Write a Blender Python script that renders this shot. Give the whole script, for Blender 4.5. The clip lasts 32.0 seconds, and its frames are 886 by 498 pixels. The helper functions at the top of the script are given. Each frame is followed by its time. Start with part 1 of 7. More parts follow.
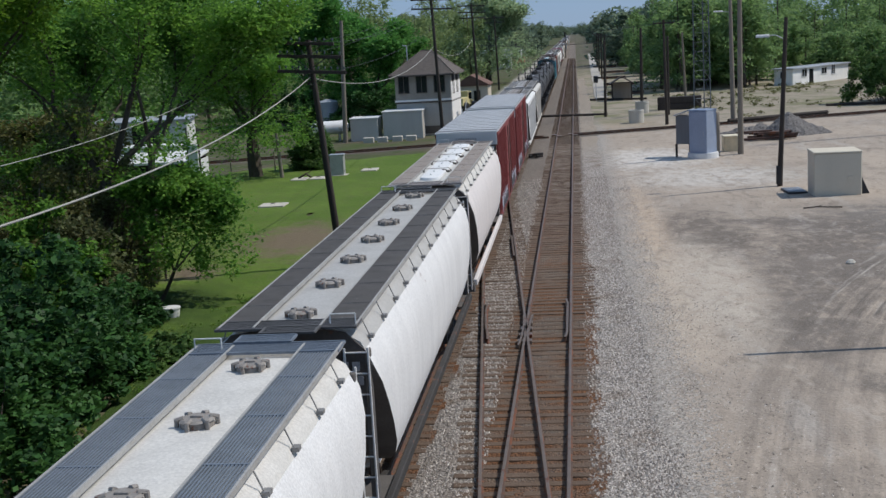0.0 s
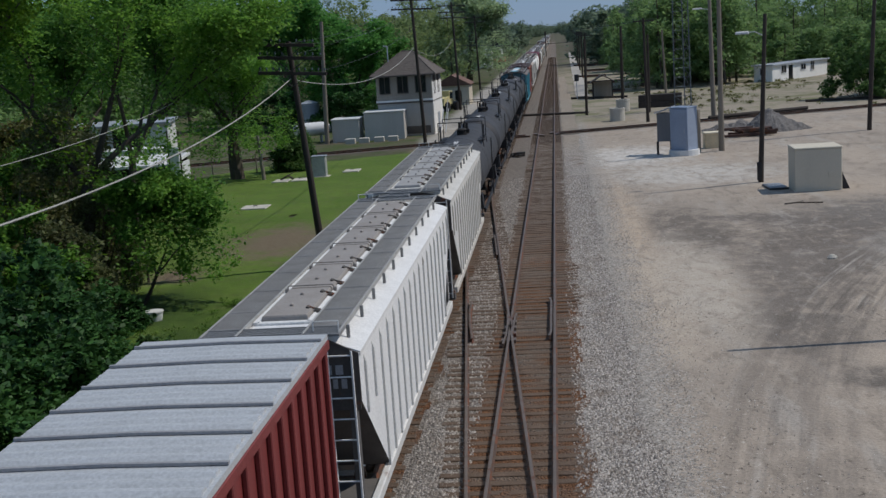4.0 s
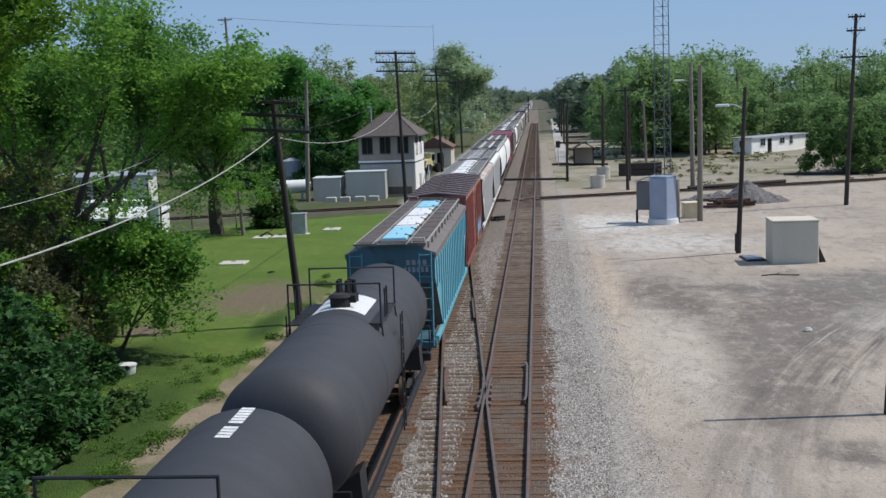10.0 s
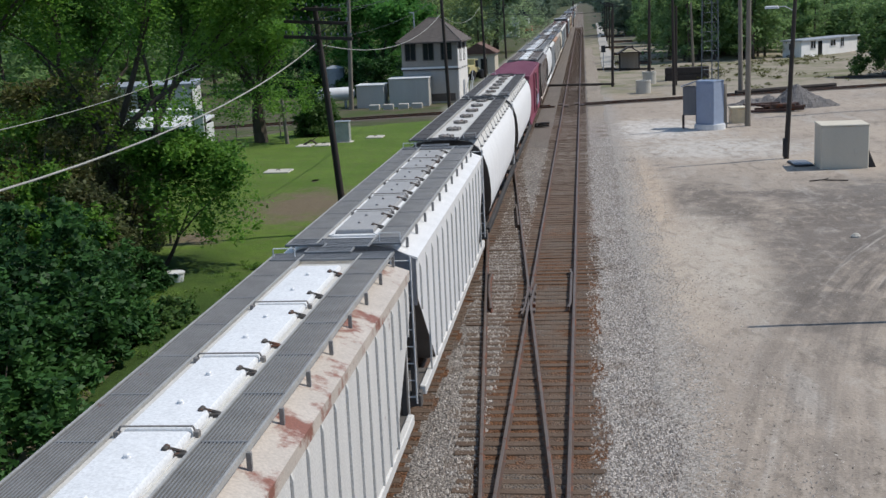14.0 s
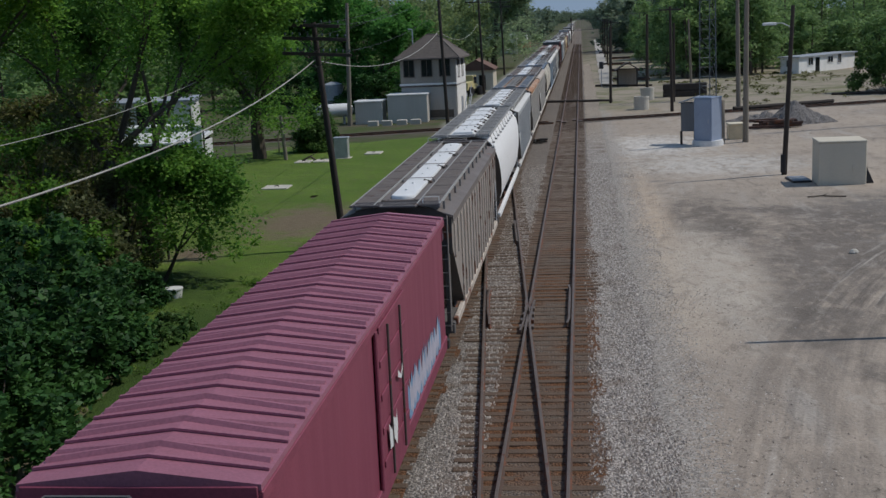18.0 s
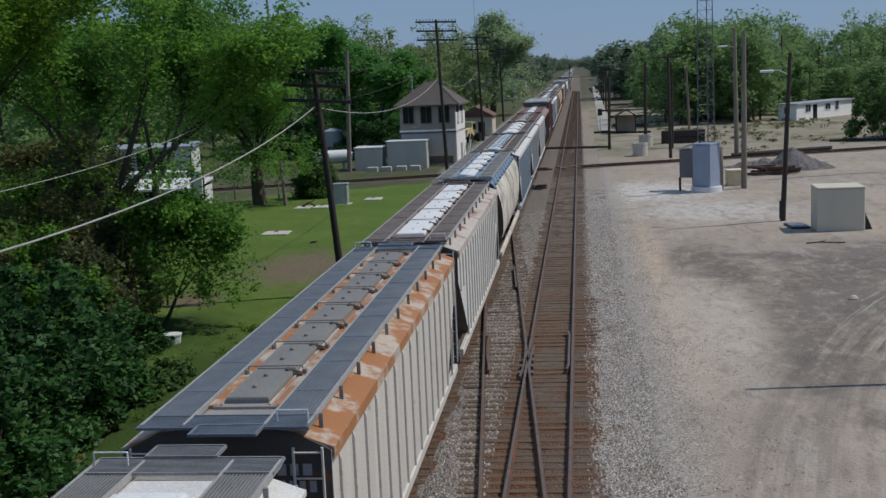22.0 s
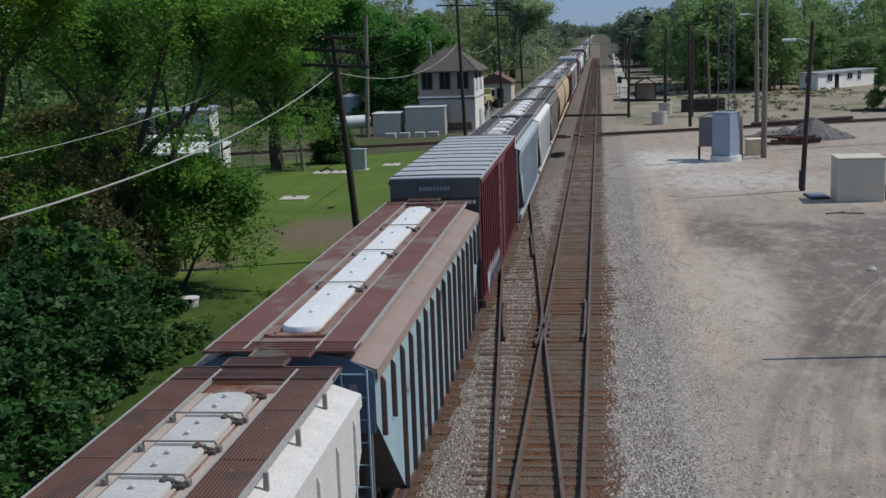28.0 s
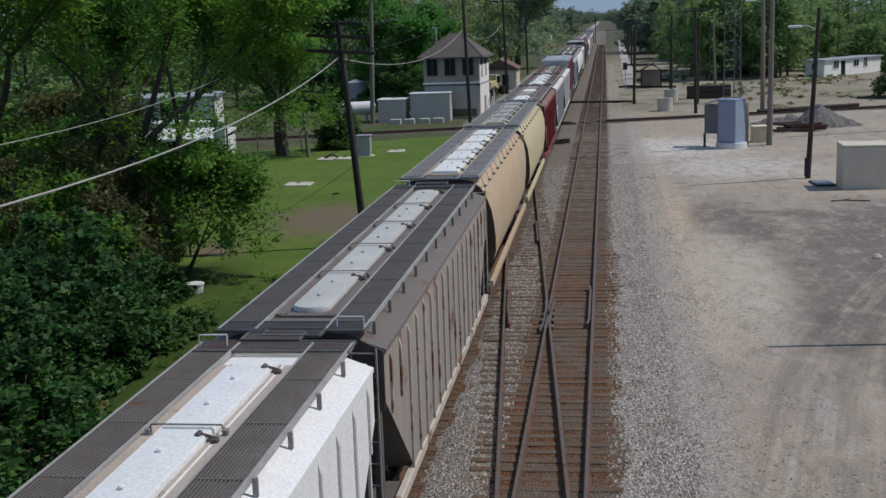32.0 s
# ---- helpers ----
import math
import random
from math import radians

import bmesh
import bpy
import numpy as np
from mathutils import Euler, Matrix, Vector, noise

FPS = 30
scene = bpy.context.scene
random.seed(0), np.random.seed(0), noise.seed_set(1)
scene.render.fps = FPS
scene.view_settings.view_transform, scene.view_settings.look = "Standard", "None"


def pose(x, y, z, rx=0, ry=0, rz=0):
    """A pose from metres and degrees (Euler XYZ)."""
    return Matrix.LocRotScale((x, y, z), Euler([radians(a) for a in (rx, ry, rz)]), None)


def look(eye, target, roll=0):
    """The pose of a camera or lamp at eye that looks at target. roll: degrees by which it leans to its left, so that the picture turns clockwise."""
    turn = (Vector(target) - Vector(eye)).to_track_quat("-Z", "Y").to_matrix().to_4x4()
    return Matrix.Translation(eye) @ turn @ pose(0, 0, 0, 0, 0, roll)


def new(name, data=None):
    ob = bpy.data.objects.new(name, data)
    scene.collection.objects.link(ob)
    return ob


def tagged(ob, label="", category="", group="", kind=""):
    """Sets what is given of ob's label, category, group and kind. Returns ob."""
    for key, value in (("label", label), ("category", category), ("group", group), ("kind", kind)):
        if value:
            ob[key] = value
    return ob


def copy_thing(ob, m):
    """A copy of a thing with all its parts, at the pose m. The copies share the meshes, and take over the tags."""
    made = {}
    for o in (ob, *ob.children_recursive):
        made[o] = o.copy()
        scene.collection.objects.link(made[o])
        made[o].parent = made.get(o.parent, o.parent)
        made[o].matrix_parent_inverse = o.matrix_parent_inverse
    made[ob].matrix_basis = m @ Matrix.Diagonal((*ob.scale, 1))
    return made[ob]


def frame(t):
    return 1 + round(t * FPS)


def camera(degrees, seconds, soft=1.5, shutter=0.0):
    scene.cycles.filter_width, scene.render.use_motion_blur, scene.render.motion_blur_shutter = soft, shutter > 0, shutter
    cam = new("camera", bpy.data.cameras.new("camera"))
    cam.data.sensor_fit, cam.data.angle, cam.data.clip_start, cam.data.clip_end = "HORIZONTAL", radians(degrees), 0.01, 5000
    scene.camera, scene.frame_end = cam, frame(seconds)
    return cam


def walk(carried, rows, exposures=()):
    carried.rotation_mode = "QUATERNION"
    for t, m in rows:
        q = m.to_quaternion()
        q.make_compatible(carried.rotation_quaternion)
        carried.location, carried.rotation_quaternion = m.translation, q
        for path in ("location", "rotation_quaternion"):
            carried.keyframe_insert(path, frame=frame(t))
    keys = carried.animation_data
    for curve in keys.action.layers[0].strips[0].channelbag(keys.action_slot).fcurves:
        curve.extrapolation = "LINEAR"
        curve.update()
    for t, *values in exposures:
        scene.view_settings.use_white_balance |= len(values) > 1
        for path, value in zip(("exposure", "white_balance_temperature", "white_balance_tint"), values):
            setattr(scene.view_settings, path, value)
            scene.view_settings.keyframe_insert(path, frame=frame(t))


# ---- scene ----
# The camera is held by hand at one spot on a bridge 9.4 m above the rails.
EYE = (0.0, 0.0, 9.4)
cam = camera(40.07, 32.0, soft=1.5)
PATH = [
    (0.0, 6.63, -9.87, -3.27), (0.5, 6.76, -9.97, -3.32), (1.0, 6.59, -9.93, -3.22), (1.5, 6.64, -9.92, -3.02),
    (2.0, 6.73, -9.71, -3.14), (2.5, 6.93, -9.84, -3.37), (4.5, 5.26, -9.95, -3.57), (5.0, 4.4, -8.03, -1.96),
    (5.5, 4.32, -5.24, -1.27), (6.0, 4.98, -4.7, -2.23), (6.5, 5.72, -5.87, -1.91), (7.0, 5.72, -6.36, -2.24),
    (7.5, 5.52, -6.19, -2.44), (8.0, 5.71, -6.98, -2.46), (8.5, 5.08, -6.92, -1.85), (9.0, 4.64, -6.2, -1.2),
    (9.5, 4.25, -6.6, -1.12), (10.0, 4.64, -7.07, -1.94), (10.5, 5.77, -6.35, -1.03), (11.0, 5.94, -7.17, -1.94),
    (11.5, 5.94, -8.26, -2.61), (12.0, 5.45, -8.08, -2.19), (12.5, 5.64, -8.45, -2.0), (13.0, 6.24, -9.41, -2.06),
    (13.5, 7.08, -10.98, -2.6), (14.0, 6.92, -11.35, -2.58), (14.5, 6.68, -11.4, -2.19), (16.5, 6.64, -11.38, -2.11),
    (17.0, 6.46, -10.89, -2.1), (17.5, 7.14, -10.93, -2.7), (18.0, 6.81, -10.6, -2.57), (18.5, 6.99, -10.49, -2.21),
    (19.0, 6.77, -9.93, -2.04), (19.5, 6.72, -9.4, -2.05), (20.0, 6.65, -8.58, -2.64), (20.5, 6.48, -8.48, -2.45),
    (21.0, 6.38, -8.39, -2.72), (21.5, 6.54, -8.16, -2.85), (22.0, 6.68, -8.44, -2.51), (22.5, 6.92, -9.0, -2.32),
    (23.0, 6.83, -9.28, -2.84), (23.5, 6.63, -9.0, -2.66), (24.0, 6.38, -8.96, -2.99), (24.5, 6.78, -9.3, -2.99),
    (25.0, 6.97, -9.31, -2.81), (25.5, 7.07, -9.59, -2.8), (27.5, 7.8, -9.79, -2.01), (28.0, 7.56, -9.98, -2.04),
    (28.5, 7.76, -10.85, -1.5), (29.0, 7.94, -10.99, -2.05), (29.5, 7.97, -10.56, -2.28), (30.0, 7.74, -10.29, -1.75),
    (30.5, 7.91, -10.43, -1.9), (31.0, 7.86, -10.21, -1.93), (31.5, 7.88, -10.61, -1.94), (32.0, 7.81, -10.61, -1.94),
]

# the film camera dims its picture a little on the way
EXPOSURES = [(0, -0.1), (1.0, -0.22), (2.0, -0.45), (5.0, -0.45), (7.0, -0.12), (9.0, 0.15), (12.0, 0.1), (14.0, -0.03), (17.0, -0.52), (18.0, -0.52), (19.0, -0.4), (21.0, -0.4), (25.0, -0.42), (28.0, -0.3), (29.0, -0.17), (30.0, -0.2), (31.0, -0.13), (32.0, -0.37)]
walk(cam, [(t, pose(*EYE, 90 + pitch, 0, yaw) @ pose(0, 0, 0, 0, 0, roll)) for t, yaw, pitch, roll in PATH], EXPOSURES)

# ---- light ----
SUN_ELEVATION, SUN_AZIMUTH = 53.0, 10.5   # azimuth from +x towards +y
sun = new("sun", bpy.data.lights.new("sun", "SUN"))
sun.data.energy, sun.data.angle, sun.data.color = 3.7, radians(0.6), (1.0, 0.95, 0.88)
sv = Vector((math.cos(radians(SUN_ELEVATION)) * math.cos(radians(SUN_AZIMUTH)),
             math.cos(radians(SUN_ELEVATION)) * math.sin(radians(SUN_AZIMUTH)), math.sin(radians(SUN_ELEVATION))))
sun.matrix_world = look(sv * 200, (0, 0, 0))
world = bpy.data.worlds.new("sky")
scene.world = world
world.use_nodes = True
wn = world.node_tree
sky = wn.nodes.new("ShaderNodeTexSky")
sky.sky_type, sky.sun_disc = "NISHITA", False
sky.sun_elevation, sky.sun_rotation = radians(SUN_ELEVATION), radians(90 - SUN_AZIMUTH)
sky.altitude, sky.air_density, sky.dust_density, sky.ozone_density = 1000.0, 1.0, 0.3, 3.0
# thin haze evens out the clear sky
tint = wn.nodes.new("ShaderNodeMix")
tint.data_type = "RGBA"
tint.inputs[0].default_value, tint.inputs[7].default_value = 0.82, (2.25, 3.62, 5.92, 1)
wn.links.new(sky.outputs[0], tint.inputs[6])
wn.links.new(tint.outputs[2], wn.nodes["Background"].inputs[0])
wn.nodes["Background"].inputs[1].default_value = 0.10

# ---- materials ----
MATS = {}


def material(name, color, rough=0.7, metal=0.0, dark=0.6, amount=0.5, scale=2.0, fine=25.0, bump=0.15, rust=None, streak=False):
    """A worn surface: colour varied at two scales, with optional rust (colour, share, scale) and streaks down the sides."""
    m = bpy.data.materials.new(name)
    m.use_nodes = True
    n, l = m.node_tree.nodes, m.node_tree.links
    out, bsdf = n["Material Output"], n["Principled BSDF"]
    co = n.new("ShaderNodeTexCoord")
    info = n.new("ShaderNodeObjectInfo")
    off = n.new("ShaderNodeVectorMath")
    off.operation = "MULTIPLY_ADD"
    l.new(info.outputs["Random"], off.inputs[0])
    off.inputs[1].default_value = (37.0, 61.0, 0.0)
    l.new(co.outputs["Object"], off.inputs[2])
    vec = off.outputs[0]
    big = n.new("ShaderNodeTexNoise")
    big.inputs["Scale"].default_value, big.inputs["Detail"].default_value = scale, 6
    if streak:
        mp = n.new("ShaderNodeMapping")
        mp.inputs["Scale"].default_value = (1.0, 1.6, 0.14)
        l.new(vec, mp.inputs[0])
        l.new(mp.outputs[0], big.inputs["Vector"])
    else:
        l.new(vec, big.inputs["Vector"])
    small = n.new("ShaderNodeTexNoise")
    small.inputs["Scale"].default_value, small.inputs["Detail"].default_value = fine, 4
    l.new(vec, small.inputs["Vector"])
    ramp = n.new("ShaderNodeMapRange")
    ramp.inputs[1].default_value, ramp.inputs[2].default_value = 0.35, 0.68
    l.new(big.outputs[0], ramp.inputs[0])
    mul = n.new("ShaderNodeMath")
    mul.operation = "MULTIPLY"
    l.new(ramp.outputs[0], mul.inputs[0])
    mul.inputs[1].default_value = amount
    mix = n.new("ShaderNodeMix")
    mix.data_type = "RGBA"
    mix.inputs[6].default_value = (*color, 1)
    mix.inputs[7].default_value = (*[c * dark for c in color], 1)
    l.new(mul.outputs[0], mix.inputs[0])
    col = mix.outputs[2]
    if rust:
        rc, share, rs = rust
        rn = n.new("ShaderNodeTexNoise")
        rn.inputs["Scale"].default_value, rn.inputs["Detail"].default_value, rn.inputs["Roughness"].default_value = rs, 8, 0.65
        l.new(vec, rn.inputs["Vector"])
        rr = n.new("ShaderNodeMapRange")
        rr.inputs[1].default_value, rr.inputs[2].default_value = 0.72 - share * 0.45, 0.80 - share * 0.45
        l.new(rn.outputs[0], rr.inputs[0])
        mx = n.new("ShaderNodeMix")
        mx.data_type = "RGBA"
        l.new(rr.outputs[0], mx.inputs[0])
        l.new(col, mx.inputs[6])
        mx.inputs[7].default_value = (*rc, 1)
        col = mx.outputs[2]
    hsv = n.new("ShaderNodeHueSaturation")
    vr = n.new("ShaderNodeMapRange")
    vr.inputs[1].default_value, vr.inputs[2].default_value = 0.25, 0.75
    vr.inputs[3].default_value, vr.inputs[4].default_value = 0.82, 1.16
    l.new(small.outputs[0], vr.inputs[0])
    l.new(vr.outputs[0], hsv.inputs["Value"])
    l.new(col, hsv.inputs["Color"])
    l.new(hsv.outputs[0], bsdf.inputs["Base Color"])
    bsdf.inputs["Metallic"].default_value = metal
    rg = n.new("ShaderNodeMapRange")
    rg.inputs[3].default_value, rg.inputs[4].default_value = max(rough - 0.12, 0.05), min(rough + 0.12, 1)
    l.new(big.outputs[0], rg.inputs[0])
    l.new(rg.outputs[0], bsdf.inputs["Roughness"])
    if bump:
        bp = n.new("ShaderNodeBump")
        bp.inputs["Strength"].default_value, bp.inputs["Distance"].default_value = bump, 0.03
        l.new(small.outputs[0], bp.inputs["Height"])
        l.new(bp.outputs[0], bsdf.inputs["Normal"])
    MATS[name] = m
    return m


def leaf_material(name, a, b, translucent=0.45):
    """Leaves: every leaf of its own shade between two greens, lit through from behind."""
    m = bpy.data.materials.new(name)
    m.use_nodes = True
    n, l = m.node_tree.nodes, m.node_tree.links
    bsdf = n["Principled BSDF"]
    geo = n.new("ShaderNodeNewGeometry")
    co = n.new("ShaderNodeTexCoord")
    ns = n.new("ShaderNodeTexNoise")
    ns.inputs["Scale"].default_value = 0.45
    l.new(co.outputs["Object"], ns.inputs["Vector"])
    add = n.new("ShaderNodeMath")
    add.operation = "MULTIPLY_ADD"
    l.new(geo.outputs["Random Per Island"], add.inputs[0])
    add.inputs[1].default_value = 0.7
    mr = n.new("ShaderNodeMapRange")
    mr.inputs[1].default_value, mr.inputs[2].default_value = 0.35, 0.65
    mr.inputs[3].default_value, mr.inputs[4].default_value = -0.2, 0.5
    l.new(ns.outputs[0], mr.inputs[0])
    l.new(mr.outputs[0], add.inputs[2])
    mix = n.new("ShaderNodeMix")
    mix.data_type = "RGBA"
    mix.clamp_factor = True
    mix.inputs[6].default_value, mix.inputs[7].default_value = (*a, 1), (*b, 1)
    l.new(add.outputs[0], mix.inputs[0])
    l.new(mix.outputs[2], bsdf.inputs["Base Color"])
    bsdf.inputs["Roughness"].default_value = 0.55
    bsdf.inputs["Specular IOR Level"].default_value = 0.25
    tr = n.new("ShaderNodeBsdfTranslucent")
    l.new(mix.outputs[2], tr.inputs[0])
    ms = n.new("ShaderNodeMixShader")
    ms.inputs[0].default_value = translucent
    l.new(bsdf.outputs[0], ms.inputs[1])
    l.new(tr.outputs[0], ms.inputs[2])
    l.new(ms.outputs[0], n["Material Output"].inputs[0])
    return m


RUST = (0.16, 0.06, 0.03)
ORANGE = (0.36, 0.15, 0.05)
M_LEAF = leaf_material("leaf_green", (0.078, 0.190, 0.034), (0.215, 0.405, 0.066), 0.6)
M_LEAF_DARK = leaf_material("leaf_dark", (0.074, 0.175, 0.039), (0.185, 0.375, 0.074), 0.6)
M_LEAF_MAPLE = leaf_material("leaf_maple", (0.055, 0.180, 0.038), (0.150, 0.355, 0.080), 0.6)
# round tree: distance haze painted in as a paler green
M_LEAF_ROUND = leaf_material("leaf_haze_tint", (0.270, 0.370, 0.205), (0.390, 0.490, 0.280), 0.65)
M_LEAF_SPRING = leaf_material("leaf_spring", (0.055, 0.138, 0.013), (0.170, 0.305, 0.029), 0.6)
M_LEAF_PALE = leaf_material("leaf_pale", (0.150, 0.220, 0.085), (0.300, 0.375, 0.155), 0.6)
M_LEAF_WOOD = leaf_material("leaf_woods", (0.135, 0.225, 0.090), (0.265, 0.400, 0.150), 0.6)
# far trees: bluish haze is put into the leaf colour
M_LEAF_FAR = leaf_material("leaf_distant_haze", (0.140, 0.195, 0.130), (0.220, 0.285, 0.190), 0.6)
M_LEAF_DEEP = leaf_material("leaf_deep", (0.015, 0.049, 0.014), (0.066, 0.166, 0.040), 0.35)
M_LEAF_BUSH = leaf_material("leaf_bush", (0.050, 0.115, 0.035), (0.150, 0.260, 0.075), 0.55)
M_LEAF_WEED = leaf_material("leaf_weed", (0.120, 0.200, 0.035), (0.220, 0.320, 0.065), 0.5)
M_LEAF_GRASS = leaf_material("leaf_long_grass", (0.055, 0.125, 0.018), (0.125, 0.235, 0.034), 0.5)
# brush below the trees, its shade put into the leaf colour
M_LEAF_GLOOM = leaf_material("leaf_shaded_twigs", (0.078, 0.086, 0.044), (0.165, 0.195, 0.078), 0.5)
M_LEAF_TWIG = leaf_material("leaf_olive", (0.075, 0.070, 0.028), (0.150, 0.165, 0.045), 0.4)
M_BARK = material("bark", (0.085, 0.068, 0.052), 0.9, scale=3, bump=0.6)
M_STEEL = material("running_gear", (0.040, 0.036, 0.033), 0.75, rust=(RUST, 0.25, 3.0), bump=0.3)
M_WHEEL = material("wheel_steel", (0.10, 0.075, 0.06), 0.55, 0.5, rust=(RUST, 0.5, 4.0))
M_BOARD_TAN = material("grating_dusty", (0.36, 0.32, 0.295), 0.75, 0.1, rust=(RUST, 0.10, 1.5))
M_BOARD_WINE = material("grating_red_brown", (0.150, 0.078, 0.062), 0.75, 0.1, rust=((0.09, 0.06, 0.055), 0.35, 0.9))
M_SHEET = material("walkway_sheet", (0.165, 0.068, 0.056), 0.8, scale=0.8, rust=((0.205, 0.160, 0.130), 0.42, 0.55))
# grime on the car ends, darkened further to hold their shade
M_SOIL_SHADE = material("soiled_shaded_steel", (0.115, 0.105, 0.098), 0.85, scale=1.5, rust=(RUST, 0.2, 2.0), streak=True)
M_BOARD_DARK = material("grating_dark", (0.155, 0.135, 0.125), 0.7, 0.2, rust=(RUST, 0.25, 1.5))
M_GRATE = material("grating_steel", (0.275, 0.272, 0.268), 0.6, 0.3, rust=(RUST, 0.12, 1.5))
M_GRATE_RUST = material("grating_rust", (0.20, 0.175, 0.165), 0.75, 0.2, rust=((0.13, 0.075, 0.06), 0.30, 0.9))
M_EDGE = material("edge_steel", (0.42, 0.41, 0.39), 0.6, 0.2, rust=(RUST, 0.15, 2.0))
M_BOARD_BLUE = material("grating_blue_grey", (0.205, 0.235, 0.275), 0.55, 0.3, rust=(RUST, 0.06, 1.5))
M_BOARD_COAL = material("grating_charcoal", (0.115, 0.110, 0.108), 0.65, 0.2, rust=(RUST, 0.12, 1.5))
M_LATCH = material("latch_steel", (0.10, 0.09, 0.08), 0.7, 0.3, rust=(RUST, 0.4, 6.0))
M_BLACK = material("black_paint", (0.022, 0.022, 0.025), 0.5, scale=1.2)
M_FITTING = material("dome_fitting", (0.014, 0.013, 0.013), 0.85, rust=(RUST, 0.12, 4.0))
M_TANK = material("tank_black", (0.036, 0.037, 0.043), 0.72, scale=0.8, dark=0.75, streak=True, bump=0.05)
M_WHITE = material("white_paint", (0.70, 0.70, 0.69), 0.5, dark=0.82, scale=1.5, streak=True)
M_MARK = material("white_lettering", (0.75, 0.75, 0.73), 0.6)
M_GREYMARK = material("grey_lettering", (0.35, 0.35, 0.36), 0.6)
M_DARKMARK = material("dark_lettering", (0.05, 0.05, 0.06), 0.6)
M_POLE = material("creosoted_wood", (0.050, 0.040, 0.034), 0.9, scale=4, streak=True, bump=0.4)
M_POLE_GREY = material("weathered_wood", (0.24, 0.21, 0.17), 0.9, scale=4, streak=True, bump=0.4)
M_CABLE = material("cable_sheath", (0.38, 0.37, 0.33), 0.7)
M_WIRE = material("copper_wire", (0.05, 0.05, 0.05), 0.6)
M_RAIL = material("rail_steel", (0.20, 0.155, 0.125), 0.5, 0.5, rust=(RUST, 0.35, 2.0), scale=1.5)
M_RAIL_SIDE = material("rail_web", (0.090, 0.055, 0.040), 0.8, 0.1, rust=(RUST, 0.5, 2.0))
M_TIE = material("tie_wood", (0.120, 0.080, 0.054), 0.95, scale=1.6, fine=14, dark=0.55, bump=0.7)
M_CONCRETE = material("concrete", (0.52, 0.49, 0.43), 0.9, scale=1.0, dark=0.78, streak=True, bump=0.3)
M_GALV = material("galvanised_steel", (0.42, 0.45, 0.50), 0.55, 0.35, scale=1.0)
M_DARKGLASS = material("dark_window", (0.015, 0.017, 0.020), 0.2, bump=0)


# ---- mesh building ----
class Shape:
    """Points and faces gathered into one mesh."""

    def __init__(self):
        self.v, self.f = [], []

    def add(self, verts, faces):
        k = len(self.v)
        self.v.extend(verts)
        self.f.extend([tuple(i + k for i in face) for face in faces])
        return self

    def box(self, x0, x1, y0, y1, z0, z1, c=0.0):
        if c <= 0:
            p = [(x, y, z) for z in (z0, z1) for y in (y0, y1) for x in (x0, x1)]
            return self.add(p, [(0, 2, 3, 1), (4, 5, 7, 6), (0, 1, 5, 4), (2, 6, 7, 3), (0, 4, 6, 2), (1, 3, 7, 5)])
        ring = [(x0 + c, y0), (x1 - c, y0), (x1, y0 + c), (x1, y1 - c), (x1 - c, y1), (x0 + c, y1), (x0, y1 - c), (x0, y0 + c)]
        cx, cy = (x0 + x1) / 2, (y0 + y1) / 2
        sx, sy = 1 - 2 * c / max(x1 - x0, 1e-6), 1 - 2 * c / max(y1 - y0, 1e-6)
        top = [(cx + (x - cx) * sx, cy + (y - cy) * sy, z1) for x, y in ring]
        p = [(x, y, z0) for x, y in ring] + [(x, y, z1 - c) for x, y in ring] + top
        fs = [tuple(range(7, -1, -1)), tuple(range(16, 24))]
        for b in (0, 8):
            fs += [(b + i, b + (i + 1) % 8, b + 8 + (i + 1) % 8, b + 8 + i) for i in range(8)]
        return self.add(p, fs)

    def tube(self, a, b, r0, r1=None, n=8, caps=True):
        r1 = r0 if r1 is None else r1
        a, b = Vector(a), Vector(b)
        d = b - a
        if d.length < 1e-6:
            return self
        q = d.to_track_quat("Z", "Y").to_matrix()
        p = []
        for c, r in ((a, r0), (b, r1)):
            p += [tuple(c + q @ Vector((r * math.cos(6.2832 * i / n), r * math.sin(6.2832 * i / n), 0))) for i in range(n)]
        fs = [(i, (i + 1) % n, n + (i + 1) % n, n + i) for i in range(n)]
        if caps:
            fs += [tuple(range(n - 1, -1, -1)), tuple(range(n, 2 * n))]
        return self.add(p, fs)

    def path(self, pts, r, n=6):
        for a, b in zip(pts, pts[1:]):
            self.tube(a, b, r, r, n)
        return self

    def loft(self, rings, closed=True, caps=True):
        n = len(rings[0])
        p = [tuple(q) for ring in rings for q in ring]
        fs = []
        for k in range(len(rings) - 1):
            for i in range(n if closed else n - 1):
                j = (i + 1) % n
                fs.append((k * n + i, k * n + j, (k + 1) * n + j, (k + 1) * n + i))
        if caps:
            fs += [tuple(range(n - 1, -1, -1)), tuple(range((len(rings) - 1) * n, len(rings) * n))]
        return self.add(p, fs)

    def prism(self, outline, y0, y1):
        """An outline in x and z, drawn out along y."""
        return self.loft([[(x, y0, z) for x, z in outline], [(x, y1, z) for x, z in outline]])

    def slab(self, outline, z0, z1):
        """An outline in x and y, drawn up along z."""
        return self.loft([[(x, y, z0) for x, y in outline], [(x, y, z1) for x, y in outline]])

    def mesh(self, name, mat, smooth=False, fix=True):
        me = bpy.data.meshes.new(name)
        me.from_pydata(self.v, [], self.f)
        if fix and len(self.f) < 20000:
            b = bmesh.new()
            b.from_mesh(me)
            bmesh.ops.recalc_face_normals(b, faces=b.faces)
            b.to_mesh(me)
            b.free()
        if mat:
            me.materials.append(mat)
        if smooth:
            me.polygons.foreach_set("use_smooth", [True] * len(me.polygons))
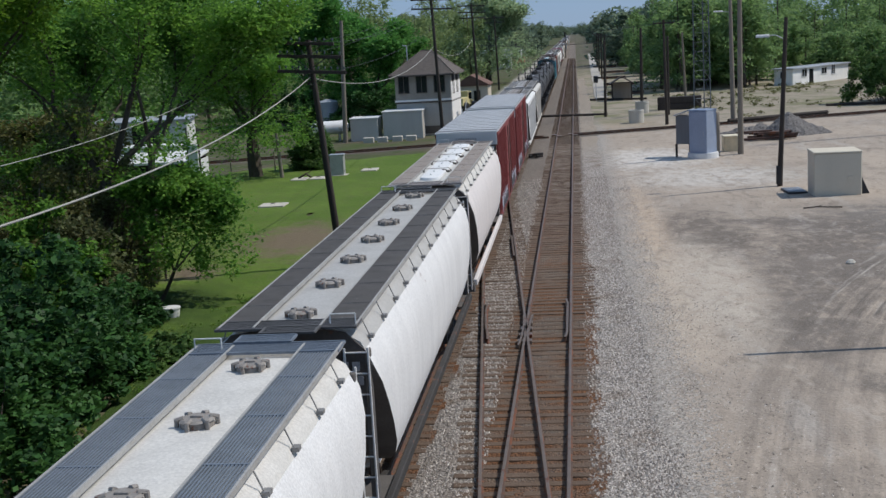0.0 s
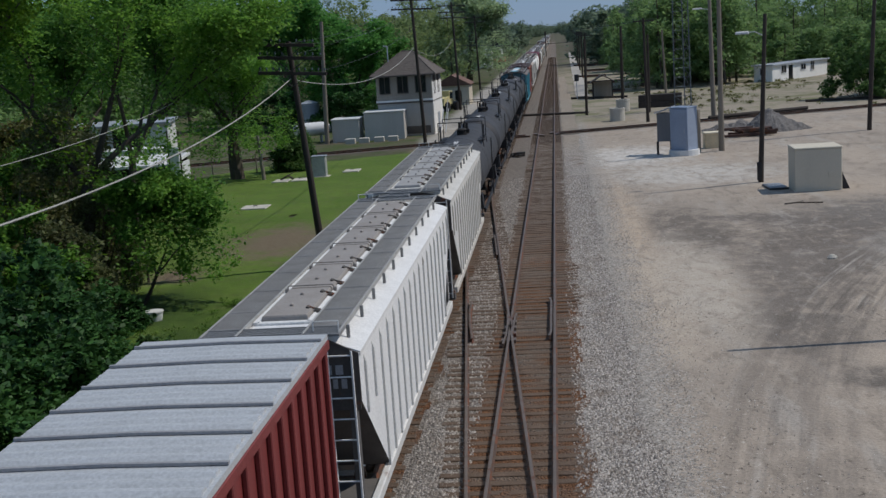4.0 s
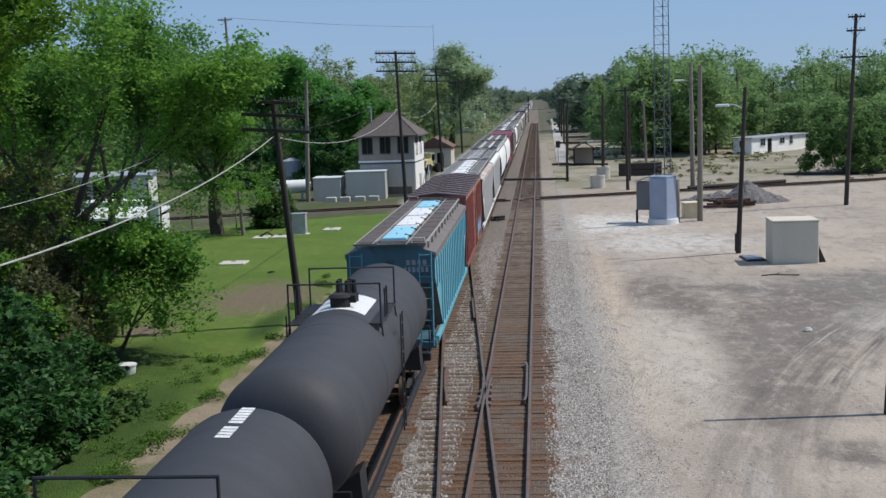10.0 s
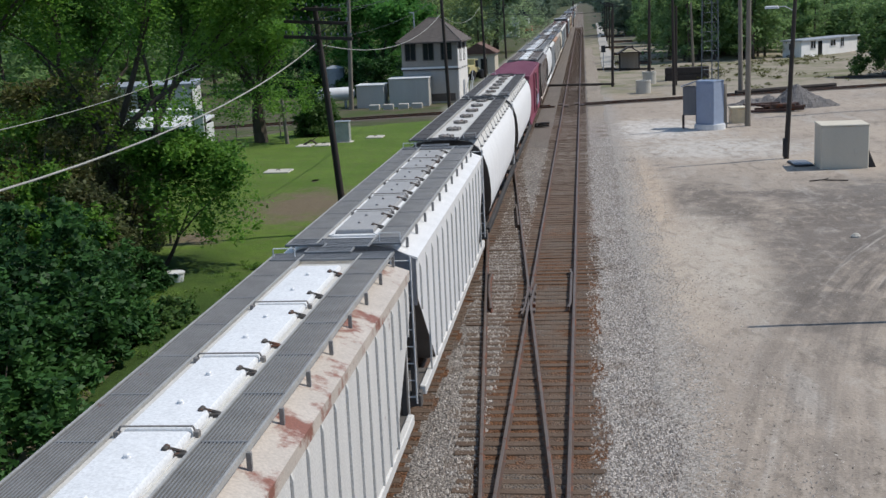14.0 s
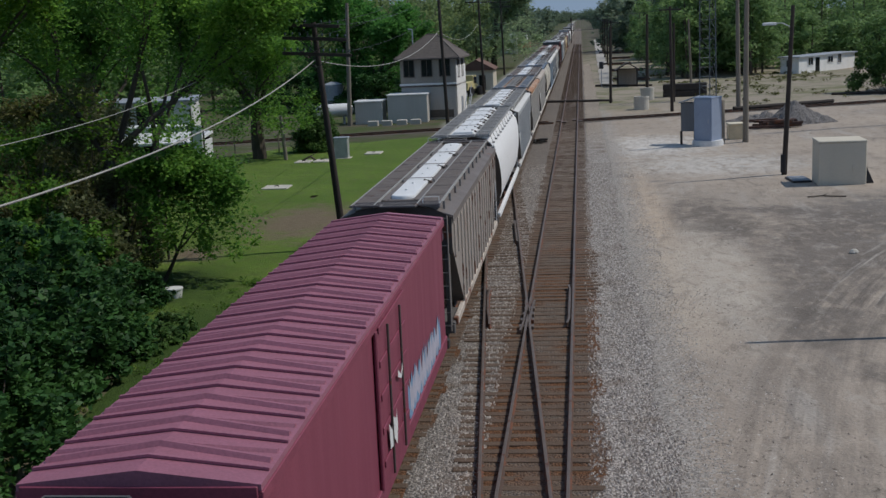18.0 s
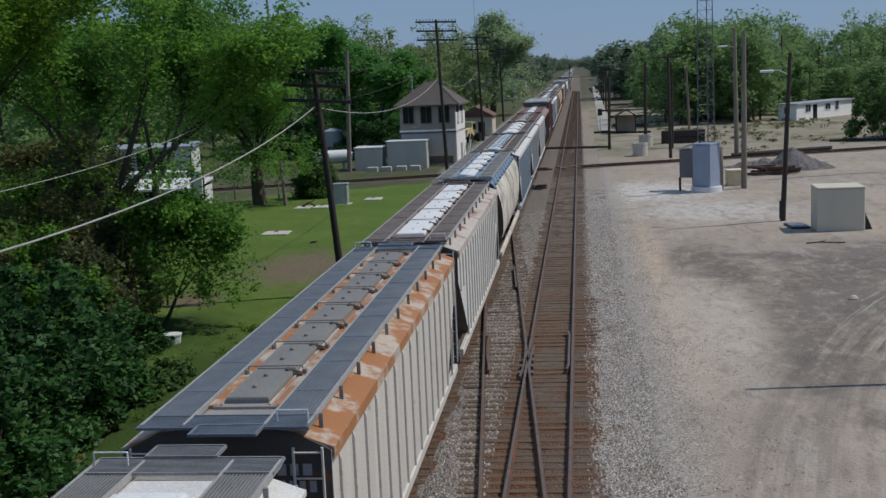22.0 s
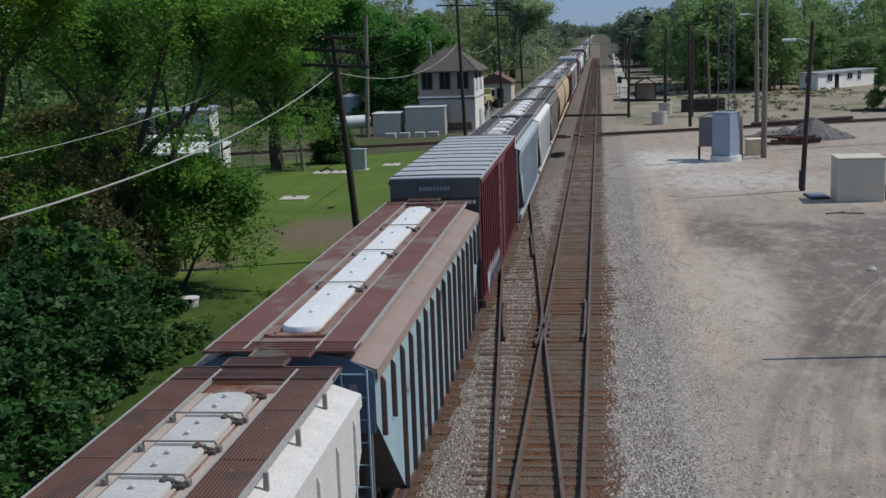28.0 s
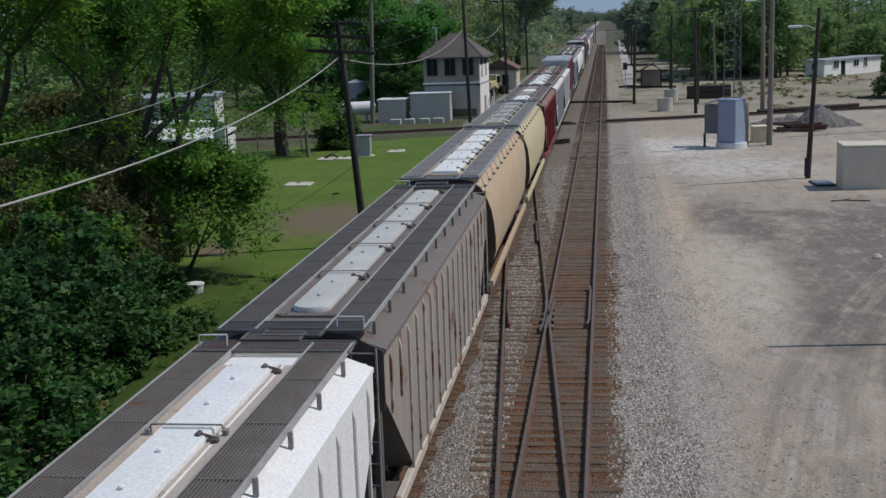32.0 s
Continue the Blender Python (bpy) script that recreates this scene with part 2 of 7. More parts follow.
            me.set_sharp_from_angle(angle=radians(38))
        me.update()
        return me


def hold(ob, parent, at=None):
    ob.parent = parent
    if at is not None:
        ob.matrix_basis = at if isinstance(at, Matrix) else Matrix.Translation(at)
    return ob


def part(name, shape, mat, parent, label="", smooth=False, at=None):
    """One mesh object under a thing or under a part. shape: a Shape, or a mesh that alike parts share."""
    me = shape if isinstance(shape, bpy.types.Mesh) else shape.mesh(name, mat, smooth)
    ob = hold(new(name, me), parent, at)
    return tagged(ob, label) if label else ob


def thing(name, label, category, at=(0, 0, 0), turn=0.0, group="", kind=""):
    ob = new(name)
    ob.empty_display_size = 0.2
    ob.matrix_basis = pose(*at, 0, 0, turn)
    return tagged(ob, label, category, group, kind)


def solid(name, shape, mat, label, category, at=(0, 0, 0), turn=0.0, group="", kind="", smooth=False):
    ob = new(name, shape if isinstance(shape, bpy.types.Mesh) else shape.mesh(name, mat, smooth))
    ob.matrix_basis = pose(*at, 0, 0, turn)
    return tagged(ob, label, category, group, kind)


GROUND = -0.15     # the yard lies this far below the rail tops
K = (9.4 - GROUND) / 9.4


def on(x, y, z=GROUND):
    """A place on the yard."""
    return (x * K, y * K, z)


def wob(x, y, s=1.0, seed=0.0):
    return noise.noise((x * s, y * s, seed))


# ---- ground ----
def position_mask(n, l, pos, axis, at, soft, wobble, wscale):
    """A mask that rises over the line axis = at, with an uneven edge."""
    sep = n.new("ShaderNodeSeparateXYZ")
    l.new(pos, sep.inputs[0])
    ns = n.new("ShaderNodeTexNoise")
    ns.inputs["Scale"].default_value, ns.inputs["Detail"].default_value = wscale, 5
    l.new(pos, ns.inputs["Vector"])
    a = n.new("ShaderNodeMath")
    a.operation = "MULTIPLY_ADD"
    l.new(ns.outputs[0], a.inputs[0])
    a.inputs[1].default_value = wobble
    l.new(sep.outputs[axis], a.inputs[2])
    r = n.new("ShaderNodeMapRange")
    r.interpolation_type = "SMOOTHSTEP"
    r.inputs[1].default_value, r.inputs[2].default_value = at + wobble / 2 - soft, at + wobble / 2 + soft
    l.new(a.outputs[0], r.inputs[0])
    return r.outputs[0]


def rgb_mix(n, l, fac, a, b, blend="MIX"):
    mx = n.new("ShaderNodeMix")
    mx.data_type, mx.blend_type = "RGBA", blend
    for k, v in ((0, fac), (6, a), (7, b)):
        if isinstance(v, (tuple, list)):
            mx.inputs[k].default_value = (*v, 1)
        elif isinstance(v, (int, float)):
            mx.inputs[k].default_value = v
        else:
            l.new(v, mx.inputs[k])
    return mx.outputs[2]


def noise_mask(n, l, pos, scale, lo, hi, detail=6, stretch=None, distort=0.0, rough=0.55):
    ns = n.new("ShaderNodeTexNoise")
    ns.inputs["Scale"].default_value, ns.inputs["Detail"].default_value, ns.inputs["Distortion"].default_value = scale, detail, distort
    ns.inputs["Roughness"].default_value = rough
    if stretch:
        mp = n.new("ShaderNodeMapping")
        mp.inputs["Scale"].default_value = stretch
        l.new(pos, mp.inputs[0])
        l.new(mp.outputs[0], ns.inputs["Vector"])
    else:
        l.new(pos, ns.inputs["Vector"])
    r = n.new("ShaderNodeMapRange")
    r.inputs[1].default_value, r.inputs[2].default_value = lo, hi
    l.new(ns.outputs[0], r.inputs[0])
    return r.outputs[0]


def fresh(name, rough=0.95):
    m = bpy.data.materials.new(name)
    m.use_nodes = True
    n, l = m.node_tree.nodes, m.node_tree.links
    b = n["Principled BSDF"]
    b.inputs["Roughness"].default_value = rough
    b.inputs["Specular IOR Level"].default_value = 0.2
    g = n.new("ShaderNodeNewGeometry")
    return m, n, l, b, g.outputs["Position"]


def relief(n, l, b, height, strength, distance):
    bp = n.new("ShaderNodeBump")
    bp.inputs["Strength"].default_value, bp.inputs["Distance"].default_value = strength, distance
    l.new(height, bp.inputs["Height"])
    l.new(bp.outputs[0], b.inputs["Normal"])


def blot(n, l, pos, x, y, rx, ry, wobble=0.8, turn=0.0):
    """A mask for one stain on the ground with an uneven rim."""
    mp = n.new("ShaderNodeMapping")
    mp.vector_type = "TEXTURE"
    mp.inputs["Location"].default_value = (x * K, y * K, 0)
    mp.inputs["Rotation"].default_value = (0, 0, radians(turn))
    mp.inputs["Scale"].default_value = (rx, ry, 1000.0)
    l.new(pos, mp.inputs[0])
    ln = n.new("ShaderNodeVectorMath")
    ln.operation = "LENGTH"
    l.new(mp.outputs[0], ln.inputs[0])
    ns = n.new("ShaderNodeTexNoise")
    ns.inputs["Scale"].default_value, ns.inputs["Detail"].default_value, ns.inputs["Roughness"].default_value = 0.8, 10, 0.74
    l.new(pos, ns.inputs["Vector"])
    a = n.new("ShaderNodeMath")
    a.operation = "MULTIPLY_ADD"
    l.new(ns.outputs[0], a.inputs[0])
    a.inputs[1].default_value = wobble * 2.6
    l.new(ln.outputs["Value"], a.inputs[2])
    r = n.new("ShaderNodeMapRange")
    r.interpolation_type = "SMOOTHSTEP"
    r.inputs[1].default_value, r.inputs[2].default_value = 0.35 + wobble * 1.3, 1.25 + wobble * 1.3
    r.inputs[3].default_value, r.inputs[4].default_value = 1.0, 0.0
    l.new(a.outputs[0], r.inputs[0])
    return r.outputs[0]


def yard_material():
    m, n, l, b, pos = fresh("yard_gravel")
    base = rgb_mix(n, l, noise_mask(n, l, pos, 0.09, 0.35, 0.65), (0.448, 0.374, 0.302), (0.362, 0.308, 0.256))
    base = rgb_mix(n, l, noise_mask(n, l, pos, 0.35, 0.52, 0.75, distort=0.6), base, (0.285, 0.243, 0.203))
    base = rgb_mix(n, l, noise_mask(n, l, pos, 0.7, 0.56, 0.74, stretch=(1, 0.16, 1)), base, (0.43, 0.39, 0.345))
    torn = noise_mask(n, l, pos, 1.5, 0.36, 0.54, 9, stretch=(1.2, 0.7, 1), distort=0.5, rough=0.7)
    keep = n.new("ShaderNodeMapRange")
    keep.inputs[3].default_value, keep.inputs[4].default_value = 0.22, 1.0
    l.new(torn, keep.inputs[0])
    grain = keep.outputs[0]
    for x, y, rx, ry, t, c in STAINS:
        mk = n.new("ShaderNodeMath")
        mk.operation = "MULTIPLY"
        l.new(blot(n, l, pos, x, y, rx * 1.35, ry * 1.35, 0.7, t), mk.inputs[0])
        l.new(grain, mk.inputs[1])
        base = rgb_mix(n, l, mk.outputs[0], base, c)
    # wheel marks that run along the yard and swing off to the side
    sep = n.new("ShaderNodeSeparateXYZ")
    l.new(pos, sep.inputs[0])

    def calc(op, p, q=0.0, r=0.0):
        nd = n.new("ShaderNodeMath")
        nd.operation = op
        for k, v in enumerate((p, q, r)):
            if isinstance(v, (int, float)):
                nd.inputs[k].default_value = v
            else:
                l.new(v, nd.inputs[k])
        return nd.outputs[0]

    def rise(v, lo, hi):
        r = n.new("ShaderNodeMapRange")
        r.interpolation_type = "SMOOTHSTEP"
        r.inputs[1].default_value, r.inputs[2].default_value = lo, hi
        l.new(v, r.inputs[0])
        return r.outputs[0]
    ahead = calc("SUBTRACT", sep.outputs[1], 28.0)
    bend = calc("MAXIMUM", ahead, 0.0)
    lane = calc("SUBTRACT", calc("SUBTRACT", sep.outputs[0], calc("MULTIPLY_ADD", ahead, 0.21, 6.3)), calc("MULTIPLY", calc("MULTIPLY", bend, bend), 0.0082))
    cb = n.new("ShaderNodeCombineXYZ")
    l.new(lane, cb.inputs[0])
    l.new(calc("MULTIPLY", sep.outputs[1], 0.06), cb.inputs[1])
    band = calc("MULTIPLY", rise(lane, -4.2, -2.2), calc("SUBTRACT", 1.0, rise(lane, 0.0, 0.8)))
    band = calc("MULTIPLY", band, calc("MULTIPLY_ADD", rise(sep.outputs[1], 33.0, 41.0), 0.5, 0.5))
    band = calc("MULTIPLY", band, calc("SUBTRACT", 1.0, rise(sep.outputs[1], 45.0, 56.0)))
    patchy = noise_mask(n, l, pos, 0.5, 0.22, 0.50, 7, rough=0.65)
    worn = calc("MULTIPLY", band, calc("MULTIPLY", patchy, noise_mask(n, l, cb.outputs[0], 1.7, 0.40, 0.58, 7, rough=0.66)))
    base = rgb_mix(n, l, worn, base, (0.150, 0.129, 0.112))
    clean = calc("MULTIPLY", band, noise_mask(n, l, cb.outputs[0], 2.3, 0.58, 0.70, 5))
    base = rgb_mix(n, l, clean, base, (0.47, 0.425, 0.375))
    # fine scuffs drawn out along the yard
    scuff = noise_mask(n, l, pos, 0.9, 0.52, 0.74, 9, stretch=(1.5, 0.6, 1), distort=0.5, rough=0.7)
    base = rgb_mix(n, l, scuff, base, rgb_mix(n, l, 0.72, base, (0.13, 0.11, 0.09)))
    pale = noise_mask(n, l, pos, 0.7, 0.56, 0.72, 9, stretch=(1.4, 0.6, 1), distort=0.4, rough=0.7)
    base = rgb_mix(n, l, pale, base, rgb_mix(n, l, 0.5, base, (0.55, 0.50, 0.44)))
    # crumbs of earth and pale chips, thicker in some places
    thick = noise_mask(n, l, pos, 0.22, 0.35, 0.62, 5)
    for sc_, lo, hi, cc in ((5.0, 0.60, 0.66, (0.12, 0.098, 0.08)), (3.2, 0.62, 0.67, (0.17, 0.142, 0.118)), (6.5, 0.63, 0.68, (0.62, 0.57, 0.51))):
        gm = n.new("ShaderNodeMath")
        gm.operation = "MULTIPLY"
        l.new(noise_mask(n, l, pos, sc_, lo, hi, 8, stretch=(1.1, 0.8, 1), distort=0.3, rough=0.65), gm.inputs[0])
        l.new(thick, gm.inputs[1])
        base = rgb_mix(n, l, gm.outputs[0], base, cc)
    # loose ballast strewn beside the track
    vo = n.new("ShaderNodeTexVoronoi")
    vo.inputs["Scale"].default_value = 17.0
    l.new(pos, vo.inputs["Vector"])
    sc = n.new("ShaderNodeSeparateColor")
    l.new(vo.outputs["Color"], sc.inputs[0])
    stone = rgb_mix(n, l, sc.outputs[0], (0.20, 0.178, 0.155), (0.49, 0.45, 0.405))
    strew = n.new("ShaderNodeMath")
    strew.operation = "SUBTRACT"
    strew.inputs[0].default_value = 1.0
    l.new(position_mask(n, l, pos, 0, 2.5, 0.9, 1.8, 0.5), strew.inputs[1])
    few = n.new("ShaderNodeMath")
    few.operation = "LESS_THAN"
    l.new(sc.outputs[1], few.inputs[0])
    l.new(strew.outputs[0], few.inputs[1])
    base = rgb_mix(n, l, few.outputs[0], base, stone)
    # weedy ground farther off and to the left
    dirt = rgb_mix(n, l, noise_mask(n, l, pos, 0.16, 0.46, 0.62, 9, rough=0.7), (0.33, 0.285, 0.225), (0.165, 0.17, 0.085))
    base = rgb_mix(n, l, position_mask(n, l, pos, 1, 126, 14, 30, 0.06), base, dirt)
    base = rgb_mix(n, l, position_mask(n, l, pos, 1, 300, 70, 20, 0.05), base, rgb_mix(n, l, noise_mask(n, l, pos, 0.1, 0.4, 0.6), (0.15, 0.128, 0.105), (0.09, 0.10, 0.05)))
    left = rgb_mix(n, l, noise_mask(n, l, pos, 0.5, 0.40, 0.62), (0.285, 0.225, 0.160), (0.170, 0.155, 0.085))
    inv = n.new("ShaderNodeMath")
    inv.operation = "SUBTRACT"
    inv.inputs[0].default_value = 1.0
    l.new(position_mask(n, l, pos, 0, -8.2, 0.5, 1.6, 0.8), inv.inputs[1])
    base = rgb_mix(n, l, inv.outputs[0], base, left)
    lot = n.new("ShaderNodeMath")
    lot.operation = "MULTIPLY"
    l.new(position_mask(n, l, pos, 1, 106, 1.0, 2.0, 0.4), lot.inputs[0])
    l.new(inv.outputs[0], lot.inputs[1])
    base = rgb_mix(n, l, lot.outputs[0], base, rgb_mix(n, l, noise_mask(n, l, pos, 0.4, 0.4, 0.65), (0.42, 0.39, 0.35), (0.30, 0.28, 0.25)))
    spk = noise_mask(n, l, pos, 14.0, 0.3, 0.7, 3)
    base = rgb_mix(n, l, 0.5, base, rgb_mix(n, l, spk, (0.62, 0.62, 0.62), (1, 1, 1)), "MULTIPLY")
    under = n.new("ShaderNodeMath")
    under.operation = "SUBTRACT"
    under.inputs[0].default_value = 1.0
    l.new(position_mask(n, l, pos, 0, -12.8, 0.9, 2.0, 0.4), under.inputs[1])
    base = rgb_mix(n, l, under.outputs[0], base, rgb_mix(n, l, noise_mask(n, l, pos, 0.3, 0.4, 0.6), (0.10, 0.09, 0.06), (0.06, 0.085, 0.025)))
    l.new(base, b.inputs["Base Color"])
    relief(n, l, b, noise_mask(n, l, pos, 9.0, 0.2, 0.8, 8), 0.5, 0.06)
    return m


def ballast_material(name, a, c, tint, share, far=None):
    m, n, l, b, pos = fresh(name)
    vo = n.new("ShaderNodeTexVoronoi")
    vo.inputs["Scale"].default_value = 17.0
    l.new(pos, vo.inputs["Vector"])
    sep = n.new("ShaderNodeSeparateColor")
    l.new(vo.outputs["Color"], sep.inputs[0])
    base = rgb_mix(n, l, sep.outputs[0], a, c)
    gap = n.new("ShaderNodeMapRange")
    gap.inputs[1].default_value, gap.inputs[2].default_value = 0.42, 0.8
    l.new(vo.outputs["Distance"], gap.inputs[0])
    base = rgb_mix(n, l, gap.outputs[0], base, (0.11, 0.098, 0.09))
    base = rgb_mix(n, l, noise_mask(n, l, pos, 0.5, 0.68 - share * 0.5, 0.86 - share * 0.5), base, rgb_mix(n, l, sep.outputs[1], tint, [t * 0.45 for t in tint]))
    if far:
        base = rgb_mix(n, l, position_mask(n, l, pos, 1, far[0], far[1], 9.0, 0.12), base, rgb_mix(n, l, sep.outputs[0], far[2], far[3]))
    l.new(base, b.inputs["Base Color"])
    iv = n.new("ShaderNodeMath")
    iv.operation = "SUBTRACT"
    iv.inputs[0].default_value = 1.0
    l.new(vo.outputs["Distance"], iv.inputs[1])
    relief(n, l, b, iv.outputs[0], 1.0, 0.06)
    return m


# x, y, half sizes, turn and colour of the larger stains in the yard
STAINS = [
    (5.3, 57.0, 1.7, 4.8, 0, (0.190, 0.162, 0.138)), (5.4, 53.3, 0.8, 0.7, 0, (0.085, 0.076, 0.068)), (6.3, 53.0, 1.2, 3.0, -10, (0.175, 0.150, 0.128)),
    (10.0, 50.0, 3.0, 5.0, -14, (0.185, 0.158, 0.136)), (13.5, 55.0, 4.0, 4.5, -35, (0.170, 0.146, 0.126)), (8.4, 44.5, 2.0, 5.5, -14, (0.200, 0.172, 0.148)),
    (16.5, 58.0, 4.0, 4.5, 0, (0.200, 0.178, 0.158)), (9.3, 57.6, 2.8, 1.1, -20, (0.185, 0.160, 0.140)), (8.0, 31.2, 1.0, 1.0, 0, (0.195, 0.170, 0.148)),
    (6.6, 37.0, 1.4, 3.2, 0, (0.215, 0.186, 0.160)), (15.5, 47.5, 3.0, 4.0, 0, (0.46, 0.42, 0.375)),
    (5.0, 88.0, 3.6, 6.0, 0, (0.62, 0.585, 0.54)), (8.0, 76.0, 4.5, 4.5, 0, (0.55, 0.51, 0.46)), (2.9, 58.0, 0.9, 13.0, 0, (0.50, 0.40, 0.305)), (3.0, 42.0, 0.9, 8.0, 0, (0.49, 0.415, 0.335)),
    (4.9, 44.0, 1.2, 8.0, 0, (0.49, 0.43, 0.36)), (4.5, 140.0, 5.0, 26.0, 0, (0.36, 0.29, 0.22)), (20.0, 150.0, 16.0, 14.0, 0, (0.34, 0.29, 0.23)),
]


def sheet(x0, x1, y0, y1, nx, ny, z, amp=0.0, s=0.4, seed=0.0):
    sh = Shape()
    xs, ys = np.linspace(x0, x1, nx), np.linspace(y0, y1, ny)
    sh.v = [(x, y, z + (amp * wob(x, y, s, seed) if amp else 0)) for y in ys for x in xs]
    sh.f = [(j * nx + i, j * nx + i + 1, (j + 1) * nx + i + 1, (j + 1) * nx + i) for j in range(ny - 1) for i in range(nx - 1)]
    return sh


def stone_material():
    m, n, l, b, pos = fresh("loose_stone")
    geo = n.new("ShaderNodeNewGeometry")
    tone = rgb_mix(n, l, geo.outputs["Random Per Island"], (0.22, 0.190, 0.163), (0.74, 0.68, 0.615))
    l.new(rgb_mix(n, l, noise_mask(n, l, pos, 30, 0.35, 0.65, 3), tone, rgb_mix(n, l, 0.5, tone, (0.2, 0.16, 0.13))), b.inputs["Base Color"])
    return m


def stones(x, y, z, rng):
    """Many small broken stones as one shape, each a skewed pyramid."""
    k = len(x)
    s = rng.uniform(0.022, 0.052, k)
    a = rng.uniform(0, 6.283, k)
    v = np.zeros((k, 5, 3))
    for i in range(4):
        q = s * rng.uniform(0.7, 1.2, k)
        v[:, i] = np.stack([x + q * np.cos(a + i * 1.571), y + q * np.sin(a + i * 1.571), z - 0.01], 1)
    v[:, 4] = np.stack([x + s * rng.uniform(-0.5, 0.5, k), y + s * rng.uniform(-0.5, 0.5, k), z + s * rng.uniform(0.6, 1.2, k)], 1)
    sh = Shape()
    sh.v = [tuple(p) for p in v.reshape(-1, 3).tolist()]
    sh.f = [(5 * i + j, 5 * i + (j + 1) % 4, 5 * i + 4) for i in range(k) for j in range(4)]
    return sh


def build_ground():
    sh = Shape()
    xs = np.concatenate([np.linspace(-2500, -60, 8), np.linspace(-50, 60, 90), np.linspace(80, 2500, 8)])
    ys = np.concatenate([np.linspace(-400, -20, 6), np.linspace(0, 220, 150), np.linspace(240, 3500, 14)])
    nx = len(xs)

    def height(x, y):
        if -7.4 < x < 1.9:
            return GROUND - 0.16
        near = 1.0 if abs(x) < 60 and 0 < y < 220 else 0.0
        return GROUND + near * (0.05 * wob(x, y, 0.25) + 0.02 * wob(x, y, 1.1, 3))
    sh.v = [(x, y, height(x, y)) for y in ys for x in xs]
    sh.f = [(j * nx + i, j * nx + i + 1, (j + 1) * nx + i + 1, (j + 1) * nx + i) for j in range(len(ys) - 1) for i in range(nx - 1)]
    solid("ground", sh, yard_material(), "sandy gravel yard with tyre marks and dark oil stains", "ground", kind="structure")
    grey = ballast_material("ballast_grey", (0.25, 0.222, 0.198), (0.66, 0.605, 0.555), (0.25, 0.19, 0.14), 0.25, (98, 12, (0.26, 0.22, 0.18), (0.42, 0.36, 0.295)))
    brown = ballast_material("ballast_brown", (0.110, 0.084, 0.064), (0.225, 0.175, 0.136), (0.19, 0.092, 0.047), 0.60, (60, 20, (0.14, 0.12, 0.106), (0.27, 0.235, 0.205)))
    # bed under the tracks, shoulder beside them
    xs = np.linspace(-8.4, 4.0, 110)
    ys = np.concatenate([np.linspace(-60, 18, 12), np.linspace(20, 130, 330), np.linspace(132, 900, 90)])

    def top(x, y):
        edge = 0.8 * wob(y * 0.35, 0.0, 1.0, 5) + 0.35 * wob(y, x, 1.2, 2)
        d = max(-7.7 - x + edge * 0.5, x - (1.9 + edge), 0)
        return -0.175 + 0.022 * wob(x, y, 2.3, 1) - 0.12 * min(d, 2.0)
    nx = len(xs)
    bed, side, mid = Shape(), Shape(), Shape()
    pts = [(x, y, top(x, y)) for y in ys for x in xs]
    for s in (bed, side, mid):
        s.v = pts
    for j in range(len(ys) - 1):
        for i in range(nx - 1):
            x, y = xs[i], ys[j]
            edge = 0.25 * wob(x * 2, y * 2, 0.6, 4)
            inner = -2.55 + edge < x < 0.25 + edge or -6.6 + edge < x < -3.9 + edge
            if not inner and x > 0 and y > 240:
                continue
            (bed if inner else mid if -4 < x < 0 else side).f.append((j * nx + i, j * nx + i + 1, (j + 1) * nx + i + 1, (j + 1) * nx + i))
    solid("ballast_between", mid, ballast_material("ballast_mixed", (0.17, 0.148, 0.13), (0.42, 0.38, 0.34), (0.21, 0.14, 0.095), 0.22, (70, 25, (0.135, 0.115, 0.10), (0.27, 0.235, 0.205))), "grey-brown ballast between the two tracks", "ballast", kind="structure")
    solid("track_bed", bed, brown, "rust-stained ballast between the ties", "ballast", kind="structure")
    # loose stones that lie proud of the shoulder and roll out into the yard
    rng = np.random.default_rng(4)
    k = 50000
    sy = 20 + 60 * rng.random(k) ** 1.5
    sx = np.where(rng.random(k) < 0.75, rng.uniform(-0.05, 3.0, k), rng.normal(3.2, 1.1, k))
    sx = np.where(rng.random(k) < 0.16, rng.uniform(-3.75, -2.35, k), sx)
    ok = ((sx > 0.55 * rng.random(k) ** 2 - 0.05) | (sx < -2.3)) & (sx < 6.5)
    sx, sy = sx[ok], sy[ok]
    sz = np.array([max(top(x, y), GROUND - 0.02 + 0.05 * wob(x, y, 0.25) if x > 1.9 else -9) for x, y in zip(sx, sy)])
    solid("loose_stones", stones(sx, sy, sz, rng), stone_material(), "loose grey and white ballast stones beside the track", "stones", kind="stuff")
    solid("ballast_shoulder", side, grey, "grey crushed stone ballast beside the track", "ballast", kind="structure")


# ---- tracks ----
TRACK_X, TRAIN_X, GAUGE = -1.18, -5.17, 1.435
RAIL = [(-0.075, -0.17), (0.075, -0.17), (0.075, -0.155), (0.012, -0.135), (0.012, -0.045), (0.037, -0.035), (0.037, -0.004), (0.03, 0.0),
        (-0.03, 0.0), (-0.037, -0.004), (-0.037, -0.035), (-0.012, -0.045), (-0.012, -0.135), (-0.075, -0.155)]


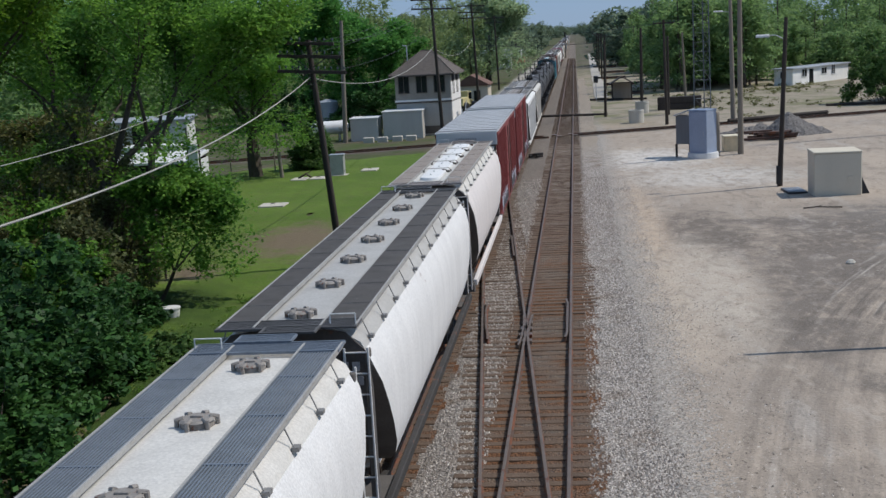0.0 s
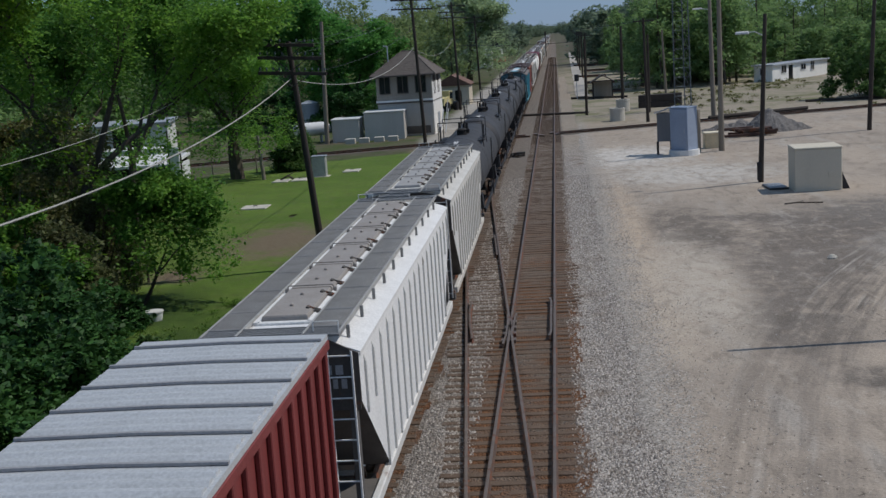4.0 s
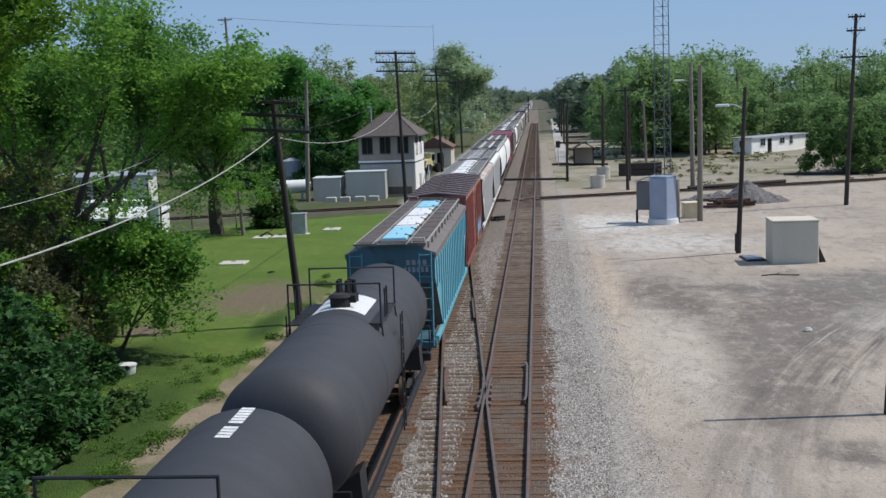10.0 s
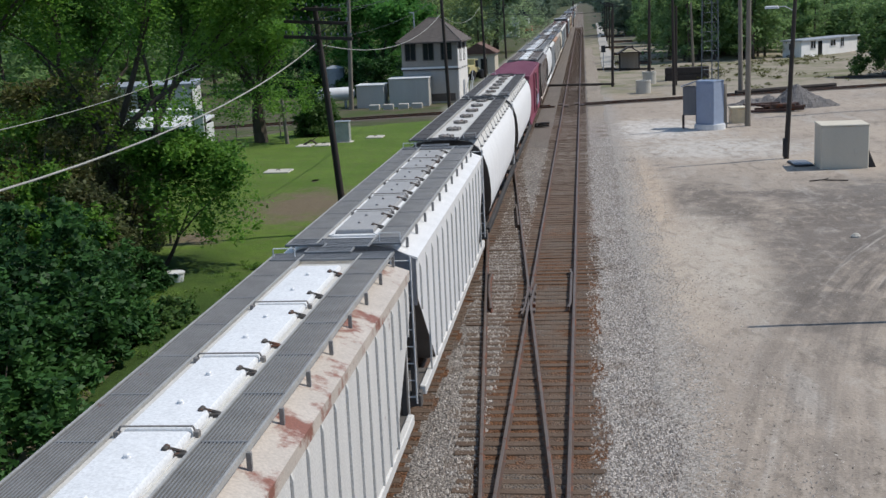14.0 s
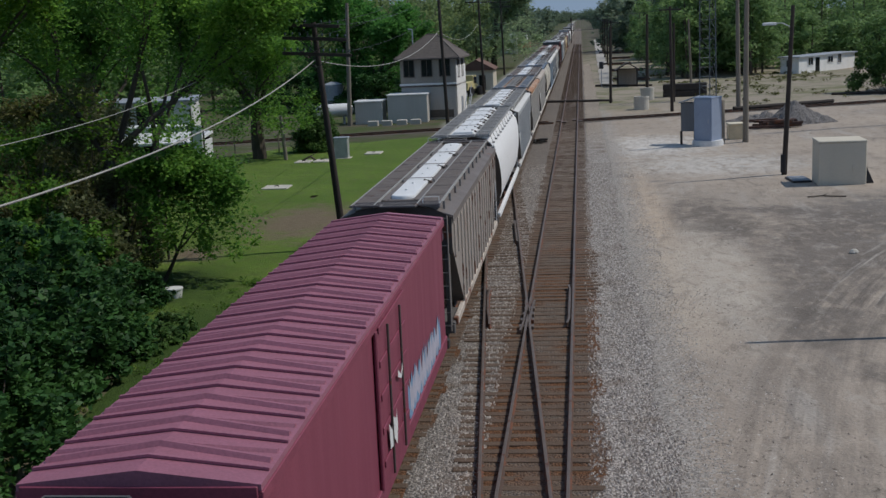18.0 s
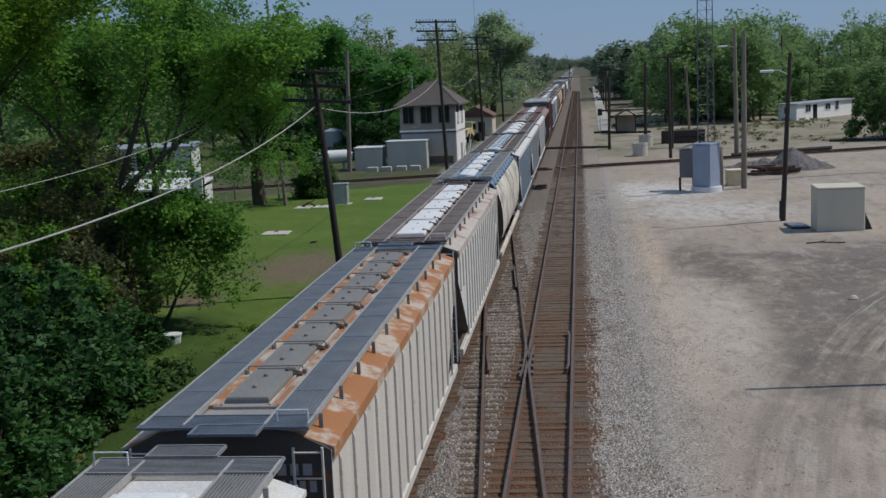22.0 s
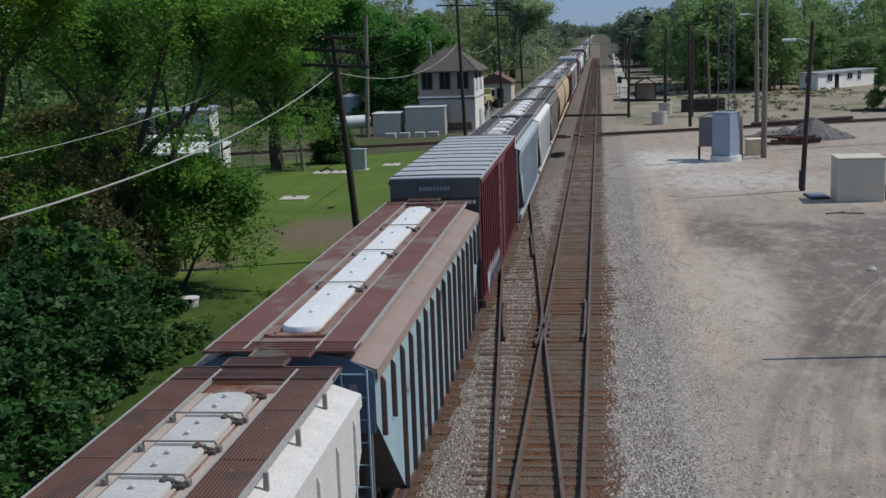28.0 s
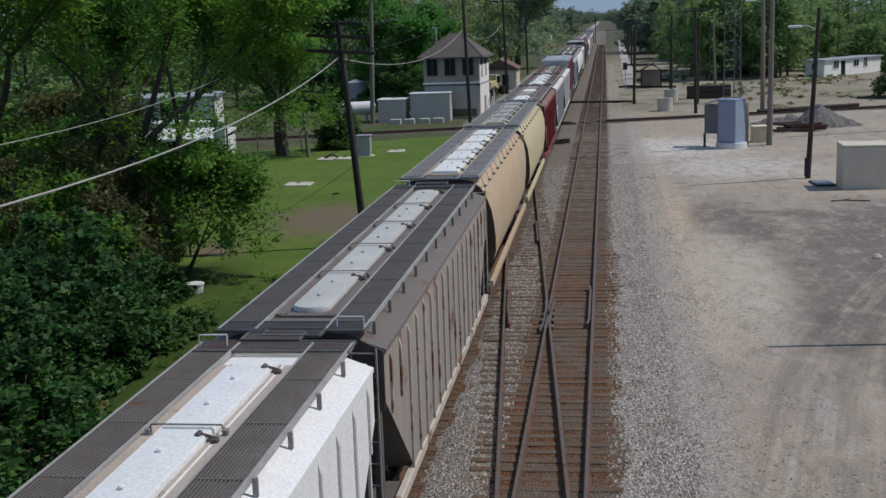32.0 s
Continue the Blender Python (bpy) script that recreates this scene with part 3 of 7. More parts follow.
def rail(name, pts, label, parent):
    """A rail of the true section along points in plan."""
    rings = []
    for k, (x, y) in enumerate(pts):
        a, b = pts[max(k - 1, 0)], pts[min(k + 1, len(pts) - 1)]
        d = Vector((b[0] - a[0], b[1] - a[1])).normalized()
        rings.append([(x + d.y * u, y - d.x * u, w) for u, w in RAIL])
    me = Shape().loft(rings).mesh(name, M_RAIL_SIDE)
    me.materials.append(M_RAIL)
    for p in me.polygons:
        if p.normal.z > 0.8 and p.center.z > -0.02:
            p.material_index = 1
    return part(name, me, None, parent, label)


def cross_x(y):
    """The crossover's right rail."""
    if y < 20:
        return -0.50 - 0.0705 * (y - 18.3) * max(0, min(1, (y - 6) / 14)) - 0.1
    if y < 66:
        return -1.88 - 0.0705 * (y - 38.2)
    t = min((y - 66) / 22.0, 1.0)
    return -3.84 - 0.0705 * 22 * (t - t * t / 2) + 0.165 * t * t


def build_tracks():
    ys = [-60 + 4 * k for k in range(16)] + [float(y) for y in range(6, 130, 2)] + [130 + 30 * k for k in range(60)]
    main = thing("railway_track", "straight main track with worn brown rails on wooden ties", "railway track", kind="structure")
    for s in (-1, 1):
        rail("rail", [(TRACK_X + s * GAUGE / 2, y) for y in ys], "", main)
    load = thing("railway_track_loaded", "straight track that carries the freight train", "railway track", kind="structure")
    for s in (-1, 1):
        rail("rail", [(TRAIN_X + s * GAUGE / 2, y) for y in ys], "", load)
    over = thing("crossover_track", "crossover track with a frog and guard rails", "railway track", kind="structure")
    span = [12 + 1.0 * k for k in range(77)]
    rail("rail", [(cross_x(y), y) for y in span], "", over)
    rail("rail", [(cross_x(y) - GAUGE, y) for y in span if y < 72], "", over)
    for x, y0, y1 in ((TRACK_X + GAUGE / 2 - 0.11, 37.0, 42.5), (TRAIN_X - GAUGE / 2 + 0.11, 51, 56.5)):
        rail("guard_rail", [(x - 0.06, y0)] + [(x, y0 + 0.6), (x, y1 - 0.6)] + [(x - 0.06, y1)], "", over)
    rail("guard_rail", [(cross_x(y) - GAUGE + (0.11 if 37.6 < y < 41.9 else 0.17), y) for y in (37.0, 37.6, 39, 41, 41.9, 42.5)], "", over)
    rail("guard_rail", [(cross_x(y) - 0.11, y) for y in (51.4, 52.2, 54, 56, 56.8)], "", over)
    for y in (38.2,):
        fr = Shape()
        for k in range(4):
            fr.box(-2.13 + 0.02 * k, -1.66 - 0.02 * k, y - 1.4 + 0.8 * k, y - 1.1 + 0.8 * k, -0.16, -0.05, 0.01)
        for s in (-1, 1):
            fr.loft([[(-1.9 + s * (0.05 + 0.05 * abs(t)) + dx, y + t, z) for dx, z in ((-0.03, -0.16), (0.03, -0.16), (0.03, -0.002), (-0.03, -0.002))]
                     for t in (-2.0, -0.9, 0.9, 2.0)])
        part("frog", fr, M_RAIL, over, "worn steel frog where two rails cross")
    ties(main, load, over)


def ties(main, load, over):
    rnd = random.Random(5)
    base = {}

    def tie_mesh(length):
        key = round(length, 1)
        if key not in base:
            base[key] = Shape().box(-key / 2, key / 2, -0.128, 0.128, -0.12, 0.0, 0.015).mesh("tie", M_TIE)
        return base[key]

    def lay(parent, x0, x1, y):
        ob = hold(new("tie", tie_mesh(x1 - x0)), parent)
        ob.matrix_basis = pose((x0 + x1) / 2 + rnd.uniform(-0.06, 0.06), y + rnd.uniform(-0.04, 0.04), -0.152 + rnd.uniform(-0.018, 0.006), 0, rnd.uniform(-0.4, 0.4), rnd.uniform(-1.2, 1.2))
    y = 19.0
    while y < 104:
        if y < 52:
            x1 = TRACK_X + 1.22 + (0.4 if 42 < y < 50 else 0.0)
            lay(main, min(TRACK_X - 1.3, cross_x(y) - GAUGE - 0.55), x1 if rnd.random() > 0.12 else x1 + 0.2, y)
        else:
            lay(main, TRACK_X - 1.3, TRACK_X + 1.3, y)
        if 50 <= y < 90:
            lay(load, TRAIN_X - 1.3, max(TRAIN_X + 1.3, cross_x(y) + 0.5), y + 0.1)
        elif y < 50:
            lay(load, TRAIN_X - 1.3, TRAIN_X + 1.3, y + 0.1)
        y += 0.535
    for parent, x, a, b in ((main, TRACK_X, 104, 420), (load, TRAIN_X, 90, 420), (main, TRACK_X, -55, 18.7), (load, TRAIN_X, -55, 18.7)):
        far = Shape()
        y = a
        while y < b:
            far.box(x - 1.3, x + 1.3, y - 0.115, y + 0.115, -0.27, -0.155)
            y += 0.535
        tagged(part("ties", far.mesh("ties", M_TIE, fix=False), None, parent), kind="stuff")


# the line that crosses at grade, at an angle
CROSS_AT, CROSS_WAY = Vector((-1.1, 112.2)), Vector((0.944, 0.330))


def build_crossing_line():
    line = thing("crossing_railway_track", "second railway line that crosses at an angle on dark ballast", "railway track", kind="structure")
    n = Vector((-CROSS_WAY.y, CROSS_WAY.x))
    for s in (-1, 1):
        for a, b in ((-90, -6.1), (-3.3, -1.9), (0.9, 120)) if s else ():
            p, q = CROSS_AT + CROSS_WAY * a + n * s * GAUGE / 2, CROSS_AT + CROSS_WAY * b + n * s * GAUGE / 2
            rail("rail", [tuple(p), tuple(q)], "", line)
    for s in (-1, 1):
        for x in (TRACK_X - GAUGE / 2, TRACK_X + GAUGE / 2):
            c = CROSS_AT + n * s * GAUGE / 2 + CROSS_WAY * ((x - CROSS_AT.x) / CROSS_WAY.x)
            part("crossing_casting", Shape().box(c.x - 0.22, c.x + 0.22, c.y - 0.35, c.y + 0.35, -0.16, 0.004, 0.02), M_RAIL, line, "worn cast steel crossing corner")
    dark = material("dark_ballast", (0.115, 0.095, 0.080), 0.95, scale=2.0, fine=14, bump=0.8)
    for a, b in ((-90, -6.3), (0.9, 120)):
        sh = Shape()
        p, q = CROSS_AT + CROSS_WAY * a, CROSS_AT + CROSS_WAY * b
        prof = [(-2.6, -0.3), (-1.5, -0.13), (1.5, -0.13), (2.6, -0.3)]
        sh.loft([[(c.x + n.x * u, c.y + n.y * u, w) for u, w in prof] for c in (p, q)], closed=False, caps=False)
        part("bed", sh, dark, line)
    tb = Shape()
    for k in range(-140, 190):
        d = k * 0.55
        if -11.5 * 0.5 < d < 1.2:
            continue
        c = CROSS_AT + CROSS_WAY * d
        if d > 120 or d < -85:
            continue
        tb.loft([[(c.x + CROSS_WAY.x * u + n.x * s, c.y + CROSS_WAY.y * u + n.y * s, z) for u, s in ((-0.11, -1.3), (0.11, -1.3), (0.11, 1.3), (-0.11, 1.3))] for z in (-0.25, -0.115)])
    tagged(part("ties", tb.mesh("ties", M_TIE, fix=False), None, line), kind="stuff")


# ---- freight cars ----
# A car stands along +y from its near end; x is across, z up from the rail tops.
def bogie_meshes():
    w = Shape()
    ring = [(0.0, 0.46), (0.028, 0.46), (0.03, 0.43), (0.13, 0.42), (0.13, 0.36), (0.07, 0.33), (0.06, 0.16), (0.10, 0.10), (0.10, 0.0)]
    n = 20
    w.loft([[(x, r * math.cos(6.2832 * i / n), r * math.sin(6.2832 * i / n)) for x, r in ring] for i in range(n + 1)], closed=False, caps=False)
    f = Shape()
    side = [(-1.25, 0.36), (-1.22, 0.62), (-0.9, 0.72), (-0.45, 0.78), (0.45, 0.78), (0.9, 0.72), (1.22, 0.62), (1.25, 0.36), (0.95, 0.33), (0.55, 0.22), (0.4, 0.16), (-0.4, 0.16), (-0.55, 0.22), (-0.95, 0.33)]
    f.loft([[(x, y, z) for y, z in side] for x in (-0.06, 0.06)])
    for y in (-0.89, 0.89):
        f.tube((0.05, y, 0.46), (0.15, y, 0.46), 0.14, 0.12, 12)
    for k in (-0.2, 0, 0.2):
        f.tube((0.02, k, 0.26), (0.02, k, 0.6), 0.08, 0.08, 8)
    b = Shape().box(-0.95, 0.95, -0.2, 0.2, 0.5, 0.8, 0.03)
    a = Shape().tube((-0.75, 0, 0.46), (0.75, 0, 0.46), 0.085, 0.085, 10)
    return w.mesh("wheel", M_WHEEL, True), f.mesh("side_frame", M_STEEL), b.mesh("bolster", M_STEEL), a.mesh("axle", M_STEEL)


WHEEL, SIDE_FRAME, BOLSTER, AXLE = bogie_meshes()


def bogie(car, y):
    b = part("bogie", BOLSTER, None, car, "dark rusty steel bogie", at=(0, y, 0))
    for s in (-1, 1):
        part("side_frame", SIDE_FRAME, None, b, at=pose(s * 1.0, 0, 0, 0, 0, 0 if s > 0 else 180))
    for dy in (-0.89, 0.89):
        part("axle", AXLE, None, b, at=(0, dy, 0))
        for s in (-1, 1):
            part("wheel", WHEEL, None, b, at=pose(s * 0.72, dy, 0.0, 0, 0, 0 if s > 0 else 180) @ pose(0, 0, 0.46))
    return b


def coupler_mesh():
    s = Shape().box(-0.11, 0.11, -0.32, 0.35, 0.76, 0.98, 0.02).box(-0.2, 0.2, -0.42, -0.2, 0.72, 1.02, 0.05)
    return s.box(-0.35, 0.35, 0.0, 0.12, 0.62, 1.12, 0.02).mesh("coupler", M_STEEL)


COUPLER = coupler_mesh()


def gear(car, length, bogie_in=2.3):
    bogie(car, bogie_in)
    bogie(car, length - bogie_in)
    part("coupler", COUPLER, None, car)
    part("coupler", COUPLER, None, car, at=pose(0, length, 0, 0, 0, 180))


def ladder_mesh(z0, z1, w=0.42):
    s = Shape()
    for x in (-w / 2, w / 2):
        s.tube((x, 0, z0), (x, 0, z1), 0.022, n=6)
    k = z0 + 0.15
    while k < z1:
        s.tube((-w / 2, 0, k), (w / 2, 0, k), 0.016, n=5)
        k += 0.38
    return s


LADDERS = {}


def ladder(car, x, y, z0, z1, turn, mat):
    key = (round(z0, 2), round(z1, 2), mat.name)
    if key not in LADDERS:
        LADDERS[key] = ladder_mesh(z0, z1).mesh("ladder", mat)
    return part("ladder", LADDERS[key], None, car, at=pose(x, y, 0, 0, 0, turn))


GRATES = {}


def grating(width, length, mat, cross=False):
    """A walkway of flat bars on edge, with cross bars and a rim."""
    key = (round(width, 2), round(length, 2), mat.name, cross)
    if key not in GRATES:
        s = Shape()
        n = max(int(width / 0.045), 3)
        for k in range(n + 1):
            x = -width / 2 + width * k / n
            w = 0.011 if 0 < k < n else 0.018
            s.box(x - w, x + w, 0, length, -0.03, 0.0 if 0 < k < n else 0.012)
        k = 0.0
        while k <= length + 0.01:
            s.box(-width / 2, width / 2, k - 0.02, k + 0.02, -0.032, 0.004)
            k += length / max(round(length / 1.85), 1)
        GRATES[key] = s.mesh("running_board", mat, fix=False)
    return GRATES[key]


def bars(x0, x1, z0, z1, n, seed, axis="x"):
    """Stand-in bars for lettering, in the plane y = 0 or x = 0."""
    rnd = random.Random(seed)
    s = Shape()
    p = x0
    step = (x1 - x0) / n
    for k in range(n):
        w = step * rnd.uniform(0.55, 0.8)
        if axis == "x":
            s.box(p, p + w, -0.012, 0.0, z0, z1)
        else:
            s.box(0.0, 0.012, p, p + w, z0, z1)
        p += step
    return s


def hatch_mesh(width, length, mat, front=False, back=False):
    """A hatch cover with a turned-down rim, rounded off at the ends of the row."""
    h = width / 2
    pts = []
    if front:
        pts += [(h * math.cos(a), h * 0.8 + h * 0.8 * math.sin(a)) for a in np.linspace(math.pi, 2 * math.pi, 11)]
    else:
        pts += [(-h, 0), (h, 0)]
    if back:
        pts += [(h * math.cos(a), length - h * 0.8 + h * 0.8 * math.sin(a)) for a in np.linspace(0, math.pi, 11)]
    else:
        pts += [(h, length), (-h, length)]
    cy = length / 2

    def ring(k, z):
        return [(x * k, cy + (y - cy) * (1 - (1 - k) * width / length), z) for x, y in pts]
    s = Shape().loft([ring(1, 0), ring(1, 0.09), ring(0.94, 0.125), ring(0.5, 0.14)])
    for y in (length * 0.3, length * 0.7):
        s.box(-0.05, 0.02, y - 0.04, y + 0.04, 0.12, 0.19, 0.015)
    return s.mesh("hatch_cover", mat, True)


def latch_mesh():
    s = Shape().box(-0.05, 0.09, -0.045, 0.045, 0.0, 0.09, 0.01).tube((-0.16, 0, 0.15), (0.08, 0.02, 0.08), 0.02, n=6).box(-0.19, -0.12, -0.07, 0.07, 0.11, 0.17, 0.015)
    return s.mesh("latch", M_LATCH)


M_BATTEN = material("batten_steel", (0.26, 0.24, 0.22), 0.7, 0.2, rust=(RUST, 0.2, 6.0))


def bar_mesh():
    s = Shape().path([(-0.5, 0, 0.02), (-0.45, 0, 0.13), (0.45, 0, 0.13), (0.5, 0, 0.02)], 0.013)
    return s.box(-0.53, -0.46, -0.05, 0.05, -0.02, 0.08, 0.01).box(0.46, 0.53, -0.05, 0.05, -0.02, 0.08, 0.01).mesh("batten_bar", M_BATTEN)


LATCH, BATTEN = latch_mesh(), bar_mesh()


def manhole_mesh(mat):
    s = Shape().tube((0, 0, -0.05), (0, 0, 0.1), 0.27, 0.26, 18).tube((0, 0, 0.08), (0, 0, 0.12), 0.29, 0.24, 18)
    s.box(-0.1, 0.1, -0.03, 0.03, 0.11, 0.16, 0.01)
    return s.mesh("manhole", mat, True)


M_MANHOLE = material("manhole_steel", (0.30, 0.275, 0.25), 0.7, 0.2, rust=(RUST, 0.3, 5.0))
MANHOLE = manhole_mesh(M_MANHOLE)
CLAMP = Shape().tube((0.2, 0, 0.13), (0.325, 0, 0.1), 0.045, 0.04, 6).tube((0.313, 0, -0.03), (0.313, 0, 0.13), 0.04, 0.035, 6).mesh("clamp", M_MANHOLE)


def body_loft(length, widths, zbot, eave, steps, inset=0.0):
    """The hopper's skin: at each step along the car a section from the slope sheet's height up to the eave."""
    rings = []
    for y in steps:
        zb = zbot(y)
        zs = [zb + (eave - zb) * k / 12 for k in range(13)]
        half = [(widths(z), y, z) for z in zs]
        rings.append(half + [(-x, yy, z) for x, yy, z in reversed(half)])
    return Shape().loft(rings)


def bay_mesh(mat, y, w=1.25):
    s = Shape().loft([[(-w, y - 1.6, 1.25), (w, y - 1.6, 1.25), (w, y + 1.6, 1.25), (-w, y + 1.6, 1.25)],
                      [(-0.5, y - 0.35, 0.42), (0.5, y - 0.35, 0.42), (0.5, y + 0.35, 0.42), (-0.5, y + 0.35, 0.42)]])
    s.box(-0.62, 0.62, y - 0.42, y + 0.42, 0.34, 0.44, 0.02)
    return s


class Look:
    """The paints of one hopper car."""

    def __init__(self, side, roof, hatch, post=None, board=None, end=None, eave=None, head=None, strip=None):
        self.side, self.roof, self.hatch = side, roof, hatch
        self.eave, self.head, self.strip = eave, head, strip or roof
        self.post, self.board, self.end = post or side, board or M_GRATE, end or side


def covered_hopper(name, label, length, look_, ribbed=True, hatches="trough", n_hatch=5, posts=17, mark=True, deep=0.042, gap=0.06):
    car = thing(name, label, "freight car", group="freight train")
    eave, ridge = (4.12, 4.42) if ribbed else (4.12, 4.50)
    cut = 2.6

    def zbot(y):
        d = min(y, length - y)
        if ribbed:
            return 1.15 + max(0.0, (cut - d) / cut) * 2.1
        t = max(0.0, 1 - d / 2.9)
        return 1.15 + 2.7 * t ** 1.7

    def widths(z):
        if ribbed:
            return 1.53
        t = (z - 2.75) / 1.75
        return 1.62 * max(1 - 0.34 * abs(t) ** 3.0, 0.1)
    steps = [0.0, 0.25, 0.6, 1.0, 1.5, 2.0, cut, 2.9, 3.4, length / 2, length - 3.4, length - 2.9, length - cut, length - 2.0, length - 1.5, length - 1.0, length - 0.6, length - 0.25, length]
    skin = body_loft(length, widths, zbot, eave, steps).mesh("body", look_.side, True)
    skin.materials.append(M_SOIL_SHADE)
    for p in skin.polygons:   # slope sheets and ends: brake dust and the ends' shade in one dark colour
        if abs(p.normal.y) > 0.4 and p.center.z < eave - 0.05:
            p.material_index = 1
    part("body", skin, None, car)
    w = widths(eave)
    if ribbed:
        prof = [(w + 0.03, eave - 0.05), (w + 0.03, eave + 0.02), (1.02, ridge - 0.08), (0.55, ridge), (-0.55, ridge), (-1.02, ridge - 0.08), (-w - 0.03, eave + 0.02), (-w - 0.03, eave - 0.05)]
    else:
        prof = [(w, eave - 0.02)] + [(x, z) for x, z in ((w - 0.08, eave + 0.14), (w - 0.3, eave + 0.27), (0.75, ridge - 0.03), (0.4, ridge))]
        prof += [(-x, z) for x, z in reversed(prof)]
    part("roof", Shape().prism(prof, 0.03, length - 0.03), look_.roof, car, smooth=not ribbed)
    if ribbed and look_.eave:
        for s in (-1, 1):
            part("eave_sheet", Shape().prism([(s * (w + 0.045), eave - 0.16), (s * (w + 0.045), eave + 0.035), (s * 1.0, ridge - 0.065), (s * 1.0, ridge - 0.09), (s * (w + 0.02), eave)], 0.02, length - 0.02), look_.eave, car)
    for s in (-1, 1):
        part("side_sill", Shape().box(s * 1.5 - 0.07, s * 1.5 + 0.07, 0.3, length - 0.3, 1.0, 1.2, 0.02), look_.post if ribbed else M_STEEL if hatches == "round" else look_.side, car)
    part("centre_sill", Shape().box(-0.2, 0.2, 0.1, length - 0.1, 0.62, 1.0), M_STEEL, car)
    for k in range(3):
        part("discharge_bay", bay_mesh(None, length * (0.5 + (k - 1) * 0.235)), look_.side, car)
    if ribbed:
        post = Shape().loft([[(0, y, 1.2), (deep, y, 1.2), (deep, y, eave - 0.3), (0, y, eave - 0.16)] for y in (-0.035, 0.035)]).mesh("side_post", look_.post)
        short = Shape().loft([[(0, y, 2.9), (deep, y, 2.9), (deep, y, eave - 0.3), (0, y, eave - 0.16)] for y in (-0.035, 0.035)]).mesh("side_post", look_.post)
        for k in range(posts):
            y = 0.5 + (length - 1.0) * k / (posts - 1)
            for s in (-1, 1):
                part("side_post", short if zbot(y) > 2.0 else post, None, car, at=pose(s * 1.53, y, 0, 0, 0, 0 if s > 0 else 180))
    # walkways beside the hatches
    bw = 0.62
    for s in (-1, 1):
        if look_.board is M_SHEET:
            part("running_board", Shape().box(s * 0.91 - bw / 2, s * 0.91 + bw / 2, -0.05, length + 0.05, ridge + 0.05, ridge + 0.09, 0.005), M_SHEET, car, "flat rusted walkway sheet")
        else:
            tagged(part("running_board", grating(bw, length + 0.1, look_.board), None, car, at=(s * 0.91, -0.05, ridge + 0.08)), kind="stuff")
        for x in (0.595, 1.225):
            part("edge_angle", Shape().box(s * x - 0.016, s * x + 0.016, -0.06, length + 0.06, ridge + 0.02, ridge + 0.105), M_EDGE, car)
        if look_.board is M_SHEET:
            continue
        st = Shape()
        k = 0.6
        while k < length:
            if ribbed:
                st.box(s * 1.27 - 0.03, s * 1.27 + 0.03, k - 0.02, k + 0.03, ridge - 0.16, ridge + 0.06)
            else:
                st.path([(s * 1.21, k, ridge + 0.05), (s * 1.34, k, eave + 0.12)], 0.012, 5).box(s * 1.36 - 0.05, s * 1.36 + 0.05, k - 0.03, k + 0.12, eave + 0.07, eave + 0.13)
            st.box(s * 0.85 - 0.02, s * 0.85 + 0.02, k, k + 0.05, ridge - 0.1, ridge + 0.07)
            k += 1.55
        tagged(part("bracket", st, M_GRATE, car), kind="stuff")
    # end platforms and frames
    for far in (0, 1):
        m = pose(0, 0, 0) if not far else pose(0, length, 0, 0, 0, 180)
        p = tagged(part("end_platform", grating(0.6, 2.48, look_.board), None, car, at=m @ pose(-1.24, 0.12, ridge + 0.09, 0, 0, -90)), kind="stuff")
        tagged(part("step", grating(0.45, 0.95, look_.board), None, p, at=pose(0.5, 0.9, 0.03)), kind="stuff")
        e = Shape()
        for s in (-1, 1):
            e.box(s * 1.36 - 0.07, s * 1.36 + 0.07, 0.02, 0.18, 0.95, eave, 0.015)
            e.box(s * 0.62 - 0.05, s * 0.62 + 0.05, 0.1, 0.22, 1.1, 3.2, 0.015)
        e.box(-1.5, 1.5, 0.0, 0.3, 0.82, 1.08, 0.02)
        e.box(-1.5, 1.5, 0.05, 1.9, 1.06, 1.12, 0.01)
        # end frames take the dark colour with the shade painted in
        part("end_frame", e, M_SOIL_SHADE if look_.end is not P_TEAL else P_TEAL_DIRT_SHADE, car, at=m)
        for s in (-1, 1):
            ladder(car, *(m @ Vector((s * 1.2, -0.06, 0)))[:2], 0.9, eave + 0.05, 0, look_.end)
        if look_.board not in (M_SHEET, M_BOARD_WINE):
            part("handrail", Shape().path([(1.2, 0.1, ridge + 0.05), (1.2, 0.1, ridge + 0.26), (0.75, 0.1, ridge + 0.26), (0.75, 0.1, ridge + 0.05)], 0.013, 5), M_WHITE, car, at=m)
    part("brake_wheel", Shape().tube((0.55, -0.05, 2.4), (0.55, -0.1, 2.4), 0.28, 0.28, 16).tube((0.55, 0.15, 2.4), (0.55, -0.05, 2.4), 0.05, 0.05, 8), M_STEEL, car)
    # the end sheet's dark colour carries shade as well as soil
    part("end_sheet", Shape().prism([(w - 0.02, 3.1), (w, eave), (1.02, ridge - 0.05), (0.55, ridge + 0.02), (-0.55, ridge + 0.02), (-1.02, ridge - 0.05), (-w, eave), (-w + 0.02, 3.1)], -0.02, 0.025), look_.head or (M_ENDSHADE if look_.end is not P_TEAL else P_TEAL_DIRT_SHADE), car, "soiled end sheet with shade in its colour")
    if mark:
        part("lettering", bars(0.55, 1.3, 3.75, 3.92, 4, 3).add(*_pair(bars(0.45, 1.35, 3.5, 3.67, 6, 4))), M_GREYMARK, car, at=(0, -0.03, 0))
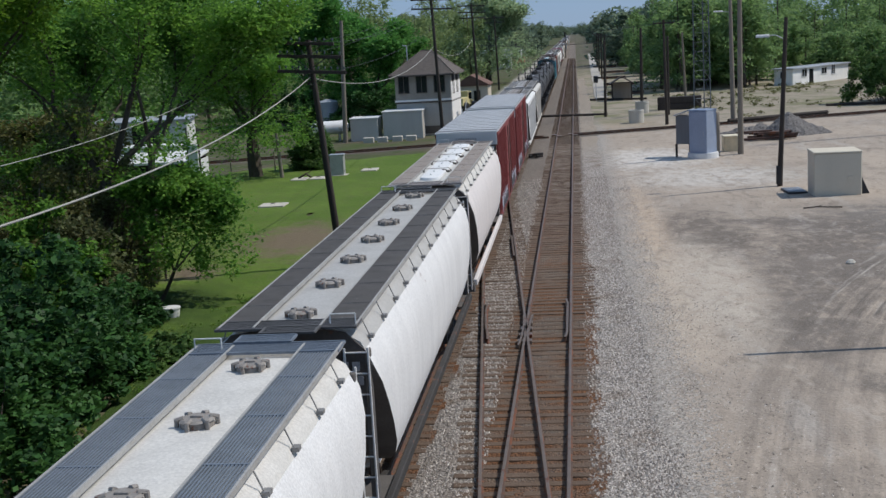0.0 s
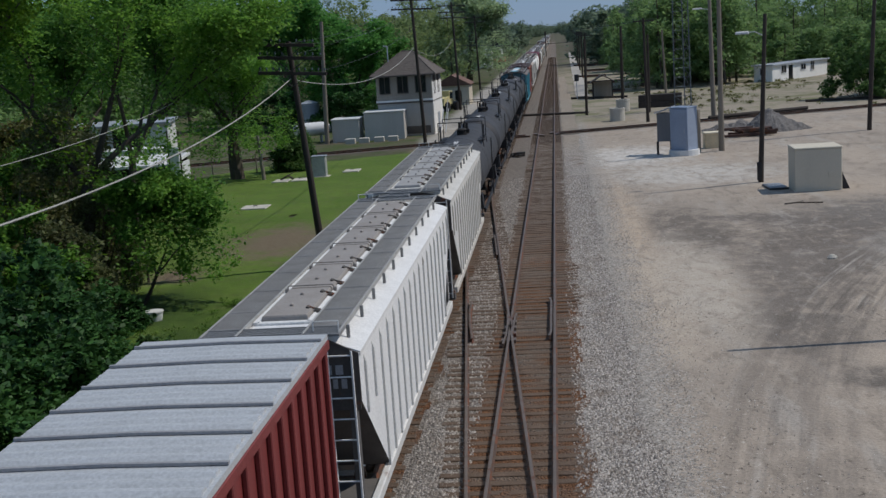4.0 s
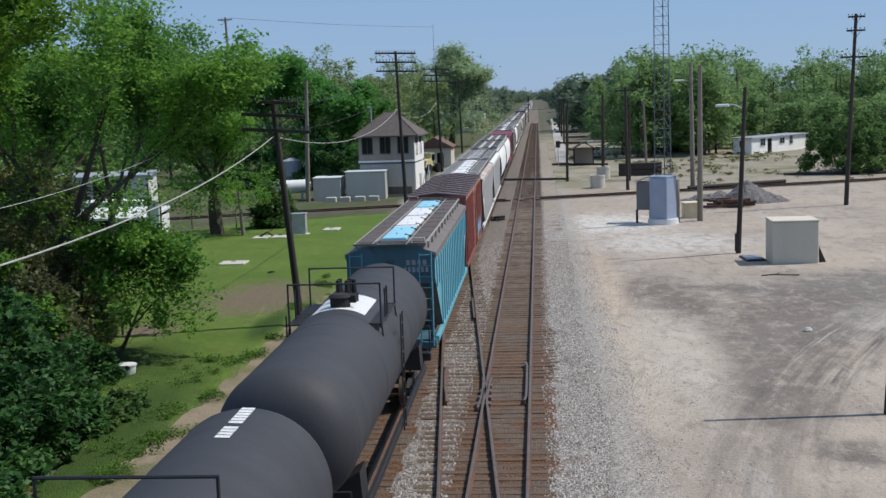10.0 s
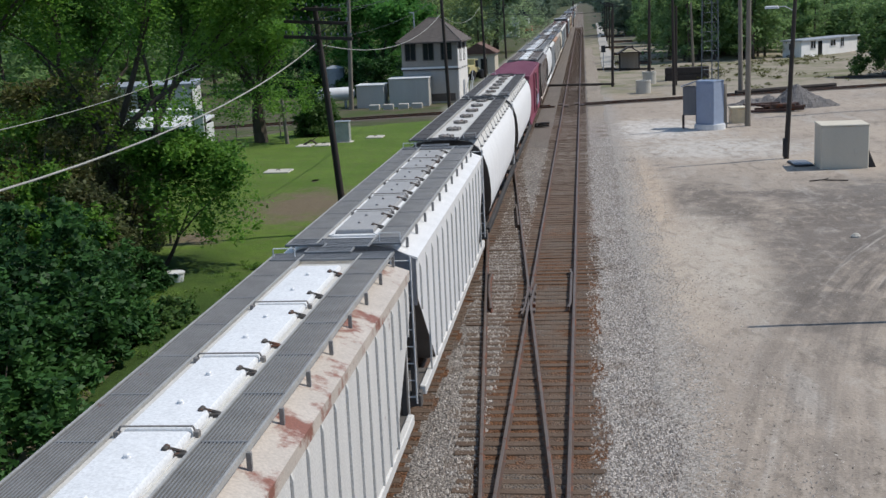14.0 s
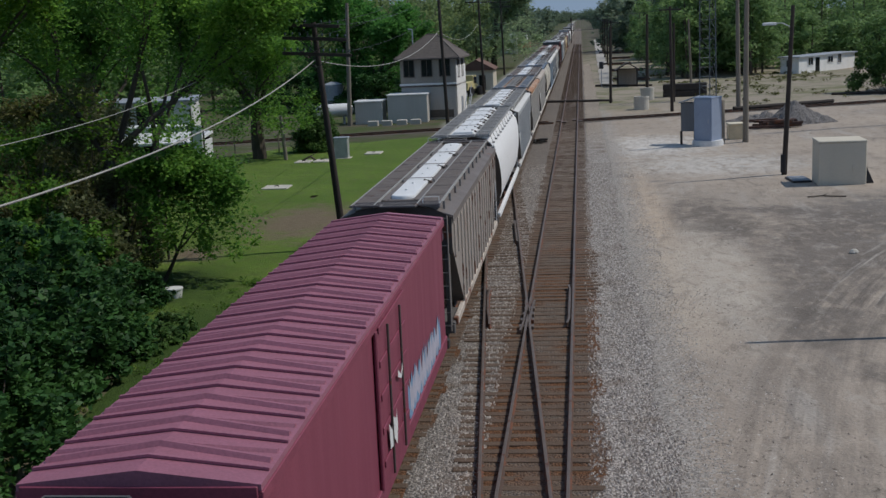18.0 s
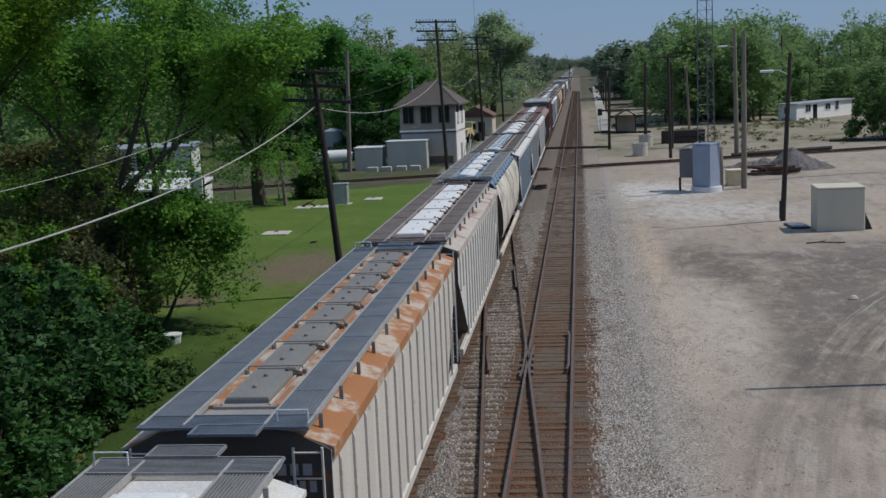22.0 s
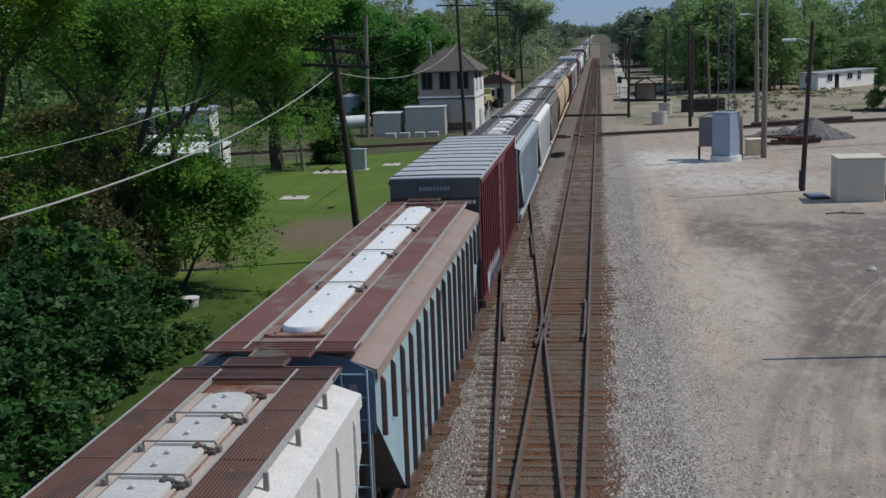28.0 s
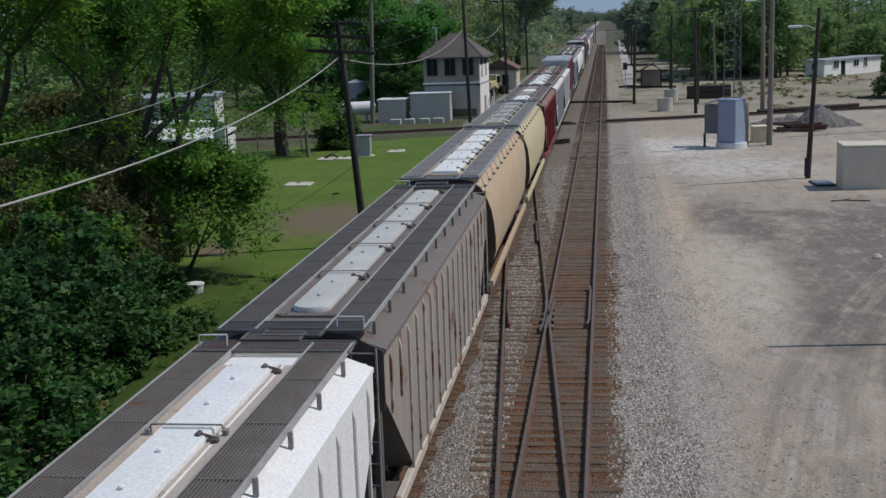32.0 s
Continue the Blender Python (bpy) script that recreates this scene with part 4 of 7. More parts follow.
    # hatch covers
    if hatches == "round":
        for k in range(n_hatch):
            mh = part("manhole", MANHOLE, None, car, at=Matrix.Translation((0, 1.1 + (length - 2.2) * k / (n_hatch - 1), ridge + 0.03)) @ Matrix.Diagonal((0.86, 0.86, 0.72, 1)))
            for c in range(6):
                part("clamp", CLAMP, None, mh, at=pose(0, 0, 0, 0, 0, 17 + 60 * c))
    else:
        y0, y1 = (1.2, length - 1.2)
        seg = (y1 - y0) / n_hatch
        wide = 0.86 if hatches == "trough" else 0.68
        for k in range(n_hatch):
            hm = look_.hatch[k % len(look_.hatch)]
            part("hatch_cover", hatch_mesh(wide, seg - gap, hm, hatches == "long" and k == 0, hatches == "long" and k == n_hatch - 1), None, car, at=(0, y0 + seg * k, ridge + 0.02))
            for d in (0.22, 0.78) if hatches == "trough" else (0.9,):
                part("latch", LATCH, None, car, at=(wide / 2 + 0.06, y0 + seg * (k + d), ridge + 0.02))
            if k:
                part("batten_bar", BATTEN, None, car, at=(0, y0 + seg * k - 0.03, ridge + 0.06))
        part("coaming", Shape().box(-0.5, 0.5, y0 - 0.15, y1 + 0.15, ridge - 0.02, ridge + 0.05, 0.01), look_.roof, car)
        for s in (-1, 1):
            part("coaming_angle", Shape().box(s * (wide / 2 + 0.035) - 0.02, s * (wide / 2 + 0.035) + 0.02, y0 - 0.1, y1 + 0.1, ridge, ridge + 0.075, 0.005), look_.strip, car)
            part("coaming_sheet", Shape().box(s * 0.505 - 0.065, s * 0.505 + 0.065, y0 - 0.12, y1 + 0.12, ridge + 0.004, ridge + 0.058), look_.strip, car)
    gear(car, length)
    return car


def _pair(s):
    return s.v, s.f


def boxcar(name, label, length, side, roof, end, height=4.62, ribs=26, roof_ribs=14, peaked=0.14, flat=False, graffiti=None, trim=None, rib_tone=None, w=1.40, creases=None):
    car = thing(name, label, "freight car", group="freight train")
    floor = 1.05
    part("body", Shape().box(-w, w, 0.12, length - 0.12, floor, height - 0.1, 0.02), side, car)
    prof = [(w + 0.06, height - 0.16), (w + 0.06, height - 0.08), (0.0, height - 0.08 + peaked), (-w - 0.06, height - 0.08), (-w - 0.06, height - 0.16)]
    part("roof", Shape().prism(prof, 0.06, length - 0.06), roof, car)
    rr = Shape().prism([(w + 0.05, height - 0.07), (w + 0.05, height - 0.035), (0, height - 0.035 + peaked), (-w - 0.05, height - 0.035), (-w - 0.05, height - 0.07), (0, height - 0.07 + peaked)], -0.028, 0.028).mesh("roof_rib", rib_tone or roof)
    for k in range(roof_ribs):
        part("roof_rib", rr, None, car, at=(0, 0.5 + (length - 1.0) * k / (roof_ribs - 1), 0))
    if creases:   # pressed panels between the ribs
        gap = (length - 1.0) / (roof_ribs - 1)
        z = height - 0.085
        flat_top = peaked < 0.05
        for f, h in ((0.25, 0.05), (0.5, 0.05), (0.75, 0.05)) if flat_top else ((0.30, 0.07), (0.64, 0.055)):
            rows = []
            for x in np.linspace(-w, w, 9):
                a = abs(x) / w
                y = gap * (f + (0 if flat_top else 0.16 * (1 - a) * (1 if f < 0.5 else -1)))
                zz = z + peaked * (1 - a)
                u = 0.13 if flat_top else 0.07
                rows.append([(x, y - u, zz), (x, y - u * 0.35, zz + h), (x, y + u * 0.35, zz + h), (x, y + u, zz)])
            pm = Shape().loft(rows).mesh("roof_panel", creases)
            for k in range(roof_ribs - 1):
                part("roof_panel", pm, None, car, at=(0, 0.5 + gap * k, 0))
    for s in (-1, 1):
        part("eave_plate", Shape().box(s * (w + 0.03) - 0.05, s * (w + 0.03) + 0.05, 0.06, length - 0.06, height - 0.30, height - 0.165, 0.01), trim or side, car)
        part("side_sill", Shape().box(s * w - 0.05, s * w + 0.05, 0.2, length - 0.2, floor - 0.22, floor + 0.12, 0.02), side, car)
    post = Shape().box(0.0, 0.075, -0.055, 0.055, floor + 0.1, height - 0.28, 0.015).mesh("side_post", side)
    d0, d1 = length * 0.5 - 1.65, length * 0.5 + 1.65
    if not flat:
        for k in range(ribs):
            y = 0.3 + (length - 0.6) * k / (ribs - 1)
            if d0 < y < d1:
                continue
            for s in (-1, 1):
                part("side_post", post, None, car, at=pose(s * w, y, 0, 0, 0, 0 if s > 0 else 180))
    for s in (-1, 1):
        m = pose(s * w, 0, 0, 0, 0, 0 if s > 0 else 180)
        sg = 1 if s > 0 else -1
        dr = part("door", Shape().box(0.02, 0.09, min(sg * d0, sg * d1), max(sg * d0, sg * d1), floor + 0.1, height - 0.32, 0.02), side, car, at=m)
        for k in range(5):
            z = floor + 0.5 + k * 0.62
            part("door_rib", Shape().box(0.09, 0.12, min(sg * d0, sg * d1) + 0.12, max(sg * d0, sg * d1) - 0.12, z, z + 0.12, 0.01), side, dr)
        part("lock_rod", Shape().tube((0.14, sg * (d0 + 0.9), floor + 0.1), (0.14, sg * (d0 + 0.9), height - 0.4), 0.025, n=6).tube((0.14, sg * (d1 - 0.9), floor + 0.1), (0.14, sg * (d1 - 0.9), height - 0.4), 0.025, n=6), M_LATCH, dr)
    for far in (0, 1):
        m = pose(0, 0, 0) if not far else pose(0, length, 0, 0, 0, 180)
        # end panels: shade of the near end put into the dark colour
        ep = part("end_panel", Shape().box(-w + 0.02, w - 0.02, 0.06, 0.14, floor, height - 0.72, 0.01), M_ENDSHADE, car, "soiled end panel darkened for shade", at=m)
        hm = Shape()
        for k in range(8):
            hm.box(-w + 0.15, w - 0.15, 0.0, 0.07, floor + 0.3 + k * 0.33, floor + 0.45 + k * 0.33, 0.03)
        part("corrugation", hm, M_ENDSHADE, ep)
        part("end_band", Shape().box(-w - 0.02, w + 0.02, 0.03, 0.15, height - 0.72, height - 0.1, 0.01), end, car, at=m)
        part("lettering", bars(0.45, 1.3, height - 0.92, height - 0.8, 7, 9), M_MARK, car, at=m @ pose(0, 0.05, 0))
        part("lettering", bars(-0.5, 0.5, height - 0.48, height - 0.36, 9, 11), M_GREYMARK, car, at=m @ pose(0, 0.02, 0))
        ladder(car, *(m @ Vector((1.2, -0.02, 0)))[:2], 0.8, 2.4, 0, side)
        part("end_sill", Shape().box(-1.5, 1.5, 0.0, 0.3, 0.82, 1.06, 0.02), M_STEEL, car, at=m)
    if graffiti:
        for k, (mt, y0, y1, z0, z1) in enumerate(graffiti):
            rnd = random.Random(k + 40)
            s = Shape()
            y, up = y0, 0
            while y < y1:
                lo, hi = (z0, z0 + 0.62 * (z1 - z0)) if up else (z0 + 0.30 * (z1 - z0), z1)
                s.v += [(0, y + rnd.uniform(-0.06, 0.06), lo + rnd.uniform(-0.08, 0.1)), (0, y + rnd.uniform(-0.06, 0.06), hi + rnd.uniform(-0.1, 0.08))]
                y += rnd.uniform(0.12, 0.42)
                up = 1 - up
            s.f = [(2 * i, 2 * i + 2, 2 * i + 3, 2 * i + 1) for i in range(len(s.v) // 2 - 1)]
            part("graffiti", s, mt, car, "painted graffiti patch", at=(w + (0.078 if not flat else 0.016 if y0 > 10.4 else 0.135) + 0.004 * k, 0, 0))
    part("centre_sill", Shape().box(-0.25, 0.25, 0.2, length - 0.2, 0.7, floor), M_STEEL, car)
    gear(car, length)
    return car


def tank_car(name, label, length, mat, white_band=False, mark_at=None):
    car = thing(name, label, "freight car", group="freight train")
    r, zc, n = 1.46, 2.72, 44
    prof = [(0.28, 0.0), (0.30, 0.45), (0.36, 0.8), (0.48, 1.08), (0.66, 1.28), (0.88, 1.40), (1.1, r)]
    prof = prof + [(1.12 + k * (length - 2.24) / 8, r) for k in range(9)] + [(length - y, q) for y, q in reversed(prof)]
    rings = [[(max(q, 0.01) * math.cos(6.2832 * i / n), y, zc + max(q, 0.01) * math.sin(6.2832 * i / n)) for i in range(n)] for y, q in prof]
    part("tank", Shape().loft(rings), mat, car, smooth=True)
    for y in (1.15, length * 0.33, length * 0.66, length - 1.15):
        seam = Shape().loft([[((r + d) * math.cos(6.2832 * i / n), y + e, zc + (r + d) * math.sin(6.2832 * i / n)) for i in range(n)] for d, e in ((0, -0.03), (0.008, -0.015), (0.008, 0.015), (0, 0.03))], caps=False)
        part("weld_seam", seam, mat, car, smooth=True)
    c = length / 2
    top = zc + r
    part("manway", Shape().tube((0, c - 0.55, top - 0.12), (0, c - 0.55, top + 0.26), 0.26, 0.26, 20).tube((0, c - 0.55, top + 0.26), (0, c - 0.55, top + 0.33), 0.31, 0.22, 20).box(0.2, 0.42, c - 0.62, c - 0.48, top + 0.1, top + 0.3, 0.02), M_FITTING, car)
    vc = part("valve_housing", Shape().tube((0, c + 0.45, top - 0.1), (0, c + 0.45, top + 0.2), 0.33, 0.33, 18), M_FITTING, car)
    for k in range(5):
        a = k * 1.2566
        part("valve", Shape().tube((0.22 * math.cos(a), c + 0.45 + 0.22 * math.sin(a), top + 0.2), (0.22 * math.cos(a), c + 0.45 + 0.22 * math.sin(a), top + 0.55), 0.07, 0.06, 8), M_FITTING, vc)
    if white_band:
        s = Shape()
        s.loft([[((r + 0.012) * math.cos(a), y, zc + (r + 0.012) * math.sin(a)) for a in np.linspace(radians(62), radians(118), 14)] for y in (c - 1.0, c + 1.3)], closed=False, caps=False)
        part("spill_stain", s, M_WHITE, car, "white spill coating round the dome", smooth=True)
    # platform, rails and ladders round the dome
    pz = top - 0.28
    for s in (-1, 1):
        tagged(part("platform", grating(0.4, 3.0, M_BLACK), None, car, at=(s * 0.98, c - 1.5, pz)), kind="stuff")
        part("platform_bracket", Shape().path([(s * 1.16, c - 1.4, pz), (s * 1.2, c - 1.4, pz - 0.4), (s * 1.2, c + 1.4, pz - 0.4), (s * 1.16, c + 1.4, pz)], 0.025, 5), M_BLACK, car)
        for y in (-1.45, -0.6, -0.2, 1.45):
            part("rail_post", Shape().tube((s * 1.16, c + y, pz - 0.1), (s * 1.16, c + y, pz + (1.0 if abs(y) > 1 else 0.75)), 0.025, n=6), M_BLACK, car)
        ladder(car, s * 1.5, c, 0.8, pz, 90, M_BLACK)
    for y in (-1.45, 1.45):
        part("guard_rail", Shape().path([(-1.18, c + y, pz + 1.0), (1.18, c + y, pz + 1.0)], 0.025), M_BLACK, car)
    for e in (0, 1):
        m = pose(0, 0, 0) if not e else pose(0, length, 0, 0, 0, 180)
        part("saddle", Shape().prism([(-1.35, 1.0), (1.35, 1.0), (1.3, 1.75), (0.7, 1.38), (0, 1.27), (-0.7, 1.38), (-1.3, 1.75)], 1.9, 2.7), M_BLACK, car, at=m)
        part("end_sill", Shape().box(-1.45, 1.45, 0.0, 0.35, 0.78, 1.05, 0.02).box(-0.3, 0.3, 0.1, 3.2, 0.68, 1.1, 0.02), M_BLACK, car, at=m)
        part("end_handrail", Shape().path([(-1.4, 0.1, 1.05), (-1.4, 0.1, 1.9), (1.4, 0.1, 1.9), (1.4, 0.1, 1.05)], 0.022, 5), M_BLACK, car, at=m)
    for s in (-1, 1):
        part("side_sill", Shape().box(s * 1.4 - 0.05, s * 1.4 + 0.05, 2.0, length - 2.0, 0.85, 1.05, 0.01), M_BLACK, car)
    # white reporting marks on the shoulder
    for k in range(11) if mark_at != 0 else ():
        ml = Shape()
        y0 = (mark_at or length - 2.95) + k * 0.172
        a0, a1 = radians(83), radians(92.5)
        if k == 4:
            continue
        ml.add([((r + 0.012) * math.cos(a), y, zc + (r + 0.012) * math.sin(a)) for a, y in ((a0, y0), (a0, y0 + 0.135), (a1, y0 + 0.135), (a1, y0))], [(0, 1, 2, 3)])
        part("lettering", ml, M_MARK, car)
    gear(car, length, 2.2)
    return car


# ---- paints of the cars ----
# end sheets and panels: soil plus painted-in shade
M_ENDSHADE = material("soiled_shaded_end", (0.075, 0.066, 0.060), 0.85, scale=1.5, rust=(RUST, 0.25, 2.0))


def paint(name, c, rust=0.15, dark=0.7, rc=RUST, rough=0.6, streak=True, amount=0.55):
    return material(name, c, rough, scale=1.3, dark=dark, amount=amount, rust=(rc, rust, 1.1), streak=streak, bump=0.12)


P_WHITE = paint("car_white", (0.72, 0.715, 0.705), 0.05, 0.82)
P_BRIGHT = paint("car_bright_white", (0.78, 0.775, 0.765), 0.0, 0.9)
P_CREAM = paint("car_cream", (0.62, 0.58, 0.52), 0.18, 0.75)
P_ROSE = paint("car_rose_white", (0.68, 0.635, 0.615), 0.06, 0.85)
P_PALE = paint("car_pale_grey", (0.66, 0.645, 0.615), 0.12, 0.78)
P_GREY = paint("car_grey", (0.38, 0.40, 0.41), 0.14, 0.75)
P_BLUEGREY = paint("car_blue_grey", (0.40, 0.45, 0.49), 0.12, 0.78)
P_ROOF = paint("roof_grey", (0.30, 0.30, 0.31), 0.12, 0.7, streak=False)
P_ROOF_LIGHT = paint("roof_light", (0.60, 0.58, 0.54), 0.12, 0.75, streak=False)
P_ROOF_MID = paint("roof_mid", (0.42, 0.41, 0.39), 0.05, 0.8, streak=False)
P_ROOF_DARK = paint("roof_dark", (0.165, 0.14, 0.125), 0.25, 0.75, streak=False)
P_ROOF_TAN = paint("roof_tan", (0.46, 0.38, 0.32), 0.22, 0.7, streak=False)
P_ROOF_RUST = paint("roof_rusty", (0.26, 0.165, 0.13), 0.45, 0.7, streak=False)
P_ROOF_ORANGE = paint("roof_orange", (0.50, 0.42, 0.34), 0.62, 0.8, ORANGE, streak=False)
P_EAVE_STAIN = paint("eave_stained", (0.52, 0.46, 0.40), 0.42, 0.75, (0.24, 0.10, 0.07), streak=False)
P_EAVE_TAUPE = paint("eave_taupe", (0.31, 0.235, 0.20), 0.22, 0.8, (0.20, 0.11, 0.09), streak=False)
P_EAVE_CHIP = paint("eave_chipped", (0.30, 0.13, 0.09), 0.40, 0.8, (0.50, 0.40, 0.35), streak=False)
P_HATCH = paint("hatch_white", (0.74, 0.745, 0.745), 0.02, 0.88, streak=False)
P_HATCH_GREY = paint("hatch_grey", (0.36, 0.35, 0.34), 0.10, 0.8, streak=False)
P_HATCH_WORN = paint("hatch_worn", (0.52, 0.515, 0.49), 0.08, 0.7, streak=False)
P_HATCH_BROWN = paint("hatch_taupe", (0.31, 0.28, 0.255), 0.10, 0.8, streak=False)
P_HATCH_SLATE = paint("hatch_slate", (0.215, 0.205, 0.19), 0.08, 0.8, streak=False)
P_ROOF_STREAK = paint("roof_grey_rust", (0.31, 0.29, 0.27), 0.36, 0.75, (0.30, 0.13, 0.06), streak=False)
P_HATCH_BLUE = paint("hatch_blue", (0.28, 0.58, 0.72), 0.05, 0.85, streak=False)
P_HATCH_PALEBLUE = paint("hatch_pale_blue", (0.50, 0.58, 0.65), 0.05, 0.85, streak=False)
P_RED = paint("boxcar_red", (0.200, 0.032, 0.030), 0.10, 0.65)
P_DEEPRED = paint("boxcar_deep_red", (0.135, 0.024, 0.027), 0.08, 0.7)
P_COAL = paint("end_charcoal", (0.105, 0.099, 0.095), 0.10, 0.75)
P_HEADBLUE = paint("end_blue", (0.105, 0.165, 0.240), 0.15, 0.7)
P_BROWNRED = paint("boxcar_brown_red", (0.265, 0.076, 0.058), 0.30, 0.7)
P_MAROON = paint("boxcar_maroon", (0.235, 0.048, 0.082), 0.04, 0.75)
P_MAROON_ROOF = paint("boxcar_maroon_roof", (0.315, 0.118, 0.165), 0.02, 0.75, streak=False)
P_BANDGREY = paint("band_grey", (0.55, 0.56, 0.56), 0.06, 0.82)
P_SILVER = material("silver_roof", (0.50, 0.515, 0.53), 0.55, 0.2, scale=1.0, dark=0.8)
P_RIB = paint("rib_pale", (0.50, 0.42, 0.38), 0.15, 0.75, streak=False)
P_RUSTROOF = paint("rusted_roof", (0.082, 0.048, 0.047), 0.22, 0.65, (0.17, 0.075, 0.055), streak=False)
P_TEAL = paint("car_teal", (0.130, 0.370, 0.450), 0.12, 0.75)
# teal car's end: dirt and end shade mixed into the paint
P_TEAL_DIRT_SHADE = paint("car_teal_soiled_shaded", (0.055, 0.135, 0.170), 0.30, 0.6, (0.03, 0.03, 0.03))
P_TEALGREY = paint("car_faded_teal", (0.34, 0.48, 0.54), 0.3, 0.7, (0.10, 0.065, 0.055))
P_TAN = paint("car_tan", (0.50, 0.37, 0.24), 0.10, 0.8)
P_YELLOW = paint("car_yellow", (0.55, 0.46, 0.28), 0.10, 0.82)
P_BROWN = paint("car_brown", (0.33, 0.285, 0.25), 0.30, 0.75)
P_RUSTCREAM = paint("car_rusty_cream", (0.55, 0.48, 0.41), 0.40, 0.75)
P_PATCHED = material("car_patched", (0.70, 0.65, 0.55), 0.5, scale=0.8, dark=0.6, rust=((0.27, 0.235, 0.20), 0.42, 0.6))
P_BLUE_SHEEN = material("faded_blue_roof", (0.23, 0.33, 0.46), 0.38, 0.4, scale=0.7, dark=0.7, rust=(RUST, 0.25, 1.0))
P_POSTBROWN = paint("post_brown", (0.095, 0.058, 0.05), 0.4, 0.7)
P_WINE = paint("car_red_hopper", (0.26, 0.045, 0.045), 0.15, 0.7)
M_TAG_BLUE = material("graffiti_blue", (0.20, 0.34, 0.52), 0.6)
M_TAG_YELLOW = material("graffiti_yellow", (0.62, 0.50, 0.10), 0.6)
M_TAG_PALE = material("graffiti_pale", (0.48, 0.47, 0.55), 0.6)

SPEED = 17.92
TRAIN = []


def in_train(car, near):
    """near: where the car's near end is at the start."""
    car.matrix_basis = pose(TRAIN_X, near, 0)
    TRAIN.append((car, near))
    return car


def build_train():
    h, b = covered_hopper, boxcar
    in_train(h("covered_hopper", "white round-sided covered hopper with grey walkways and round hatches", 18.6, Look(P_WHITE, P_ROOF_LIGHT, [P_HATCH], board=M_BOARD_BLUE), False, "round", 7), 0.3)
    in_train(h("covered_hopper", "white round-sided covered hopper with dark end and round hatches", 18.4, Look(P_WHITE, P_ROOF_MID, [P_HATCH], board=M_BOARD_COAL), False, "round", 7), 20.25)
    in_train(h("covered_hopper", "pale dusty covered hopper with a long white hatch row", 15.4, Look(P_ROSE, P_ROOF_LIGHT, [P_HATCH], board=M_BOARD_TAN), False, "long", 5), 40.3)
    tags = [(M_TAG_PALE, 1.2, 6.2, 0.95, 1.9), (M_DARKMARK, 2.0, 6.8, 0.95, 1.6), (M_TAG_PALE, 9.2, 14.6, 0.95, 1.9), (M_DARKMARK, 9.8, 14.0, 1.0, 1.7)]
    for u in (56.4, 73.9):
        # darker ribs: their shadow lines on the silver roof are put into the colour
        in_train(b("boxcar", "dark red ribbed boxcar with a silver roof", 15.8, P_RED, P_SILVER, P_BANDGREY, 5.08, 26, 15, 0.02, graffiti=tags, rib_tone=P_ROOF, creases=P_SILVER), u)
    in_train(h("covered_hopper", "bright white ribbed covered hopper with taupe hatches", 17.4, Look(P_BRIGHT, P_WHITE, [P_HATCH_BROWN], P_PALE), True, "trough", 6, 18), 91.8)
    in_train(h("covered_hopper", "off-white ribbed covered hopper with grey hatches", 15.9, Look(P_PALE, P_ROOF_LIGHT, [P_HATCH_GREY], P_CREAM), True, "trough", 6, 17), 110.7)
    for k in range(5):
        in_train(tank_car("tank_car", "black tank car with a railed dome platform" if k < 4 else "black tank car with a white-stained dome", 17.3, M_TANK, k == 4, (2.02, 2.02, None, None, 0)[k]), 128.2 + 18.35 * k)
    in_train(h("covered_hopper", "teal ribbed covered hopper with blue and white hatches", 17.8, Look(P_TEAL, P_ROOF_DARK, [P_HATCH_BLUE, P_HATCH, P_HATCH, P_HATCH_BLUE], P_TEAL, M_BOARD_DARK, P_TEAL, P_ROOF_DARK), True, "trough", 4, 18), 220.4)
    in_train(b("boxcar", "rusty red boxcar with a peaked rusted roof and graffiti", 16.0, P_BROWNRED, P_RUSTROOF, P_BROWNRED, 4.60, 22, 12, 0.18, w=1.43, creases=P_RUSTROOF, rib_tone=P_RIB, graffiti=[(M_TAG_YELLOW, 9.4, 11.6, 1.0, 2.1), (M_TAG_BLUE, 10.6, 14.2, 1.2, 2.3)], trim=P_EAVE_CHIP), 239.7)
    in_train(h("covered_hopper", "white ribbed covered hopper with white hatches and a red stain", 17.8, Look(P_PALE, P_ROOF_LIGHT, [P_HATCH], P_PALE, eave=P_EAVE_STAIN), True, "trough", 5, 20), 256.9)
    in_train(h("covered_hopper", "white ribbed covered hopper with a grey rounded end", 17.2, Look(P_WHITE, P_WHITE, [P_HATCH_GREY], P_PALE, head=P_ROOF), True, "trough", 6, 16), 276.0)
    for u in (295.0, 315.0):
        in_train(h("covered_hopper", "clean white round-sided covered hopper with round hatches", 18.6, Look(P_BRIGHT, P_ROOF_LIGHT, [P_HATCH], board=M_BOARD_COAL), False, "round", 7), u)
    in_train(b("boxcar", "maroon smooth-sided boxcar with a ribbed maroon roof and graffiti", 18.8, P_MAROON, P_MAROON_ROOF, P_MAROON, 4.42, 0, 20, 0.17, flat=True, creases=P_MAROON_ROOF, graffiti=[(M_TAG_BLUE, 11.5, 17.5, 0.95, 2.1), (M_TAG_PALE, 11.8, 17.2, 1.15, 2.0), (M_MARK, 8.3, 9.3, 1.6, 2.3), (M_MARK, 9.6, 10.3, 2.6, 2.9)]), 335.2)
